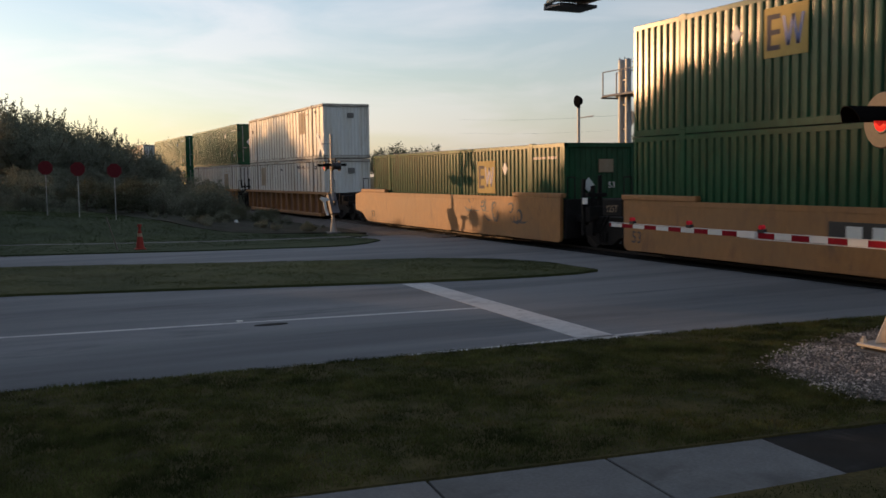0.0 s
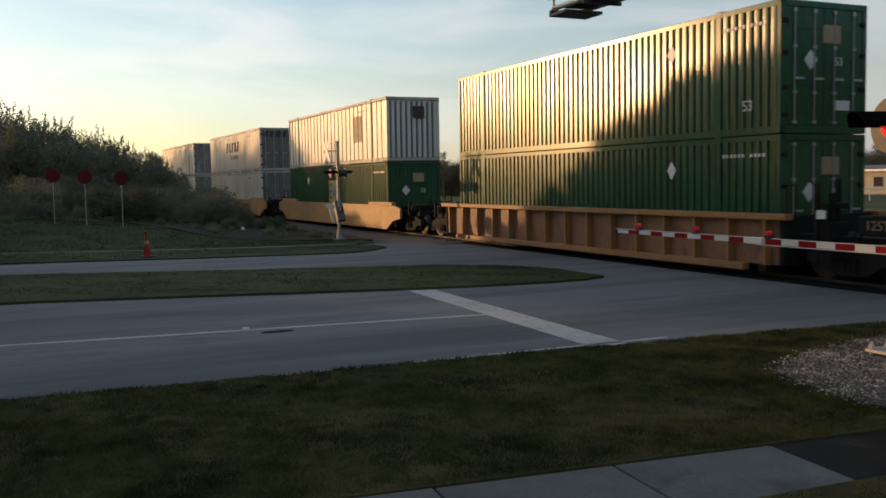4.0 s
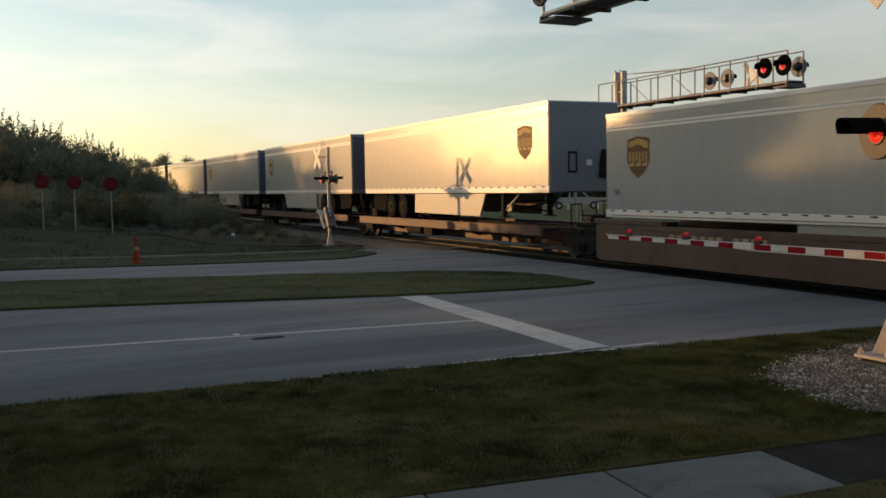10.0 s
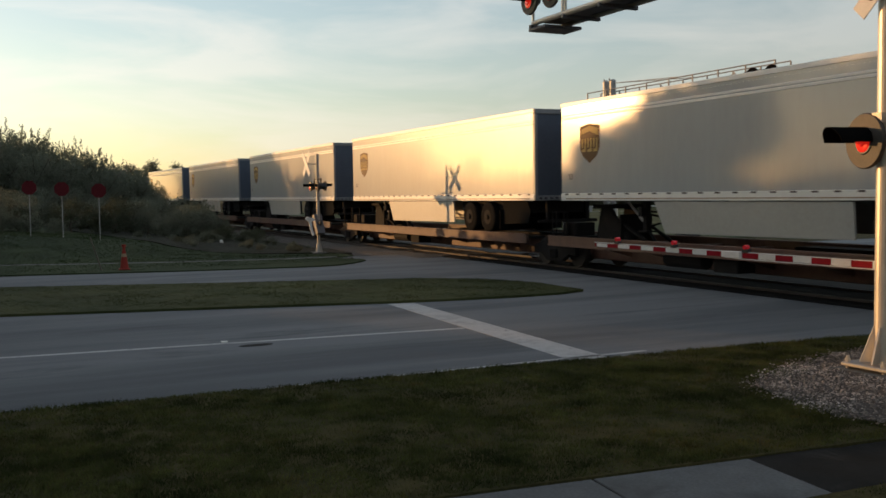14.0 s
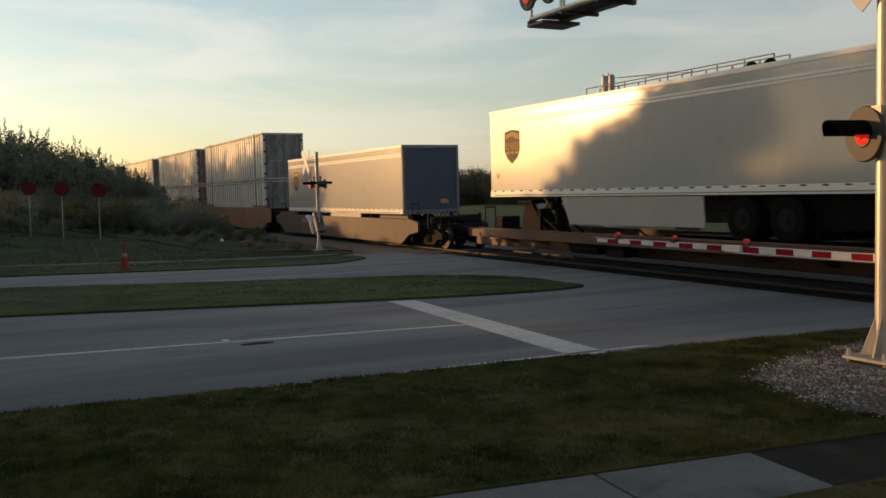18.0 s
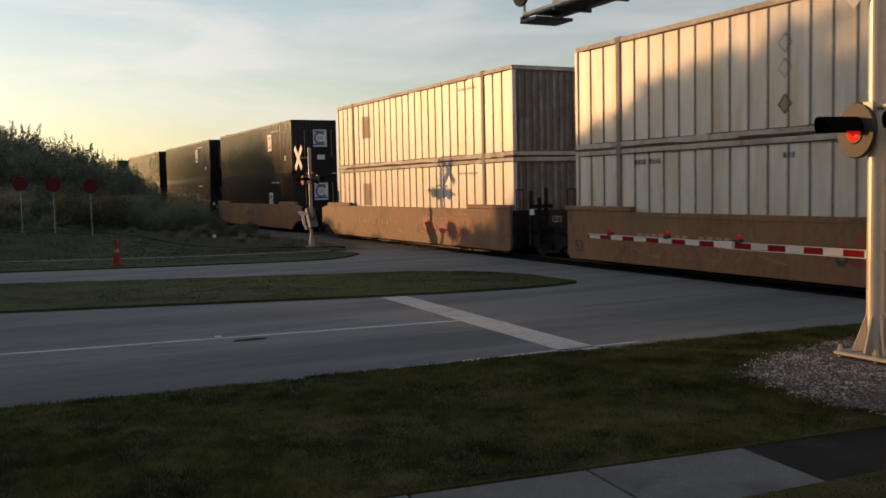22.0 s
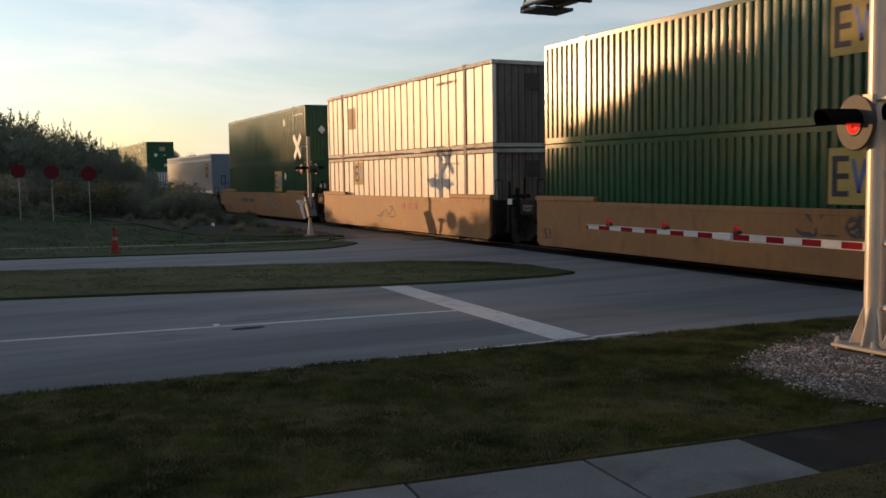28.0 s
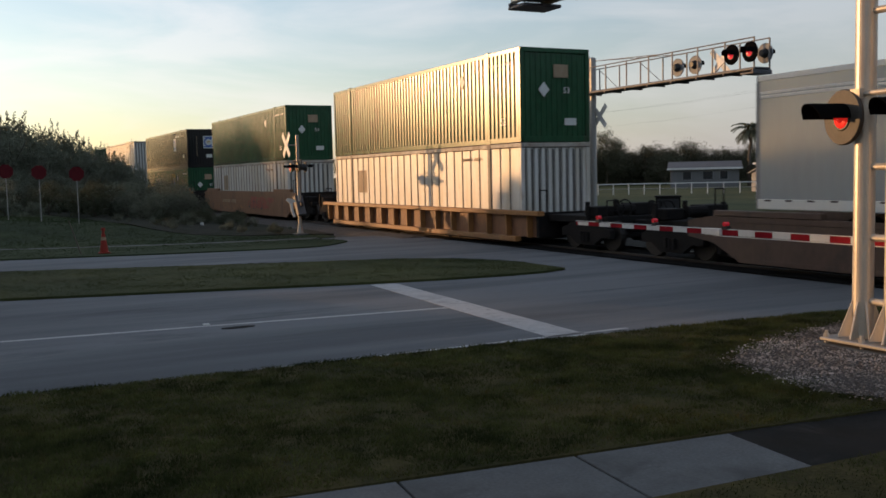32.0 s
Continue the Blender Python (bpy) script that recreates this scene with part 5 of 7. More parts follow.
def trailer(label, on_spine):
    """A road trailer. Its rear doors are at y = 0, its nose at the other end; z = 0 is its lower rail."""
    tr = thing("semi_trailer", label, "trailer", "parcel trailers")
    H = 2.85
    f = Form()
    f.box(-HW, -HW + 0.05, 0.10, LEN - 0.08, 0.16, H - 0.10)
    f.box(HW - 0.05, HW, 0.10, LEN - 0.08, 0.16, H - 0.10)
    part("side_skin", f, T_GREY, tr)
    f = Form().box(-HW + 0.02, HW - 0.02, 0.04, LEN - 0.02, H - 0.06, H - 0.005, 0.02)
    part("roof", f, T_WHITE, tr)
    for s in (-1, 1):
        a, b = sorted((s * (HW + 0.012), s * (HW - 0.05)))
        part("top_rail", Form().box(a, b, 0.05, LEN - 0.04, H - 0.12, H, 0.012), T_WHITE, tr)
        part("stripe_rail", Form().box(a, b, 0.12, LEN - 0.1, H - 0.49, H - 0.425, 0.006).box(a, b, 0.12, LEN - 0.1, H - 0.40, H - 0.345, 0.006), T_WHITE, tr, "white stripes below the roof")
        part("bottom_rail", Form().box(a, b, 0.05, LEN - 0.04, 0.0, 0.215, 0.012), T_WHITE, tr)
    f = Form()
    for i in range(28):
        y = 0.35 + (LEN - 0.7) * i / 27
        f.box(-HW - 0.015, -HW - 0.001, y - 0.09, y + 0.09, 0.168, 0.206).box(HW + 0.001, HW + 0.015, y - 0.09, y + 0.09, 0.168, 0.206)
    tagged(part("rail_slot", f, C_SEAM, tr, "row of dark slots in the rail"), kind="stuff")
    tagged(part("rail_tape", Form().box(-HW - 0.014, -HW - 0.001, 0.3, LEN - 0.3, 0.045, 0.075), L_FADED, tr, "faded tape along the lower rail"), kind="stuff")
    f = Form()
    for i in range(120):
        y = 0.16 + (LEN - 0.3) * i / 119
        f.box(-HW - 0.004, -HW, y - 0.008, y + 0.008, H - 0.20, H - 0.184)
    tagged(part("rivets", f, T_WHITE, tr), kind="stuff")
    f = Form().box(-HW, HW, 0.0, 0.12, 0.0, 0.16, 0.01).box(-HW, HW, 0.0, 0.12, H - 0.15, H, 0.01)
    f.box(-HW, -HW + 0.10, 0.0, 0.12, 0.16, H - 0.15).box(HW - 0.10, HW, 0.0, 0.12, 0.16, H - 0.15)
    part("rear_frame", f, T_FRAME, tr)
    f = Form().box(-HW + 0.10, HW - 0.10, 0.05, 0.10, 0.16, H - 0.15)
    door = part("rear_door", f, T_DOOR, tr, "slate blue roll-up rear door")
    part("tail_marks", Form().box(0.45, 0.8, 0.042, 0.05, 0.42, 0.60), L_GOLD, door)
    f = Form()
    for k in range(12):
        x = -HW + 0.15 + k * 0.2
        f.box(x, x + 0.1, -0.008, 0.0, 0.05, 0.10)
    tagged(part("tail_reflector", f, L_INK, tr), kind="stuff")
    part("nose", Form().box(-HW + 0.02, HW - 0.02, LEN - 0.08, LEN, 0.0, H - 0.02, 0.06), T_NOSE_SHADE, tr)
    part("nose_box", Form().box(-0.98, -0.52, LEN, LEN + 0.10, 0.46, 1.02, 0.03).prism([(-0.94, 1.02), (-0.56, 1.02), (-0.62, 1.34), (-0.86, 1.34)], 1, LEN, LEN + 0.06), STEEL_DARK, tr, "dark control box on the nose")
    part("connector_panel", Form().box(0.30, 0.34, LEN, LEN + 0.03, 0.62, 1.28, 0.004).box(0.58, 0.62, LEN, LEN + 0.03, 0.62, 1.28, 0.004).box(0.34, 0.58, LEN, LEN + 0.03, 1.22, 1.28, 0.004).box(0.34, 0.58, LEN, LEN + 0.03, 0.62, 0.68, 0.004), STEEL_DARK, tr, "dark framed connector panel")
    part("nose_plate", Form().box(-0.26, -0.06, LEN, LEN + 0.012, 0.84, 1.02, 0.004), L_WHITE, tr, "small white plate")
    for x, z in ((-0.9, H - 0.18), (0.0, H - 0.16), (0.9, H - 0.18)):
        part("marker_lamp", Form().box(x - 0.06, x + 0.06, LEN, LEN + 0.02, z, z + 0.05, 0.005), L_FADED, tr)
    f = Form().box(-HW + 0.05, HW - 0.05, 0.05, LEN - 0.05, 0.02, 0.15)
    part("floor", f, STEEL_DARK, tr)
    # shield-shaped emblem near the nose, drawn as plain shapes
    for s in (-1, 1):
        x = s * (HW + 0.004)
        c, zc = LEN - 1.5, 1.60
        o = [(c - 0.48, zc + 0.50), (c, zc + 0.57), (c + 0.48, zc + 0.50), (c + 0.48, zc - 0.10), (c + 0.33, zc - 0.34), (c, zc - 0.54), (c - 0.33, zc - 0.34), (c - 0.48, zc - 0.10)]
        em = part("shield_emblem", Form().prism(o, 0, min(x, x - s * 0.006), max(x, x - s * 0.006)), L_BROWN, tr, "brown shield emblem with gold shapes")
        f = Form()
        u0, u1 = sorted((x + s * 0.001, x + s * 0.006))
        for k in (-0.28, 0.0, 0.28):
            f.box(u0, u1, c + k - 0.10, c + k + 0.10, zc - 0.22, zc - 0.14).box(u0, u1, c + k - 0.10, c + k - 0.04, zc - 0.22, zc + 0.16).box(u0, u1, c + k + 0.04, c + k + 0.10, zc - 0.1, zc + 0.16)
        f.prism([(c - 0.4, zc + 0.42), (c, zc + 0.51), (c + 0.4, zc + 0.42), (c + 0.4, zc + 0.28), (c, zc + 0.36), (c - 0.4, zc + 0.22)], 0, u0, u1)
        tagged(part("gold_shape", f, L_GOLD, em), kind="stuff")
    lettering("length_mark", "53", 0.22, L_INK, tr, pose(-HW - 0.005, LEN - 0.55, 0.62, 90, 0, -90), "small dark number on the skin")
    if on_spine:
        for s in (-1, 1):
            a, b = sorted((s * (HW - 0.02), s * (HW - 0.06)))
            part("side_skirt", Form().prism([(5.72, -0.02), (5.66, -0.78), (11.40, -0.82), (11.85, -0.02)], 0, a, b), T_SKIRT, tr)
        for y in (3.1, 4.42):
            bg = part("axle", Form().tube((-1.1, y, -0.55), (1.1, y, -0.55), 0.07, 8), STEEL_DARK, tr)
            for s in (-1, 1):
                for k in (0.0, 0.34):
                    x = s * (1.15 - k)
                    f = Form().tube((x - 0.12, y, -0.55), (x + 0.12, y, -0.55), 0.50, 24)
                    f.tube((x + s * 0.12, y, -0.55), (x + s * 0.145, y, -0.55), 0.50, 24, 0.44)
                    w = part("tyre", f, TYRE, bg)
                    if k == 0.0:
                        part("rim", Form().tube((x + s * 0.146, y, -0.55), (x + s * 0.152, y, -0.55), 0.25, 16).tube((x + s * 0.14, y, -0.55), (x + s * 0.20, y, -0.55), 0.09, 10), STEEL_DARK, w)
        # Slider drawn longer and deeper, a dark block for the shaded underside.
        part("slider", Form().box(-1.0, 1.0, 0.7, 5.5, -0.40, 0.0, 0.02), STEEL_DARK, tr)
        for x in (-0.85, 0.85):
            part("mud_flap", Form().box(x - 0.38, x + 0.38, 2.35, 2.38, -0.98, -0.3), TYRE, tr)
            # Black sheet: rounded mud flap and the shaded bulk behind the tyres.
            part("tyre_shroud", Form().prism([(0.75, -0.02), (0.55, -0.35), (0.72, -0.72), (2.3, -0.78), (2.3, -0.02)], 0, x * 1.30 - 0.02, x * 1.30 + 0.02), TYRE, tr, "black sheet for mud flap and shade behind the wheels")
        for x in (-0.92, 0.92):
            leg = part("landing_leg", Form().box(x - 0.08, x + 0.08, 12.5, 12.66, -0.80, 0.0, 0.01).box(x - 0.16, x + 0.16, 12.40, 12.76, -0.84, -0.80, 0.01), STEEL_DARK, tr)
            part("leg_brace", Form().tube((x, 12.58, -0.66), (x * 0.9, 13.5, -0.04), 0.035, 6), GALV, leg)
            part("leg_brace", Form().tube((x, 12.58, -0.35), (-x, 12.58, -0.70), 0.03, 6), STEEL_DARK, leg)
        part("gear_shaft", Form().tube((-0.92, 12.58, -0.30), (0.92, 12.58, -0.30), 0.03, 6).box(-1.16, -1.0, 12.50, 12.66, -0.42, -0.16, 0.01), STEEL_DARK, tr)
        part("bumper", Form().box(-1.1, 1.1, 0.1, 0.2, -0.70, -0.60, 0.01).box(-0.8, -0.7, 0.1, 0.2, -0.65, 0.0).box(0.7, 0.8, 0.1, 0.2, -0.65, 0.0), STEEL_DARK, tr)
    else:
        for y in (2.6, 3.9):
            bg = part("axle", Form().tube((-1.1, y, -0.55), (1.1, y, -0.55), 0.07, 8), STEEL_DARK, tr)
            for s in (-1, 1):
                part("tyre", Form().tube((s * 1.05 - 0.14, y, -0.55), (s * 1.05 + 0.14, y, -0.55), 0.48, 18), TYRE, bg)
        part("side_skirt", Form().box(-HW + 0.05, -HW + 0.09, 5.0, 9.2, -0.28, 0.0), T_SKIRT, tr)
    return tr


# The train from its head: distance of the near end at the start, load above, load below, wagon, kind
TRAIN = (
    (4.44, "green_fore", "green_plain", "lead"), (24.02, "", "green", "orange"), (47.50, "white_clean_top", "white_clean", "ribbed"),
    (67.17, "green_doors", "white_emblem", "ribbed"), (86.77, "green_doors", "green_doors", "ribbed"), (110.37, "white_emblem", "green_mid", "yellow_code"),
    (133.76, "cream", "cream_plain", "yellow"), (157.35, "white_doors_pale", "white_doors_emblem", "ribbed_rust"), (183.07, "trailer", "", "brown"),
    (202.15, "reversed", "", "spine"), (220.15, "trailer", "", "spine"), (237.99, "trailer", "", "spine"), (255.27, "trailer", "", "spine"),
    (272.86, "trailer", "", "spine"), (291.63, "trailer", "", "spine"), (310.75, "trailer", "", "spine"), (329.77, "trailer", "", "spine"),
    (353.37, "trailer", "", "brown"), (374.68, "white_doors_pale", "white_doors_pale", "umber"), (394.19, "white_doors", "white_doors_low", "umber"),
    (413.83, "white_grimy", "white_grimy", "umber"), (437.30, "dark", "dark_low", "amber"), (456.85, "dark", "dark_low", "amber"), (476.33, "dark", "dark_low", "amber"),
    (500.07, "green", "green", "orange"), (519.40, "white_rust", "white_rust_low", "orange_red"), (538.99, "green_plain", "green", "orange_code"),
    (560.42, "reversed", "", "brown"), (586.17, "green_plain", "white", "ribbed_low"), (609.57, "green_plain", "white", "umber"),
    (633.53, "dark", "green", "orange"), (655.53, "white", "white", "orange"), (679.13, "green", "green", "orange"),
)
MOVING = []
models = {}


def take(key, make):
    """The first of a kind is built, each later one copied."""
    if key not in models:
        models[key] = make()
        return models[key]
    return copy_thing(models[key], Matrix.Identity(4))


ORANGE_MARKS = [(5.3, 1.30, 1.4, 0.5, L_SCRAWL, 0), (3.4, 1.05, 2.2, 0.6, L_SCRAWL, 0), (LEN - 0.45, 0.46, 0, 0.44, L_SCRAWL, "53")]
RED_MARKS = [(6.4, 1.22, 1.7, 0.26, L_GRAFFITI, 3), (LEN - 0.45, 0.46, 0, 0.44, L_SCRAWL, "53"), (8.6, 1.0, 0.7, 0.5, L_SCRAWL, 0)]
CODE_MARKS = [(11.0, 1.10, 2.9, 0.20, L_SCRAWL, 11), (LEN - 0.45, 0.46, 0, 0.44, L_SCRAWL, "53"), (6.0, 1.0, 2.0, 0.5, L_PALE_SCRAWL, 0)]
HEAD_MARKS = [(LEN - 0.45, 0.46, 0, 0.44, L_SCRAWL, "53"), (8.2, 1.05, 2.3, 0.46, BLACK, -1), (8.2, 1.05, 1.9, 0.30, L_WHITE, 3)]
AMBER_MARKS = [(8.05, 1.02, 2.5, 0.46, W_BROWN, -1), (8.05, 1.02, 1.9, 0.30, L_SCRAWL, 3), (6.0, 0.95, 3.0, 0.6, W_RUST, 0), (LEN - 0.45, 0.46, 0, 0.44, L_SCRAWL, "53")]
YELLOW_MARKS = [(12.5, 1.05, 1.5, 0.2, L_INK, 9), (8.6, 0.78, 6.0, 0.8, L_GRAFFITI, 0), (4.6, 0.70, 2.4, 0.6, L_GRAFFITI, 0), (11.5, 0.62, 3.0, 0.5, L_PALE_SCRAWL, 0)]
BROWN_MARKS = [(11.5, 0.95, 3.4, 0.20, L_FADED, 12), (LEN - 0.45, 0.46, 0, 0.44, L_SCRAWL, "53"), (11.0, 0.75, 5.0, 0.5, W_ORANGE, 0), (4.5, 0.95, 4.2, 0.5, L_GRAFFITI, 0), (5.5, 0.8, 2.6, 0.4, L_SCRAWL, 0)]
STYLES = {
    "orange": (W_ORANGE, 1.58, False, "yellow-orange smooth-sided well wagon with worn paint", ORANGE_MARKS),
    "orange_red": (W_ORANGE, 1.58, False, "yellow-orange smooth-sided well wagon with red blocks", RED_MARKS),
    "orange_code": (W_ORANGE, 1.58, False, "yellow-orange smooth-sided well wagon with dark code", CODE_MARKS),
    "lead": (W_ORANGE, 1.58, False, "yellow-orange smooth-sided well wagon with a black plate", HEAD_MARKS),
    "amber": (W_AMBER, 1.58, False, "rust-orange smooth-sided well wagon with worn paint", AMBER_MARKS),
    "umber": (W_BROWN, 1.58, False, "brown smooth-sided well wagon with scrawled sides", BROWN_MARKS),
    "yellow": (W_YELLOW, 1.31, False, "yellow low well wagon with red graffiti", YELLOW_MARKS),
    "yellow_code": (W_YELLOW, 1.31, False, "yellow low well wagon with faded code", [(11.8, 0.96, 3.0, 0.18, L_FADED, 11)]),
    "brown": (W_UMBER, 1.24, False, "dark brown low well wagon under a trailer", BROWN_MARKS[:1]),
    "ribbed": (W_ORANGE, 1.50, True, "orange well wagon with upright side ribs", []),
    "ribbed_rust": (W_RUST, 1.45, True, "rusty brown well wagon with upright side ribs", []),
    "ribbed_low": (W_ORANGE, 1.16, True, "low orange well wagon with upright side ribs", []),
}
for i, (s0, above, below, kind) in enumerate(TRAIN):
    near = 3.6 if i == 0 else (s0 - TRAIN[i - 1][0] - LEN) / 2
    far = 3.6 if i == len(TRAIN) - 1 else (TRAIN[i + 1][0] - s0 - LEN) / 2
    near_q, far_q = round(near * 4) / 4, round(far * 4) / 4
    if kind == "spine":
        car = spine_car(near, far)
    else:
        paint_, top_, rib_, label_, marks_ = STYLES[kind]
        car = take((kind, near_q, far_q), lambda: well_car(paint_, top_, rib_, near_q, far_q, label_, marks_))
    MOVING.append((car, s0, 0.0, False))
    if above in ("trailer", "reversed"):
        spine = kind == "spine"
        box = take(("trailer", spine), lambda: trailer("grey smooth-sided parcel trailer with white rails", spine))
        if not spine:
            tagged(box, "grey smooth-sided parcel trailer riding low in a well")
        MOVING.append((box, s0, 2.10 if spine else 1.42, above == "reversed"))
    else:
        if below:
            MOVING.append((take(below, STOCK[below]), s0, 0.34, False))
        if above:
            MOVING.append((take(above, STOCK[above]), s0, 3.26, False))


# ---- crossing signals ----
def lamp_unit(parent, x, y, z, face, lens, r=0.30, hood=0.42, plate=None, drop=0.06):
    """A round black background with a hooded red lens; face: -1 looks towards -X, 1 towards +X."""
    disc = part("lamp_background", Form().tube((x, y, z), (x - face * 0.03, y, z), r, 28).tube((x, y, z), (x + face * 0.02, y, z), r, 28, r * 0.96), plate or DISC, parent)
    f = Form()
    for k in range(4):
        a, b = math.radians(22 * k), math.radians(22 * (k + 1))
        f.tube((x + face * (0.021 + 0.03 * math.sin(a)), y, z - drop), (x + face * (0.021 + 0.03 * math.sin(b)), y, z - drop), 0.135 * r / 0.32 * math.cos(a), 24, 0.135 * r / 0.32 * math.cos(b), caps=k == 3)
    part("lens", f, lens, disc, "red lens", smooth=True)
    part("lens_ring", Form().tube((x + face * 0.019, y, z - drop), (x + face * 0.034, y, z - drop), 0.150 * r / 0.32, 24, 0.137 * r / 0.32), BLACK, disc)
    f = Form()
    n = 14
    pts, faces = [], []
    for i in range(n + 1):
        a = math.radians(-6 + 192 * i / n)
        for q, ln in ((0.158 * r / 0.32, hood), (0.146 * r / 0.32, hood)):
            pts.append((x + face * 0.02, y + q * math.cos(a), z + q * math.sin(a)))
            pts.append((x + face * (0.02 + ln * (0.84 + 0.16 * max(0.0, math.sin(a)))), y + q * math.cos(a), z + q * math.sin(a)))
    for i in range(n):
        k, m = 4 * i, 4 * i + 4
        faces += [(k, k + 1, m + 1, m), (k + 2, m + 2, m + 3, k + 3), (k + 1, k + 3, m + 3, m + 1)]
    part("hood", f.add(pts, faces), HOOD, disc, smooth=False)
    part("housing", Form().tube((x - face * 0.03, y, z), (x - face * 0.20, y, z), 0.16, 16, 0.10), BLACK, disc)
    return disc


def crossbuck(parent, x, y, z, face, words=True):
    """Two crossed white boards, lettered."""
    for k, word in ((45, "CROSSING"), (-45, "RAILROAD")):
        b = Form().box(-0.008, 0.008, -0.61, 0.61, -0.115, 0.115, 0.004)
        ob = part("crossbuck_board", b, WHITE, parent, "white crossbuck board")
        ob.matrix_basis = pose(x + (0.0 if k > 0 else face * 0.018), y, z, k if face > 0 else -k, 0, 0)
        if words:
            lettering("board_lettering", word, 0.17, L_INK, ob, pose(face * 0.012, 0.0, -0.06, 90, 0, -90 if face < 0 else 90), "black capital lettering")


def cantilever(label, at, near):
    """A twin-mast cantilever: masts with gussets, ladder, walkway truss with railing, lamps. The arm points along +Y."""
    c = thing("signal_cantilever", label, "crossing signal", at=at)
    steel = ALU if near else DULL_STEEL
    pole_paint = ALU if near else GALV
    for y in (0.0, -0.46):
        m = part("mast", Form().tube((0, y, 0.14), (0, y, 7.0), 0.128, 24).tube((0, y, 7.0), (0, y, 7.06), 0.14, 20, 0.05), pole_paint, c, "pale metal mast", smooth=False)
        for k in range(8):
            a = math.radians(45 * k + 10)
            d = Vector((math.cos(a), math.sin(a), 0))
            e = Vector((-d.y, d.x, 0)) * 0.012
            pts = [Vector((0, y, 0.16)) + d * 0.125, Vector((0, y, 0.16)) + d * 0.30, Vector((0, y, 0.62)) + d * 0.13]
            if k in (1, 3, 5, 7, 0, 4):
                part("gusset", Form().add([p - e for p in pts] + [p + e for p in pts], [(0, 1, 2), (5, 4, 3), (0, 3, 4, 1), (1, 4, 5, 2), (2, 5, 3, 0)]), pole_paint, m)
    part("base_plate", Form().box(-0.36, 0.36, -0.82, 0.36, 0.10, 0.15, 0.012), GALV, c, "rust-edged steel base plate")
    part("foundation", Form().box(-0.45, 0.45, -0.92, 0.45, -0.2, 0.07, 0.03), CONCRETE, c)
    for x in (-0.3, 0.3):
        for y in (-0.75, -0.23, 0.3):
            part("anchor_bolt", Form().tube((x, y, 0.05), (x, y, 0.23), 0.022, 8).tube((x, y, 0.15), (x, y, 0.19), 0.04, 6), steel, c)
    for z in (0.62, 1.42, 2.3, 3.1, 4.2, 5.2, 6.2):
        part("mast_brace", Form().tube((0, -0.46, z), (0, 0, z), 0.045, 12), pole_paint, c)
    # ladder
    f = Form()
    lx = -0.34
    for y in (-0.70, -1.06):
        f.tube((lx, y, 0.4 if not near else 3.2), (lx, y, 7.2), 0.022, 8)
    part("ladder_rail", f, steel, c)
    for k in range(20 if not near else 12):
        z = (0.6 if not near else 3.4) + 0.3 * k
        ya, yb = -0.70, -1.06
        part("ladder_rung", Form().tube((lx, ya, z), (lx, yb, z), 0.014, 6), steel, c)
    # arm
    y0, y1 = -1.3, 9.15 if not near else 7.75
    zb = 5.60 if not near else 5.63
    xs_ = (-0.34, 0.34)
    for x in xs_:
        part("bottom_chord", Form().tube((x, y0, zb), (x, y1, zb), 0.05, 10), steel, c)
        part("hand_rail", Form().tube((x, y0, zb + 1.0), (x, y1, zb + 1.0), 0.022, 8), steel, c)
    n = 8
    for i in range(n + 1):
        y = y0 + (y1 - y0) * i / n
        for x in xs_:
            part("railing_post", Form().box(x - 0.02, x + 0.02, y - 0.02, y + 0.02, zb, zb + 1.0), steel, c)
        part("cross_beam", Form().box(-0.42, 0.42, y - 0.04, y + 0.04, zb - 0.10, zb - 0.03, 0.01), OLD_STEEL, c)
        if i < n:
            for x in xs_:
                yn = y0 + (y1 - y0) * (i + 1) / n
                if x < 0 and i in (1, 3, 6):
                    a, b = ((y, zb + 0.95), (yn, zb + 0.05)) if i % 2 else ((y, zb + 0.05), (yn, zb + 0.95))
                    part("diagonal", Form().tube((x, *a), (x, *b), 0.013, 6), steel, c)
    part("walkway", Form().box(-0.30, 0.30, y0, y1, zb + 0.02, zb + 0.06), OLD_STEEL, c, "weathered grating walkway")
    part("tip_plate", Form().box(-0.42, 0.42, y1 - 0.55, y1 + 0.05, zb - 0.16, zb - 0.10, 0.01), OLD_STEEL, c)
    for x in xs_:
        part("guy_rod", Form().tube((0, 0, 6.9), (x, y1 * 0.55, zb + 0.98), 0.014, 6), steel, c)
    if near:
        for y, face, lens in ((y1 - 0.05, -1, LENS), (y1 - 0.80, -1, LENS_OFF), (y1 - 1.35, 1, LENS_OFF), (y1 - 2.1, 1, LENS_OFF)):
            lamp_unit(c, face * 0.45, y, zb + 0.45, face, lens)
        for y, lens in ((0.20, LENS), (-0.78, LENS_OFF)):
            disc = lamp_unit(c, -0.16, y, 2.925, -1, lens, r=0.35, hood=0.52, drop=0.01)
            disc.matrix_basis = pose(-0.16, y, 0, 0, 0, -12) @ pose(0.16, -y, 0)
        part("lamp_arm", Form().tube((-0.10, -0.85, 3.20), (-0.10, 0.12, 3.20), 0.035, 10).box(-0.2, 0.0, -0.07, 0.07, 3.14, 3.26), pole_paint, c)
        crossbuck(c, -0.19, -0.14, 4.93, -1)
    else:
        for y, face, lens in ((8.22, 1, LENS_FAR), (9.04, 1, LENS_FAR), (8.89, -1, LENS_OFF), (5.59, -1, LENS_OFF), (4.67, -1, LENS_OFF)):
            lamp_unit(c, face * 0.42, y, zb + 0.54, face, lens, r=0.33, hood=0.30, plate=HOOD if face > 0 else DISC_PALE, drop=0.02)
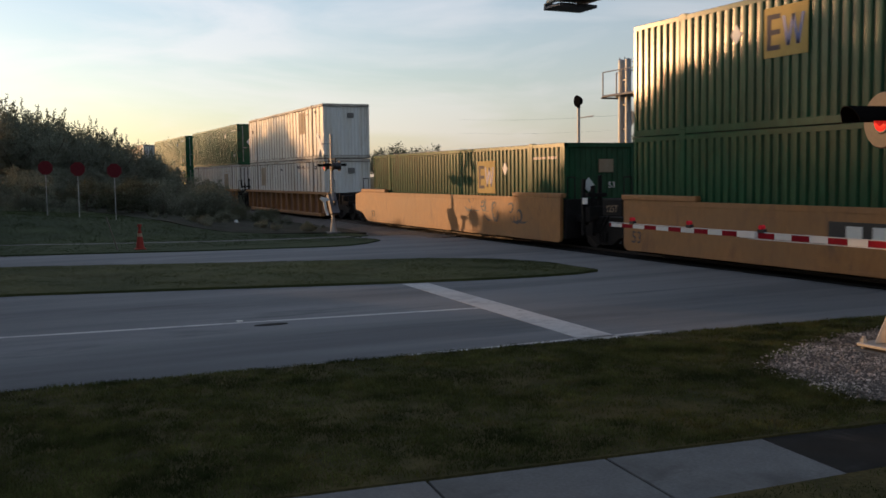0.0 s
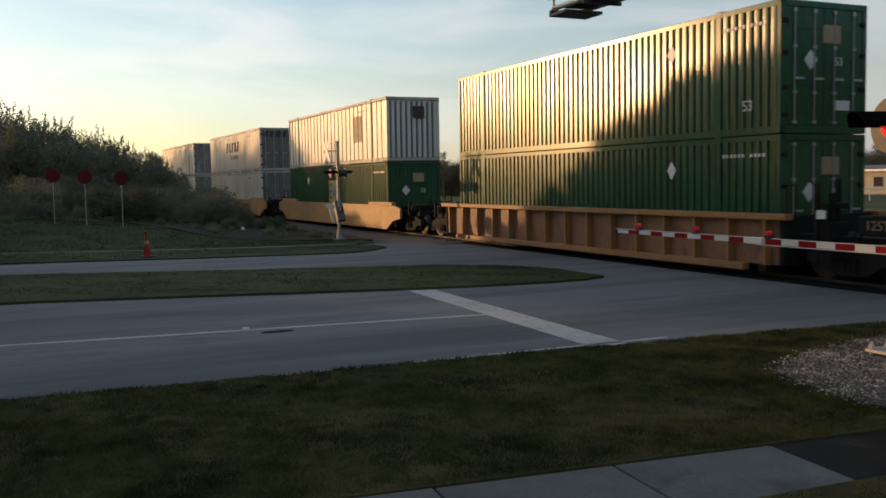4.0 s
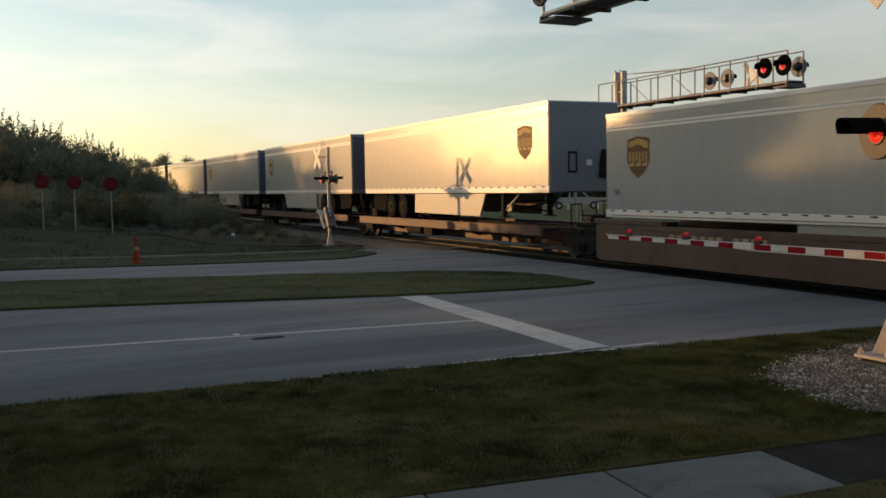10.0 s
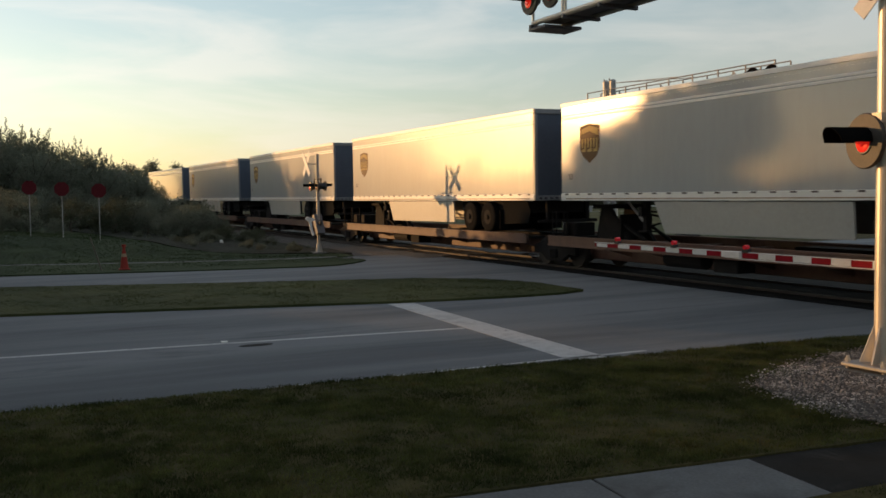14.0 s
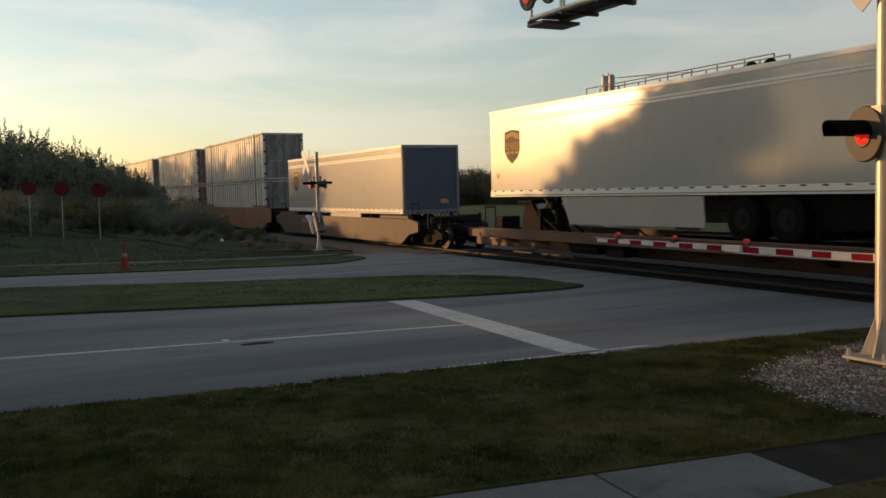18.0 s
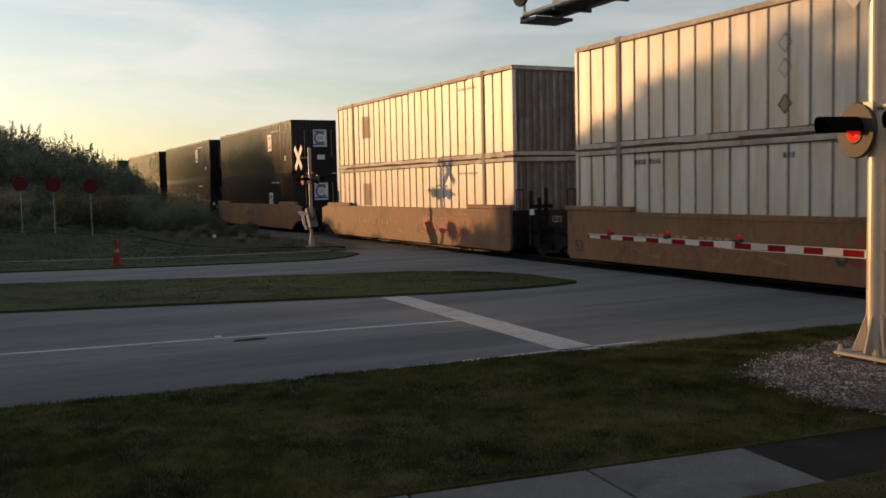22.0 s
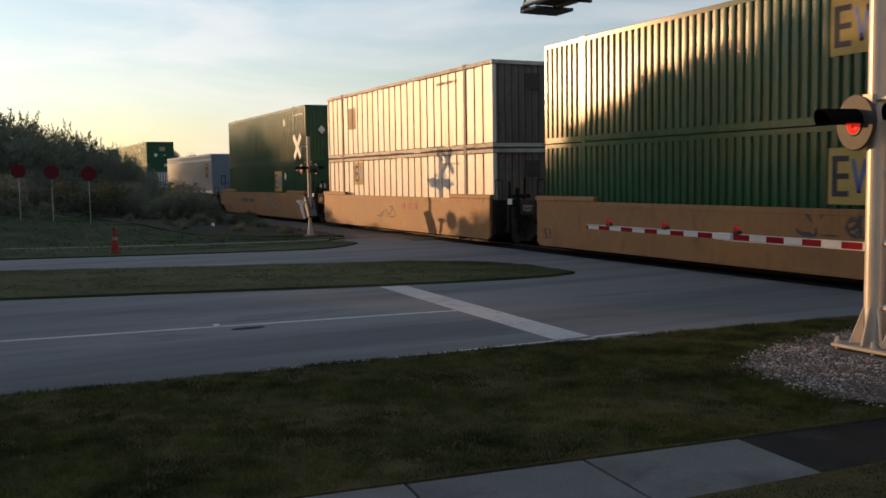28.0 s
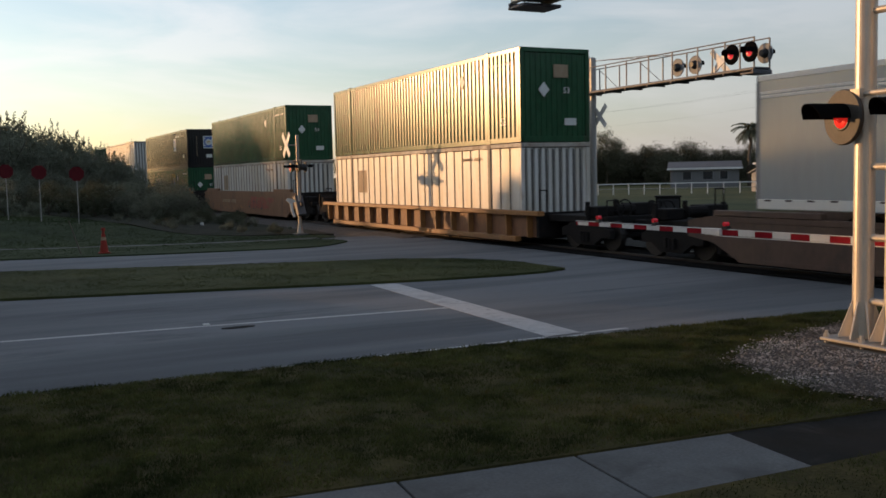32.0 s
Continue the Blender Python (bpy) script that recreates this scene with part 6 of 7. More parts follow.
        crossbuck(c, -0.40, 6.85, zb + 0.5, -1, False)
        crossbuck(c, -0.19, 0.16, 4.66, -1, False)
    return c


cantilever("pale metal cantilever signal mast on a gravel bed", pose(10.0, 8.0, 0.0), True)
far_c = cantilever("grey cantilever signal bridge beyond the railway", pose(23.2, 31.65, -0.1, 0, 0, 180), False)

gate = thing("crossing_gate", "lowered red and white striped crossing gate arm", "crossing gate")
ARM_Z = 1.338
edges = [6.46 + 0.335 * k for k in range(14)] + [11.27 + 0.335 * k for k in range(11)]
for k, y in enumerate(edges):
    end = edges[k + 1] if k + 1 < len(edges) else 14.68
    h = 0.056 - 0.003 * (y - 6)
    part("arm_stripe", Form().box(10.33, 10.36, y, end - 0.002, ARM_Z - h, ARM_Z + h, 0.004), WHITE if k % 2 or k == 13 else RED, gate)
part("arm_edge", Form().box(10.325, 10.365, 6.4, 14.68, ARM_Z + 0.044, ARM_Z + 0.052).box(10.325, 10.365, 6.4, 11.0, ARM_Z - 0.062, ARM_Z - 0.053), WHITE, gate)
part("arm_sleeve", Form().box(10.30, 10.39, 10.84, 11.18, ARM_Z - 0.05, ARM_Z + 0.055, 0.01), WHITE, gate)
for y in (13.97, 12.40, 10.74):
    l = part("arm_lamp_case", Form().box(10.31, 10.38, y - 0.06, y + 0.06, ARM_Z + 0.045, ARM_Z + 0.10), BLACK, gate)
    part("arm_lamp", Form().tube((10.30, y, ARM_Z + 0.13), (10.38, y, ARM_Z + 0.13), 0.036, 14), ARM_LENS, l, "small red lamp")
part("gate_housing", Form().box(10.25, 10.75, 5.7, 6.5, 0.9, 1.75, 0.04), GALV, gate)
part("gate_pedestal", Form().tube((10.5, 6.1, -0.1), (10.5, 6.1, 0.95), 0.10, 14), ALU, gate)


def flasher_mast(label, at, height, gate_box, bell, lit, r=0.20):
    """A thin mast with crossed boards, paired lamps both ways, a relay box."""
    m = thing("flasher_mast", label, "crossing signal", at=at)
    part("mast", Form().tube((0, 0, 0.05), (0, 0, height), 0.065, 14), GALV, m)
    part("mast_foot", Form().tube((0, 0, -0.15), (0, 0, 0.38), 0.17, 10, 0.085), GALV, m)
    part("foundation", Form().box(-0.27, 0.27, -0.27, 0.27, -0.3, 0.02, 0.02), CONCRETE, m)
    z = 2.66
    part("lamp_arm", Form().tube((0, -0.46, z + 0.28), (0, 0.46, z + 0.28), 0.03, 8), BLACK, m)
    for y in (-0.42, 0.42):
        part("arm_drop", Form().tube((0, y, z + 0.28), (0, y, z), 0.025, 8), BLACK, m)
        for face in (-1, 1):
            lamp_unit(m, face * 0.17, y, z, face, lit if (y > 0) == (face < 0) else LENS_OFF, r=r, hood=1.4 * r)
    if gate_box:
        part("gate_mechanism", Form().prism([(0.32, 1.46), (0.10, 1.56), (-0.38, 0.80), (-0.14, 0.72)], 0, -0.16, 0.16), OLD_STEEL, m, "dull blue-grey gate mechanism")
        part("counterweight_arm", Form().prism([(-0.66, 1.38), (-0.55, 1.45), (-0.28, 1.38), (-0.26, 1.30), (-0.40, 1.26), (-0.36, 1.0), (-0.28, 0.72), (-0.36, 0.70), (-0.46, 0.95), (-0.50, 1.24)], 1, -0.34, -0.28), WHITE, m, "white counterweight arm")
        
        part("arm_bracket", Form().box(-0.05, 0.05, -0.35, 0.35, 1.12, 1.28, 0.02), BLACK, m)
        crossbuck(m, -0.45, 0.0, 3.55, -1, False)
        part("board_bracket", Form().tube((-0.45, 0, 3.55), (0, 0, 3.55), 0.02, 8), GALV, m)
    if bell:
        part("bell", Form().tube((0, 0, height), (0, 0, height + 0.10), 0.08, 12).tube((-0.10, 0, height + 0.30), (0.12, 0, height + 0.30), 0.26, 18, 0.16), HOOD, m, "round black warning bell")
        part("bracket_arm", Form().tube((0, 0, height - 0.45), (0, -1.15, height - 0.42), 0.025, 8), GALV, m)
    return m


flasher_mast("slim flasher mast with white crossbuck beside the track", pose(11.88, 35.93, 0.07), 3.95, True, False, LENS_FAR)
flasher_mast("tall flasher mast with a bell beyond the railway", pose(23.2, 35.3, -0.1), 5.3, False, True, LENS_FAR, 0.31)

# ---- signs, cone, oddments ----
for az, dist, size in ((2.04, 47.0, 0.34), (3.73, 46.0, 0.34), (5.70, 45.0, 0.34)):
    x, y = dist * math.sin(radians(az)), dist * math.cos(radians(az))
    g = berm(x, y)
    s = thing("red_marker_sign", "red octagonal marker sign on a thin metal post", "sign", "row of red signs", pose(x, y, g, 0, 0, RNG.uniform(-6, 6)))
    part("post", Form().box(-0.018, 0.018, 0.0, 0.03, -0.2, 2.45), GALV, s)
    part("sign_plate", Form().prism([(size * math.cos(radians(22.5 + 45 * i)), 2.22 + size * math.sin(radians(22.5 + 45 * i))) for i in range(8)], 1, -0.012, -0.004), SIGN_RED, s)

cone = thing("traffic_cone", "slim orange traffic cone on the far verge", "traffic cone", at=pose(3.86, 31.6, 0.04))
f = Form()
f.tube((0, 0, 0.04), (0, 0, 0.62), 0.135, 18, 0.055).tube((0, 0, 0.62), (0, 0, 0.74), 0.04, 12).tube((0, 0, 0.74), (0, 0, 0.82), 0.065, 12)
part("cone_body", f, ORANGE_CONE, cone)
part("cone_base", Form().box(-0.17, 0.17, -0.17, 0.17, 0.0, 0.045, 0.015), ORANGE_CONE, cone)
part("cone_collar", Form().tube((0, 0, 0.42), (0, 0, 0.53), 0.084, 18, 0.070), L_FADED, cone, "dirty worn collar")
st = thing("leaning_stake", "thin leaning wooden stake in the grass", "stake", at=pose(3.2, 31.9, 0.0, 0, -16, 0))
part("stake", Form().tube((0, 0, -0.1), (0, 0, 1.15), 0.022, 8, 0.018), WOODPOLE, st)
f = Form().tube((0, 0, -0.05), (0, 0, 0.10), 0.11, 9, 0.09).tube((0, 0, 0.10), (0.02, 0, 0.15), 0.09, 9, 0.04)
rock = whole("pale_rock", f, L_WHITE, "small pale rock in the grass", "rock")
rock.matrix_basis = pose(9.9, 44.6, berm(9.9, 44.6))

# gravel bed round the near mast
OUT = ((7.95, 8.15), (8.5, 8.55), (9.5, 8.95), (10.4, 9.15), (11.5, 9.3), (14.5, 9.3), (14.5, 5.2), (7.9, 5.98), (7.55, 6.55), (7.7, 7.3))
whole("gravel_bed", Form().prism(OUT, 2, -0.1, 0.062), GRAVEL, "bed of pale gravel round the signal mast", "gravel", kind="structure")


def inside(x, y, poly):
    hit = False
    for (a, b), (c, d) in zip(poly, poly[1:] + poly[:1]):
        if (b > y) != (d > y) and x < a + (c - a) * (y - b) / (d - b):
            hit = not hit
    return hit


f = Form()
made = 0
while made < 20000:
    x, y = RNG.uniform(7.2, 12.2), RNG.uniform(5.4, 9.4)
    if not inside(x + RNG.gauss(0, 0.12), y + RNG.gauss(0, 0.09), OUT):
        continue
    if abs(x - 10) < 0.45 and -0.92 < y - 8 < 0.45:
        continue
    s = 0.006 + 0.013 * RNG.random() ** 2
    a = RNG.uniform(0, 6.28)
    z = 0.055 + RNG.uniform(0, 0.018)
    ca, sa = math.cos(a), math.sin(a)
    p = [(-1, -0.7, 0), (1, -0.6, 0), (0.9, 0.8, 0), (-0.8, 0.7, 0), (-0.4, -0.3, 0.9), (0.5, 0.3, 0.75)]
    f.add([(x + s * (u * ca - v * sa), y + s * (u * sa + v * ca), z + s * w) for u, v, w in p], [(0, 1, 4), (1, 5, 4), (1, 2, 5), (2, 3, 5), (3, 4, 5), (3, 0, 4)])
    made += 1
whole("gravel_stones", f, STONE, "loose pale gravel stones", "gravel", kind="stuff")


# ---- grass ----
def blades(name, label, count, where, tall, material, ground_z):
    """Single blades of grass as thin triangles, with tufts and thin places."""
    rng = np.random.default_rng(11)
    v, fc = [], []
    n = 0
    while n < count:
        p = where(rng)
        if p is None:
            continue
        x, y = p
        dens = min(1.0, max(0.0, 0.5 + 0.45 * noise.noise(Vector((x * 0.9, y * 0.9, 3.0))) + 0.45 * noise.noise(Vector((x * 4.0, y * 4.0, 8.0)))))
        if rng.random() > 0.15 + 0.85 * dens:
            continue
        h = tall * rng.uniform(0.4, 1.25) * (0.55 + 0.9 * dens)
        a = rng.uniform(0, 6.283)
        w = tall * 0.09 + 0.002
        lx, ly = rng.normal(0, 0.45) * h, rng.normal(0, 0.45) * h
        z = ground_z(x, y) - 0.01
        k = len(v)
        v += [(x - w * math.cos(a), y - w * math.sin(a), z), (x + w * math.cos(a), y + w * math.sin(a), z), (x + lx, y + ly, z + h)]
        fc.append((k, k + 1, k + 2))
        n += 1
    me = bpy.data.meshes.new(name)
    me.from_pydata(v, [], fc)
    me.materials.append(material)
    return tagged(new(name, me), label, "grass", kind="stuff")


def on_verge(rng):
    x = rng.uniform(-1.0, 14.0)
    lo_, hi_ = 6.31 - 0.105 * (x - 2.7), curve_line(NEAR_EDGE, x) + 0.06
    y = rng.uniform(lo_, hi_)
    if inside(x, y, OUT):
        fray = inside(x + rng.normal(0, 0.28), y + rng.normal(0, 0.22), OUT) and inside(x + rng.normal(0, 0.28), y + rng.normal(0, 0.22), OUT)
        if fray and rng.random() > 0.006:
            return None
    return x, y


blades("grass_blades", "short uneven grass blades on the verge", 190000, on_verge, 0.044, BLADE, lambda x, y: 0.05)
blades("grass_blades", "short grass blades beside the footpath", 9000, lambda rng: (rng.uniform(3.2, 9), rng.uniform(3.9, 4.92)), 0.035, BLADE, lambda x, y: 0.05)


def on_median(rng):
    x = rng.uniform(-1.5, 12.55)
    e = median_end(x)
    return x, rng.uniform(lo(x) + (1 - e) * 0.55, hi(x) - (1 - e) * 3.1)


blades("grass_blades", "short grass blades on the median", 60000, on_median, 0.034, TURF_BLADE, lambda x, y: 0.05)
def on_bank(rng):
    x, y = rng.uniform(-2, 12.3), rng.uniform(31, 52)
    k = y - curve_line(WALK_NEAR, x)
    return None if -0.1 < k < WALK_WIDE or x > verge_tip(y) - 0.1 or (x > 3.2 and y > curve_line(WEEDS_EDGE, x) + rng.normal(0, 0.5)) else (x, y)


blades("grass_blades", "grass blades on the far bank", 45000, on_bank, 0.06, BANK_BLADE, berm)


# ---- trees and bushes ----
def crown_form(rng, clumps, leaves, rx, ry, rz, zc, size, shell=0.55, plumes=0):
    """Leaves in clumps through an uneven ellipsoid."""
    f = Form()
    v, fc = [], []
    for c in range(clumps):
        while True:
            d = rng.normal(0, 1, 3)
            d /= np.linalg.norm(d)
            if d[2] > -0.75:
                break
        lump = 0.78 + 0.34 * noise.noise(Vector((d[0] * 2.1 + 5, d[1] * 2.1, d[2] * 2.1)))
        q = (shell + (1 - shell) * rng.random()) * lump if rng.random() < 0.75 else rng.random() * 0.7
        cx, cy, cz = d[0] * rx * q, d[1] * ry * q, zc + d[2] * rz * q
        r = rng.uniform(0.10, 0.22) * min(rx, rz)
        pts = rng.normal(0, 1, (leaves, 3)) * r * 0.62
        for p in pts:
            s = size * rng.uniform(0.6, 1.3)
            u = rng.normal(0, 1, 3)
            u /= np.linalg.norm(u)
            w = np.cross(u, rng.normal(0, 1, 3))
            w /= np.linalg.norm(w) + 1e-9
            o = np.array((cx, cy, cz)) + p
            k = len(v)
            v += [tuple(o - u * s), tuple(o + w * s * 0.45), tuple(o + u * s), tuple(o - w * s * 0.45)]
            fc.append((k, k + 1, k + 2, k + 3))
    for c in range(plumes):       # feathery shoots that stand above the crown
        a, e = rng.uniform(0, 6.283), rng.uniform(0.25, 1.4)
        lump = 0.80 + 0.30 * noise.noise(Vector((math.cos(a) * math.cos(e) * 2.1 + 5, math.sin(a) * math.cos(e) * 2.1, math.sin(e) * 2.1)))
        o = np.array((math.cos(a) * math.cos(e) * rx, math.sin(a) * math.cos(e) * ry, math.sin(e) * rz)) * lump + np.array((0, 0, zc))
        d = np.array((0.45 * math.cos(a) * math.cos(e) + rng.normal(0, 0.22), 0.45 * math.sin(a) * math.cos(e) + rng.normal(0, 0.22), 1.0))
        d /= np.linalg.norm(d)
        long = rng.uniform(0.06, 0.15) * rz
        for k in range(22):
            q = k / 21
            p = o + d * long * (2 * q - 0.5)
            w = rng.normal(0, 1, 3) * 0.9 + d * 0.9
            w /= np.linalg.norm(w)
            side_ = np.cross(w, rng.normal(0, 1, 3))
            side_ /= np.linalg.norm(side_) + 1e-9
            ln = size * (2.6 - 1.5 * q)
            i = len(v)
            v += [tuple(p), tuple(p + w * ln * 0.5 + side_ * size * 0.42), tuple(p + w * ln), tuple(p + w * ln * 0.5 - side_ * size * 0.42)]
            fc.append((i, i + 1, i + 2, i + 3))
    f.v, f.f = v, fc
    return f


def limb(f, a, b, r, r2, rng, n=5):
    """A slightly crooked, tapering branch."""
    p, q = Vector(a), Vector(b)
    last, lr = p, r
    for i in range(1, n + 1):
        k = i / n
        at = p.lerp(q, k) + Vector((rng.normal(0, 0.05), rng.normal(0, 0.05), 0)) * (q - p).length * 0.4 * (1 if i < n else 0)
        nr = r + (r2 - r) * k
        f.tube(last, at, lr, 7, nr, caps=False)
        last, lr = at, nr


def make_tree(name, label, seed, h, spread, leaf, clumps=110, leaves=26, size=0.17, low=0.25, group="", category="tree", plumes=0):
    """A trunk, limbs and an open crown, h metres tall."""
    rng = np.random.default_rng(seed)
    t = thing(name, label, category, group)
    f = Form()
    limb(f, (0, 0, -0.2), (0.1, 0, h * 0.72), 0.028 * h, 0.008 * h, rng, 6)
    part("trunk", f, BARK, t)
    for i in range(7):
        a = 6.283 * i / 7 + rng.uniform(-0.4, 0.4)
        z = h * rng.uniform(0.18, 0.5)
        f = Form()
        limb(f, (0.02, 0, z), (math.cos(a) * spread * 0.75, math.sin(a) * spread * 0.75, z + h * rng.uniform(0.12, 0.36)), 0.011 * h, 0.003 * h, rng)
        part("limb", f, BARK, t)
    rz = h * (1 - low) / 2
    part("crown", crown_form(rng, clumps, leaves, spread, spread, rz * 1.05, h * low + rz, size, plumes=plumes), leaf, t)
    return t


def grow(model, x, y, h0, h, turn, z=0.0, label=""):
    """A copy of a tree, scaled to another height."""
    ob = copy_thing(model, Matrix.Identity(4))
    k = h / h0
    ob.matrix_basis = pose(x, y, z, 0, 0, turn)
    ob.scale = (k, k, k)
    return tagged(ob, label) if label else ob


TREE_GROUP = "trees along the bank"
oak_a = make_tree("tree", "dense dark broad-leaved tree on the bank", 3, 8.0, 3.1, LEAF, 230, 42, 0.12, 0.04, TREE_GROUP, plumes=16)
oak_b = make_tree("tree", "dark feathery tree with an uneven top", 5, 8.0, 2.6, LEAF, 230, 40, 0.11, 0.03, TREE_GROUP, plumes=20)
tall_c = make_tree("tree", "tall dark tree with a broken crown", 8, 12.0, 4.0, LEAF, 240, 34, 0.2, 0.08, TREE_GROUP)
bush_a = make_tree("bush", "dark rounded bush of small leaves", 12, 2.4, 1.9, LEAF, 110, 46, 0.055, -0.1, "bushes on the bank", "bush")
bush_b = make_tree("bush", "dry olive bush of small leaves", 14, 2.0, 1.8, LEAF_DRY, 100, 46, 0.05, -0.1, "bushes on the bank", "bush")
oak_d = make_tree("tree", "distant dark tree behind the houses", 17, 8.0, 3.4, LEAF_FAR, 230, 60, 0.095, -0.04, "trees behind the houses")
oak_d.matrix_basis = pose(130, 110, 0)
oak_a.matrix_basis, oak_b.matrix_basis, tall_c.matrix_basis = pose(-0.8, 79, 0.9), pose(-3.6, 82, 0.5), pose(-10.5, 1, 0)
bush_a.matrix_basis, bush_b.matrix_basis = pose(1.0, 57, 0.7), pose(4.0, 55.5, 0.5)
for x, y, h, m, tw in ((0.4, 79, 7.8, oak_b, 70), (1.9, 78, 7.8, oak_b, 40), (3.6, 78, 7.3, oak_a, 100), (5.8, 79, 6.6, oak_b, 200), (7.6, 78.5, 5.9, oak_a, 300), (9.4, 80, 5.3, oak_b, 20), (10.6, 76, 4.2, oak_a, 70), (11.4, 72, 3.2, oak_b, 130), (0.6, 74, 6.8, oak_a, 250), (3.0, 72, 5.9, oak_b, 310), (5.2, 71, 5.2, oak_a, 160), (7.4, 70, 4.6, oak_b, 10), (9.2, 68, 3.8, oak_a, 220), (-2.4, 73, 7.5, oak_b, 90), (12.0, 84, 4.0, oak_b, 33)):
    grow(m, x, y, 8.0, h, tw, 0.35)
for i in range(34):
    x = -1.5 + 13.2 * RNG.random()
    y = RNG.uniform(50.5, 66)
    m, h0 = (bush_a, 2.4) if RNG.random() < 0.6 else (bush_b, 2.0)
    h = RNG.uniform(0.8, 1.75) * (1.1 if x < 8 else 0.85)
    grow(m, x, y, h0, h, RNG.uniform(0, 360), berm(x, y) - 0.1)
for i in range(40):
    x = RNG.uniform(6.0, 12.3)
    y = RNG.uniform(51, 72)
    m, h0 = (bush_a, 2.4) if RNG.random() < 0.65 else (bush_b, 2.0)
    grow(m, x, y, h0, RNG.uniform(1.3, 2.3) * (1.1 if x < 11 else 0.75), RNG.uniform(0, 360), berm(x, y) - 0.15)
for i in range(46):
    x = RNG.uniform(8.5, 12.9)
    y = RNG.uniform(45, 62)
    m, h0 = (bush_a, 2.4) if RNG.random() < 0.4 else (bush_b, 2.0)
    grow(m, x, y, h0, RNG.uniform(0.45, 0.95), RNG.uniform(0, 360), berm(x, y) - 0.1)
for i in range(40):
    x = RNG.uniform(6.5, 12.8)
    y = curve_line(WEEDS_EDGE, x) + RNG.uniform(0.6, 9.0)
    grow(bush_a if i % 3 else bush_b, x, y, 2.4, RNG.uniform(0.18, 0.42), RNG.uniform(0, 360), berm(x, y) + 0.02)
for i in range(22):
    grow(bush_a, -3 + 0.62 * i, RNG.uniform(67, 71), 2.4, RNG.uniform(2.0, 3.0), RNG.uniform(0, 360), 0.4)
for az, d, h in ((0.2, 104, 8.9), (1.4, 106, 8.8), (2.4, 104, 8.1), (3.6, 103, 7.9), (4.8, 104, 7.4), (-1.2, 100, 9.4), (-2.6, 98, 9.4)):
    grow(oak_a if h > 8.5 else oak_b, d * math.sin(radians(az)), d * math.cos(radians(az)), 8.0, h, RNG.uniform(0, 360))
# the row that goes on beside the bank and keeps the low sun off the road
for y, h in ((44.2, 12.2), (28.0, 12.0), (23, 12.5), (18, 12), (12, 11.5), (6, 12)):
    grow(tall_c, -10 + RNG.uniform(-0.6, 0.6), y, 12.0, h, RNG.uniform(0, 360))
row_tree = make_tree("tree", "slender dark tree in the row beside the road", 23, 9.0, 1.6, LEAF, 200, 44, 0.15, 0.02, TREE_GROUP)
thin_tree = make_tree("tree", "slender tree with a thin open crown", 29, 9.0, 1.7, LEAF, 60, 34, 0.14, 0.05, TREE_GROUP)
row_top = max(v.co.z for ob in row_tree.children for v in ob.data.vertices)
ROW = ((65.4, 5.2), (64.0, 5.9), (62.7, 6.5), (61.5, 6.95), (60.3, 7.35), (59.3, 7.8), (58.3, 8.6), (57.4, 9.1), (56.3, 9.45), (55.1, 9.8), (53.9, 9.95), (52.7, 10.1), (51.3, 10.5), (48.3, 10.6), (47.2, 11.4))
row_tree.matrix_basis, thin_tree.matrix_basis = pose(-10, 46.2, 0), pose(-10, 49.9, 0)
row_tree.scale = thin_tree.scale = (1.2, 1.2, 1.2)
for y, h in [(y - 0.9, h - 0.12) for y, h in ROW]:
    for x, dy, dh in ((-10, 0.0, 0.0), (-12.3, 3.3, 0.15)):
        if dy == 0.0 or y > 51:
            grow(row_tree, x + RNG.uniform(-0.3, 0.3), y + dy, row_top, h + dh, RNG.uniform(0, 360))
# unseen trees, added so that the wagon ends mirror something darker than sky
for i in range(13):
    grow(tall_c, 25 + 5.5 * i, -17 + 3 * math.sin(2.3 * i), 12.0, 14.0 + 1.5 * math.sin(1.7 * i), RNG.uniform(0, 360), label="unseen tree added to darken what the wagon ends mirror")
for i in range(20):
    y = 67 + i * 1.9
    grow(bush_a, -10 + RNG.uniform(-1, 1), y, 2.4, RNG.uniform(3.6, 4.9), RNG.uniform(0, 360))
for i in range(26):
    y = 6 + i * 2.25
    grow(bush_b, -10.5 + RNG.uniform(-0.8, 0.8), y, 2.0, RNG.uniform(3.2, 4.0), RNG.uniform(0, 360))

# far woods behind the train
for az, d, el in ((7.6, 230, 2.1), (8.6, 240, 2.3), (10.2, 235, 2.1), (11.6, 245, 1.6), (13.0, 250, 1.5), (15, 260, 1.6), (17, 260, 1.5), (19, 250, 1.5), (21, 240, 1.6)):
    x, y = d * math.sin(radians(az)), d * math.cos(radians(az))
    grow(tall_c, x, y, 12.0, 2.33 + d * math.tan(radians(el)), RNG.uniform(0, 360), label="distant dark tree above the railway")
for i in range(60):
    az = 22 + 30 * i / 59 + RNG.uniform(-0.3, 0.3)
    d = RNG.uniform(150, 185)
    el = 1.28 + 0.24 * math.sin(i * 1.7) + 0.14 * math.sin(i * 0.55) + RNG.uniform(-0.25, 0.25)
    x, y = d * math.sin(radians(az)), d * math.cos(radians(az))
    ob = grow(oak_d, x, y, 8.0, 3.9 + d * math.tan(radians(el)), RNG.uniform(0, 360), -1.5)
    ob.scale = (ob.scale[0] * 1.5, ob.scale[1] * 1.5, ob.scale[2])


grow(oak_d, 150 * math.sin(radians(37.0)), 150 * math.cos(radians(37.0)), 8.0, 9.4, 40, -0.3, "taller round tree above the far tree line")


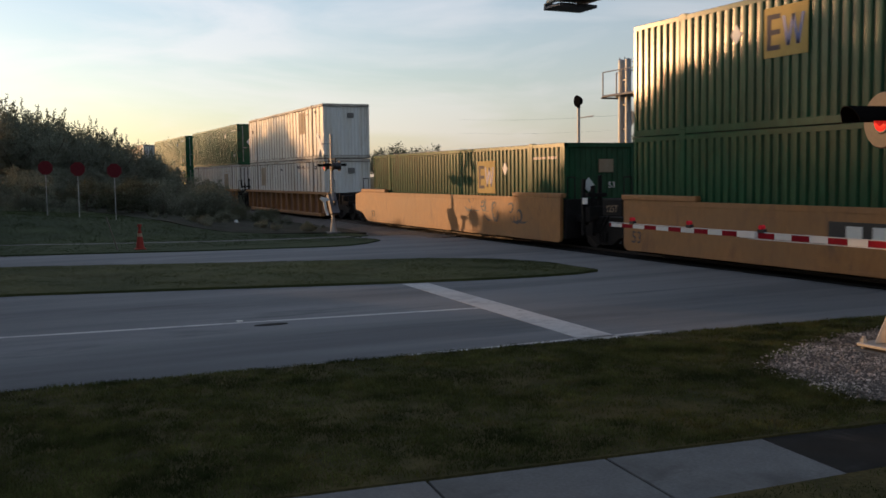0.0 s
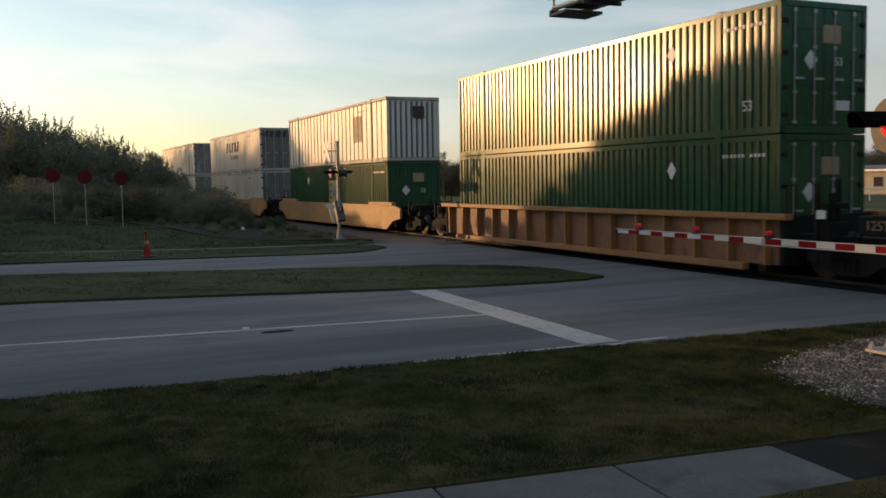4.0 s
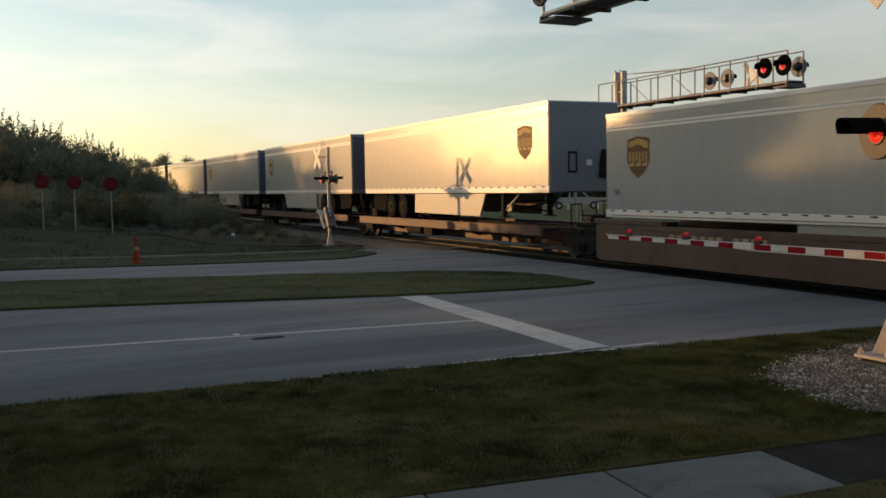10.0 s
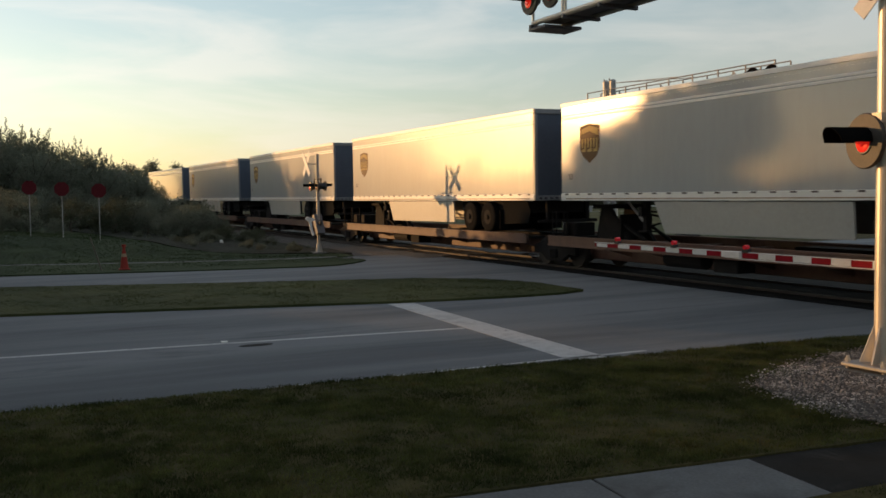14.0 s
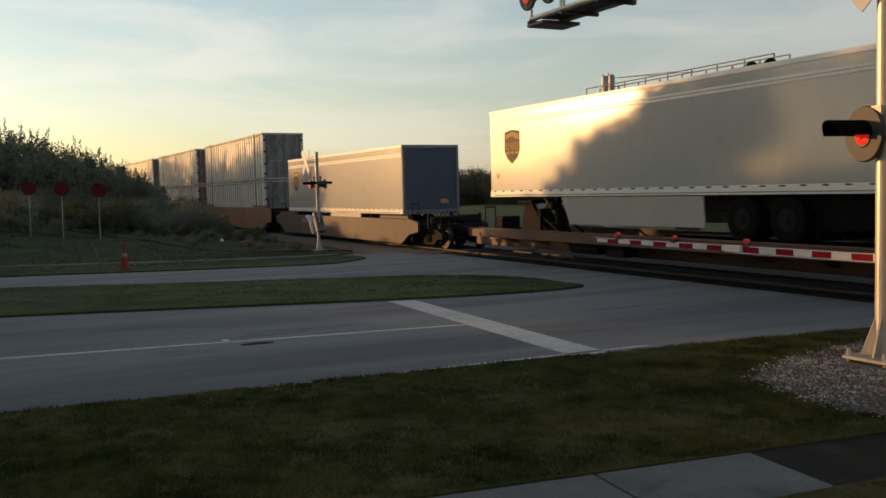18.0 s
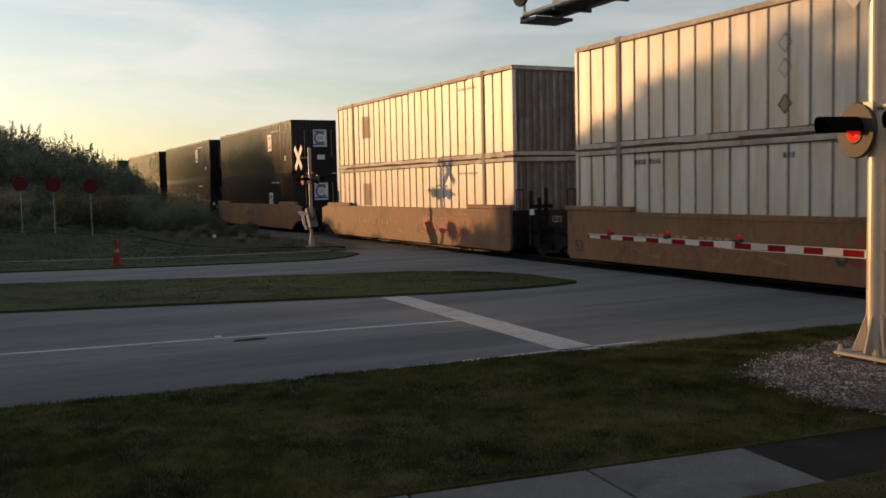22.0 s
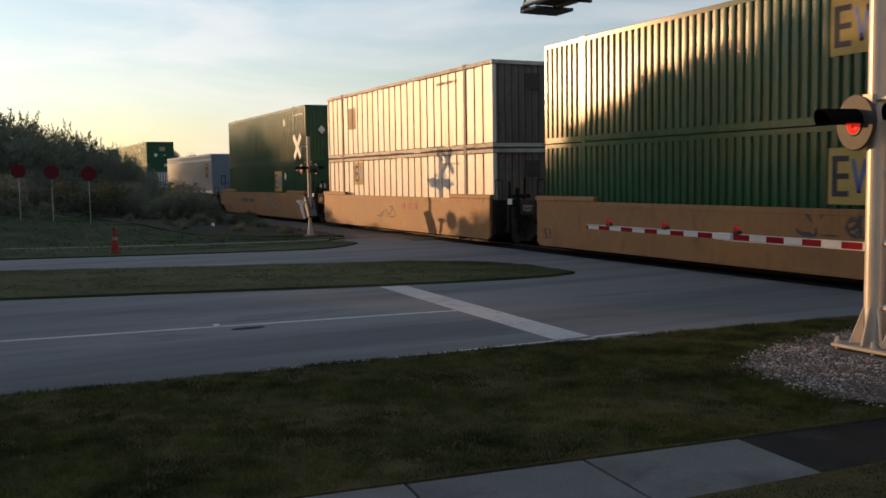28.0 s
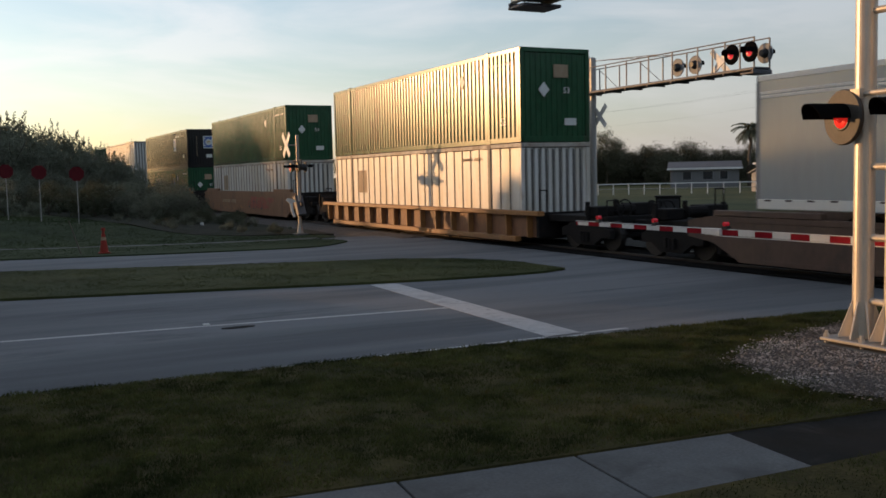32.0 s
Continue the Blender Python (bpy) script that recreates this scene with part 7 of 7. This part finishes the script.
def bare_tree(seed, h, at):
    """A nearly leafless tree: forking twigs."""
    rng = np.random.default_rng(seed)
    t = thing("bare_tree", "thin nearly leafless tree", "tree", "bare trees", at)
    f = Form()
    g = Form()

    def fork(a, d, ln, r, depth):
        b = a + d * ln
        f.tube(a, b, r, 5, r * 0.65, caps=False)
        if depth == 0:
            for _ in range(5):
                o = b + Vector(rng.normal(0, 0.22, 3))
                u, w = Vector(rng.normal(0, 0.10, 3)), Vector(rng.normal(0, 0.10, 3))
                k = len(g.v)
                g.v += [tuple(o - u), tuple(o + w), tuple(o + u)]
                g.f.append((k, k + 1, k + 2))
            return
        for _ in range(3):
            n = (d + Vector(rng.normal(0, 0.42, 3))).normalized()
            n.z = abs(n.z)
            fork(b, n.normalized(), ln * rng.uniform(0.6, 0.82), r * 0.6, depth - 1)

    fork(Vector((0, 0, -0.2)), Vector((0, 0, 1)), h * 0.30, h * 0.018, 4)
    part("trunk", f, BARK, t)
    part("crown", g, LEAF_DRY, t)
    return t


for i, (az, d, el) in enumerate(((21.6, 130, 2.2), (22.6, 132, 2.4), (23.5, 128, 2.0), (24.7, 131, 2.3), (26.2, 134, 1.9))):
    bare_tree(40 + i, 2.33 + d * math.tan(radians(el)), pose(d * math.sin(radians(az)), d * math.cos(radians(az)), 0))


def polar(az, d, z=0.0, turn=0.0):
    return pose(d * math.sin(radians(az)), d * math.cos(radians(az)), z, 0, 0, turn - az)


# palm
palm = thing("palm_tree", "slender palm with drooping fronds", "palm tree", at=polar(45.2, 130))
rng = np.random.default_rng(21)
f = Form()
limb(f, (0, 0, -0.2), (0.2, 0, 7.4), 0.26, 0.17, rng, 8)
part("trunk", f, BARK, palm)
for i in range(46):
    a = 6.283 * i / 46 + rng.uniform(-0.15, 0.15)
    up = rng.uniform(-0.5, 1.1)
    f = Form()
    p = Vector((0.2, 0, 7.4))
    d = Vector((math.cos(a), math.sin(a), up)).normalized()
    for k in range(8):
        q = p + d * 0.34
        s = d.cross(Vector((0, 0, 1))).normalized()
        for sg in (-1, 1):
            for o in (0.0, 0.5):
                b = p.lerp(q, o)
                tip = b + s * sg * 0.55 * (1 - k / 11) + d * 0.25 - Vector((0, 0, 0.18))
                f.add([b, b + d * 0.20, tip], [(0, 1, 2) if sg > 0 else (2, 1, 0)])
        f.tube(p, q, 0.02, 4, 0.018, caps=False)
        p = q
        d = (d - Vector((0, 0, 0.17))).normalized()
    part("frond", f, LEAF, palm)


# ---- houses beyond the railway ----
def house(label, at, w, dep, eave, ridge, wall, windows, gable=False):
    """A low house: walls, pitched roof with eaves, fascia, windows and a door on the side that faces the tracks (-Y)."""
    hs = thing("house", label, "house", at=at)
    part("wall", Form().box(-w / 2, w / 2, 0, dep, -0.3, eave, 0.02), wall, hs)
    if gable:
        part("roof", Form().prism([(-w / 2 - 0.25, eave - 0.05), (0, ridge), (w / 2 + 0.25, eave - 0.05), (w / 2 + 0.25, eave + 0.05), (0, ridge + 0.12), (-w / 2 - 0.25, eave + 0.05)], 1, -0.25, dep + 0.25), PALE, hs)
        part("gable", Form().prism([(-w / 2, eave), (w / 2, eave), (0, ridge)], 1, 0.0, 0.1), wall, hs)
    else:
        part("roof", Form().prism([(-0.5, eave), (dep / 2, ridge), (dep + 0.5, eave), (dep + 0.5, eave + 0.14), (dep / 2, ridge + 0.14), (-0.5, eave + 0.14)], 0, -w / 2 - 0.4, w / 2 + 0.4), ROOF, hs)
        part("fascia", Form().box(-w / 2 - 0.42, w / 2 + 0.42, -0.54, -0.50, eave - 0.04, eave + 0.20), WHITE, hs)
    for x, z, ww, wh in windows:
        fr = part("window", Form().box(x - ww / 2 - 0.06, x + ww / 2 + 0.06, -0.05, 0.0, z - 0.06, z + wh + 0.06, 0.01), T_FRAME, hs)
        part("pane", Form().box(x - ww / 2, x + ww / 2, -0.058, -0.052, z, z + wh), PANE, fr)
    return hs


house("low grey house with a dark shingle roof", polar(42.7, 126), 8.6, 7, 2.2, 3.1, SIDING, ((-2.2, 0.9, 1.0, 1.0), (0.4, 0.9, 1.2, 1.0), (2.4, 0.9, 0.9, 1.0)))
house("low beige stucco house with a pale fascia", polar(48.6, 122, 0, -42), 17.5, 8, 2.7, 3.3, STUCCO, ((-5.2, 0.9, 1.3, 1.1), (-1.5, 0.9, 1.3, 1.1), (3.0, 0.9, 1.3, 1.1)))
house("small pale garden shed with a gabled roof", polar(46.0, 97, 0, -50), 3.6, 3.4, 1.75, 2.45, PALE, ((1.0, 1.0, 0.5, 0.5),), True)

fence = thing("paddock_fence", "white rail fence across the lawn", "fence", at=polar(41.5, 94))
for i in range(22):
    x = -15.75 + 1.5 * i
    part("fence_post", Form().box(x - 0.05, x + 0.05, -0.05, 0.05, -0.2, 1.0, 0.01), WHITE, fence)
for z in (0.93,):
    part("fence_rail", Form().box(-16, 16, -0.04, 0.04, z - 0.05, z + 0.05, 0.01), WHITE, fence)
part("fence_rail", Form().box(-16, 16, -0.03, 0.03, 0.42, 0.48, 0.01), GALV, fence)

pole = thing("utility_pole", "leaning grey wooden utility pole with transformer", "utility pole", at=polar(47.9, 100, 0, 0))
part("pole", Form().tube((0, 0, -0.3), (0.35, 0, 11.0), 0.17, 12, 0.12), WOODPOLE, pole)
part("cross_arm", Form().box(-0.7, 0.9, -0.12, -0.02, 10.4, 10.52, 0.01), WOODPOLE, pole)
part("transformer", Form().tube((-0.15, -0.2, 8.3), (-0.13, -0.2, 9.3), 0.24, 14), GALV, pole)
for k, (x, z) in enumerate(((-0.6, 10.6), (0.8, 10.6), (0.3, 9.0))):
    f = Form()
    a = Vector((100 * math.sin(radians(47.9)) + x, 100 * math.cos(radians(47.9)), z))
    b = Vector((115 * math.sin(radians(26)), 115 * math.cos(radians(26)), z - 1.6))
    last = a
    for i in range(1, 25):
        s = i / 24
        p = a.lerp(b, s) - Vector((0, 0, 4.5 * s * (1 - s)))
        f.tube(last, p, 0.005, 4, caps=False)
        last = p
    whole("overhead_wire", f, BLACK, "thin sagging black overhead wire", "wire", "overhead wires")

cab = thing("relay_cabinet", "dark metal relay cabinet beyond the track", "cabinet", at=polar(40.6, 44, -0.1))
part("cabinet_body", Form().box(-0.55, 0.55, -0.4, 0.4, 0.0, 1.15, 0.02), STEEL_DARK, cab)
part("cabinet_roof", Form().box(-0.6, 0.6, -0.45, 0.45, 1.152, 1.22, 0.02), STEEL_DARK, cab)
part("cabinet_door", Form().box(-0.48, 0.48, -0.425, -0.402, 0.1, 1.08, 0.01), BLACK, cab)

truck = thing("pickup_truck", "pale pickup truck parked on the far lawn", "vehicle", at=polar(33.4, 92, 0.0, 0))
part("body", Form().prism([(-2.6, 0.45), (2.5, 0.45), (2.6, 0.8), (2.45, 1.05), (1.2, 1.1), (0.6, 1.72), (-0.7, 1.75), (-0.8, 1.1), (-2.6, 1.1)], 1, -0.9, 0.9), PALE, truck)
part("side_window", Form().prism([(-0.6, 1.15), (1.0, 1.15), (0.5, 1.62), (-0.6, 1.65)], 1, -0.915, -0.905), PANE, truck)
for x in (-1.7, 1.6):
    for s in (-1, 1):
        w = part("wheel", Form().tube((x, s * 0.72, 0.36), (x, s * 0.93, 0.36), 0.36, 18), TYRE, truck)
        part("rim", Form().tube((x, s * 0.93, 0.36), (x, s * 0.945, 0.36), 0.2, 14), GALV, w)


def motions():
    """The train rolls by at a steady pace; each wagon and each load follows the track."""
    for ob, s0, z, turned in MOVING:
        rows = []
        for k in range(17):
            t = 2.0 * k
            a = s0 - rolled(t)
            b = a + LEN
            xa, xb = TRACK_X + bend(a), TRACK_X + bend(b)
            turn = math.degrees(math.atan2(xa - xb, b - a))
            if turned:
                rows.append((t, pose(xb, b, z, 0, 0, 180 + turn)))
            else:
                rows.append((t, pose(xa, a, z, 0, 0, turn)))
        walk(ob, rows)


motions()
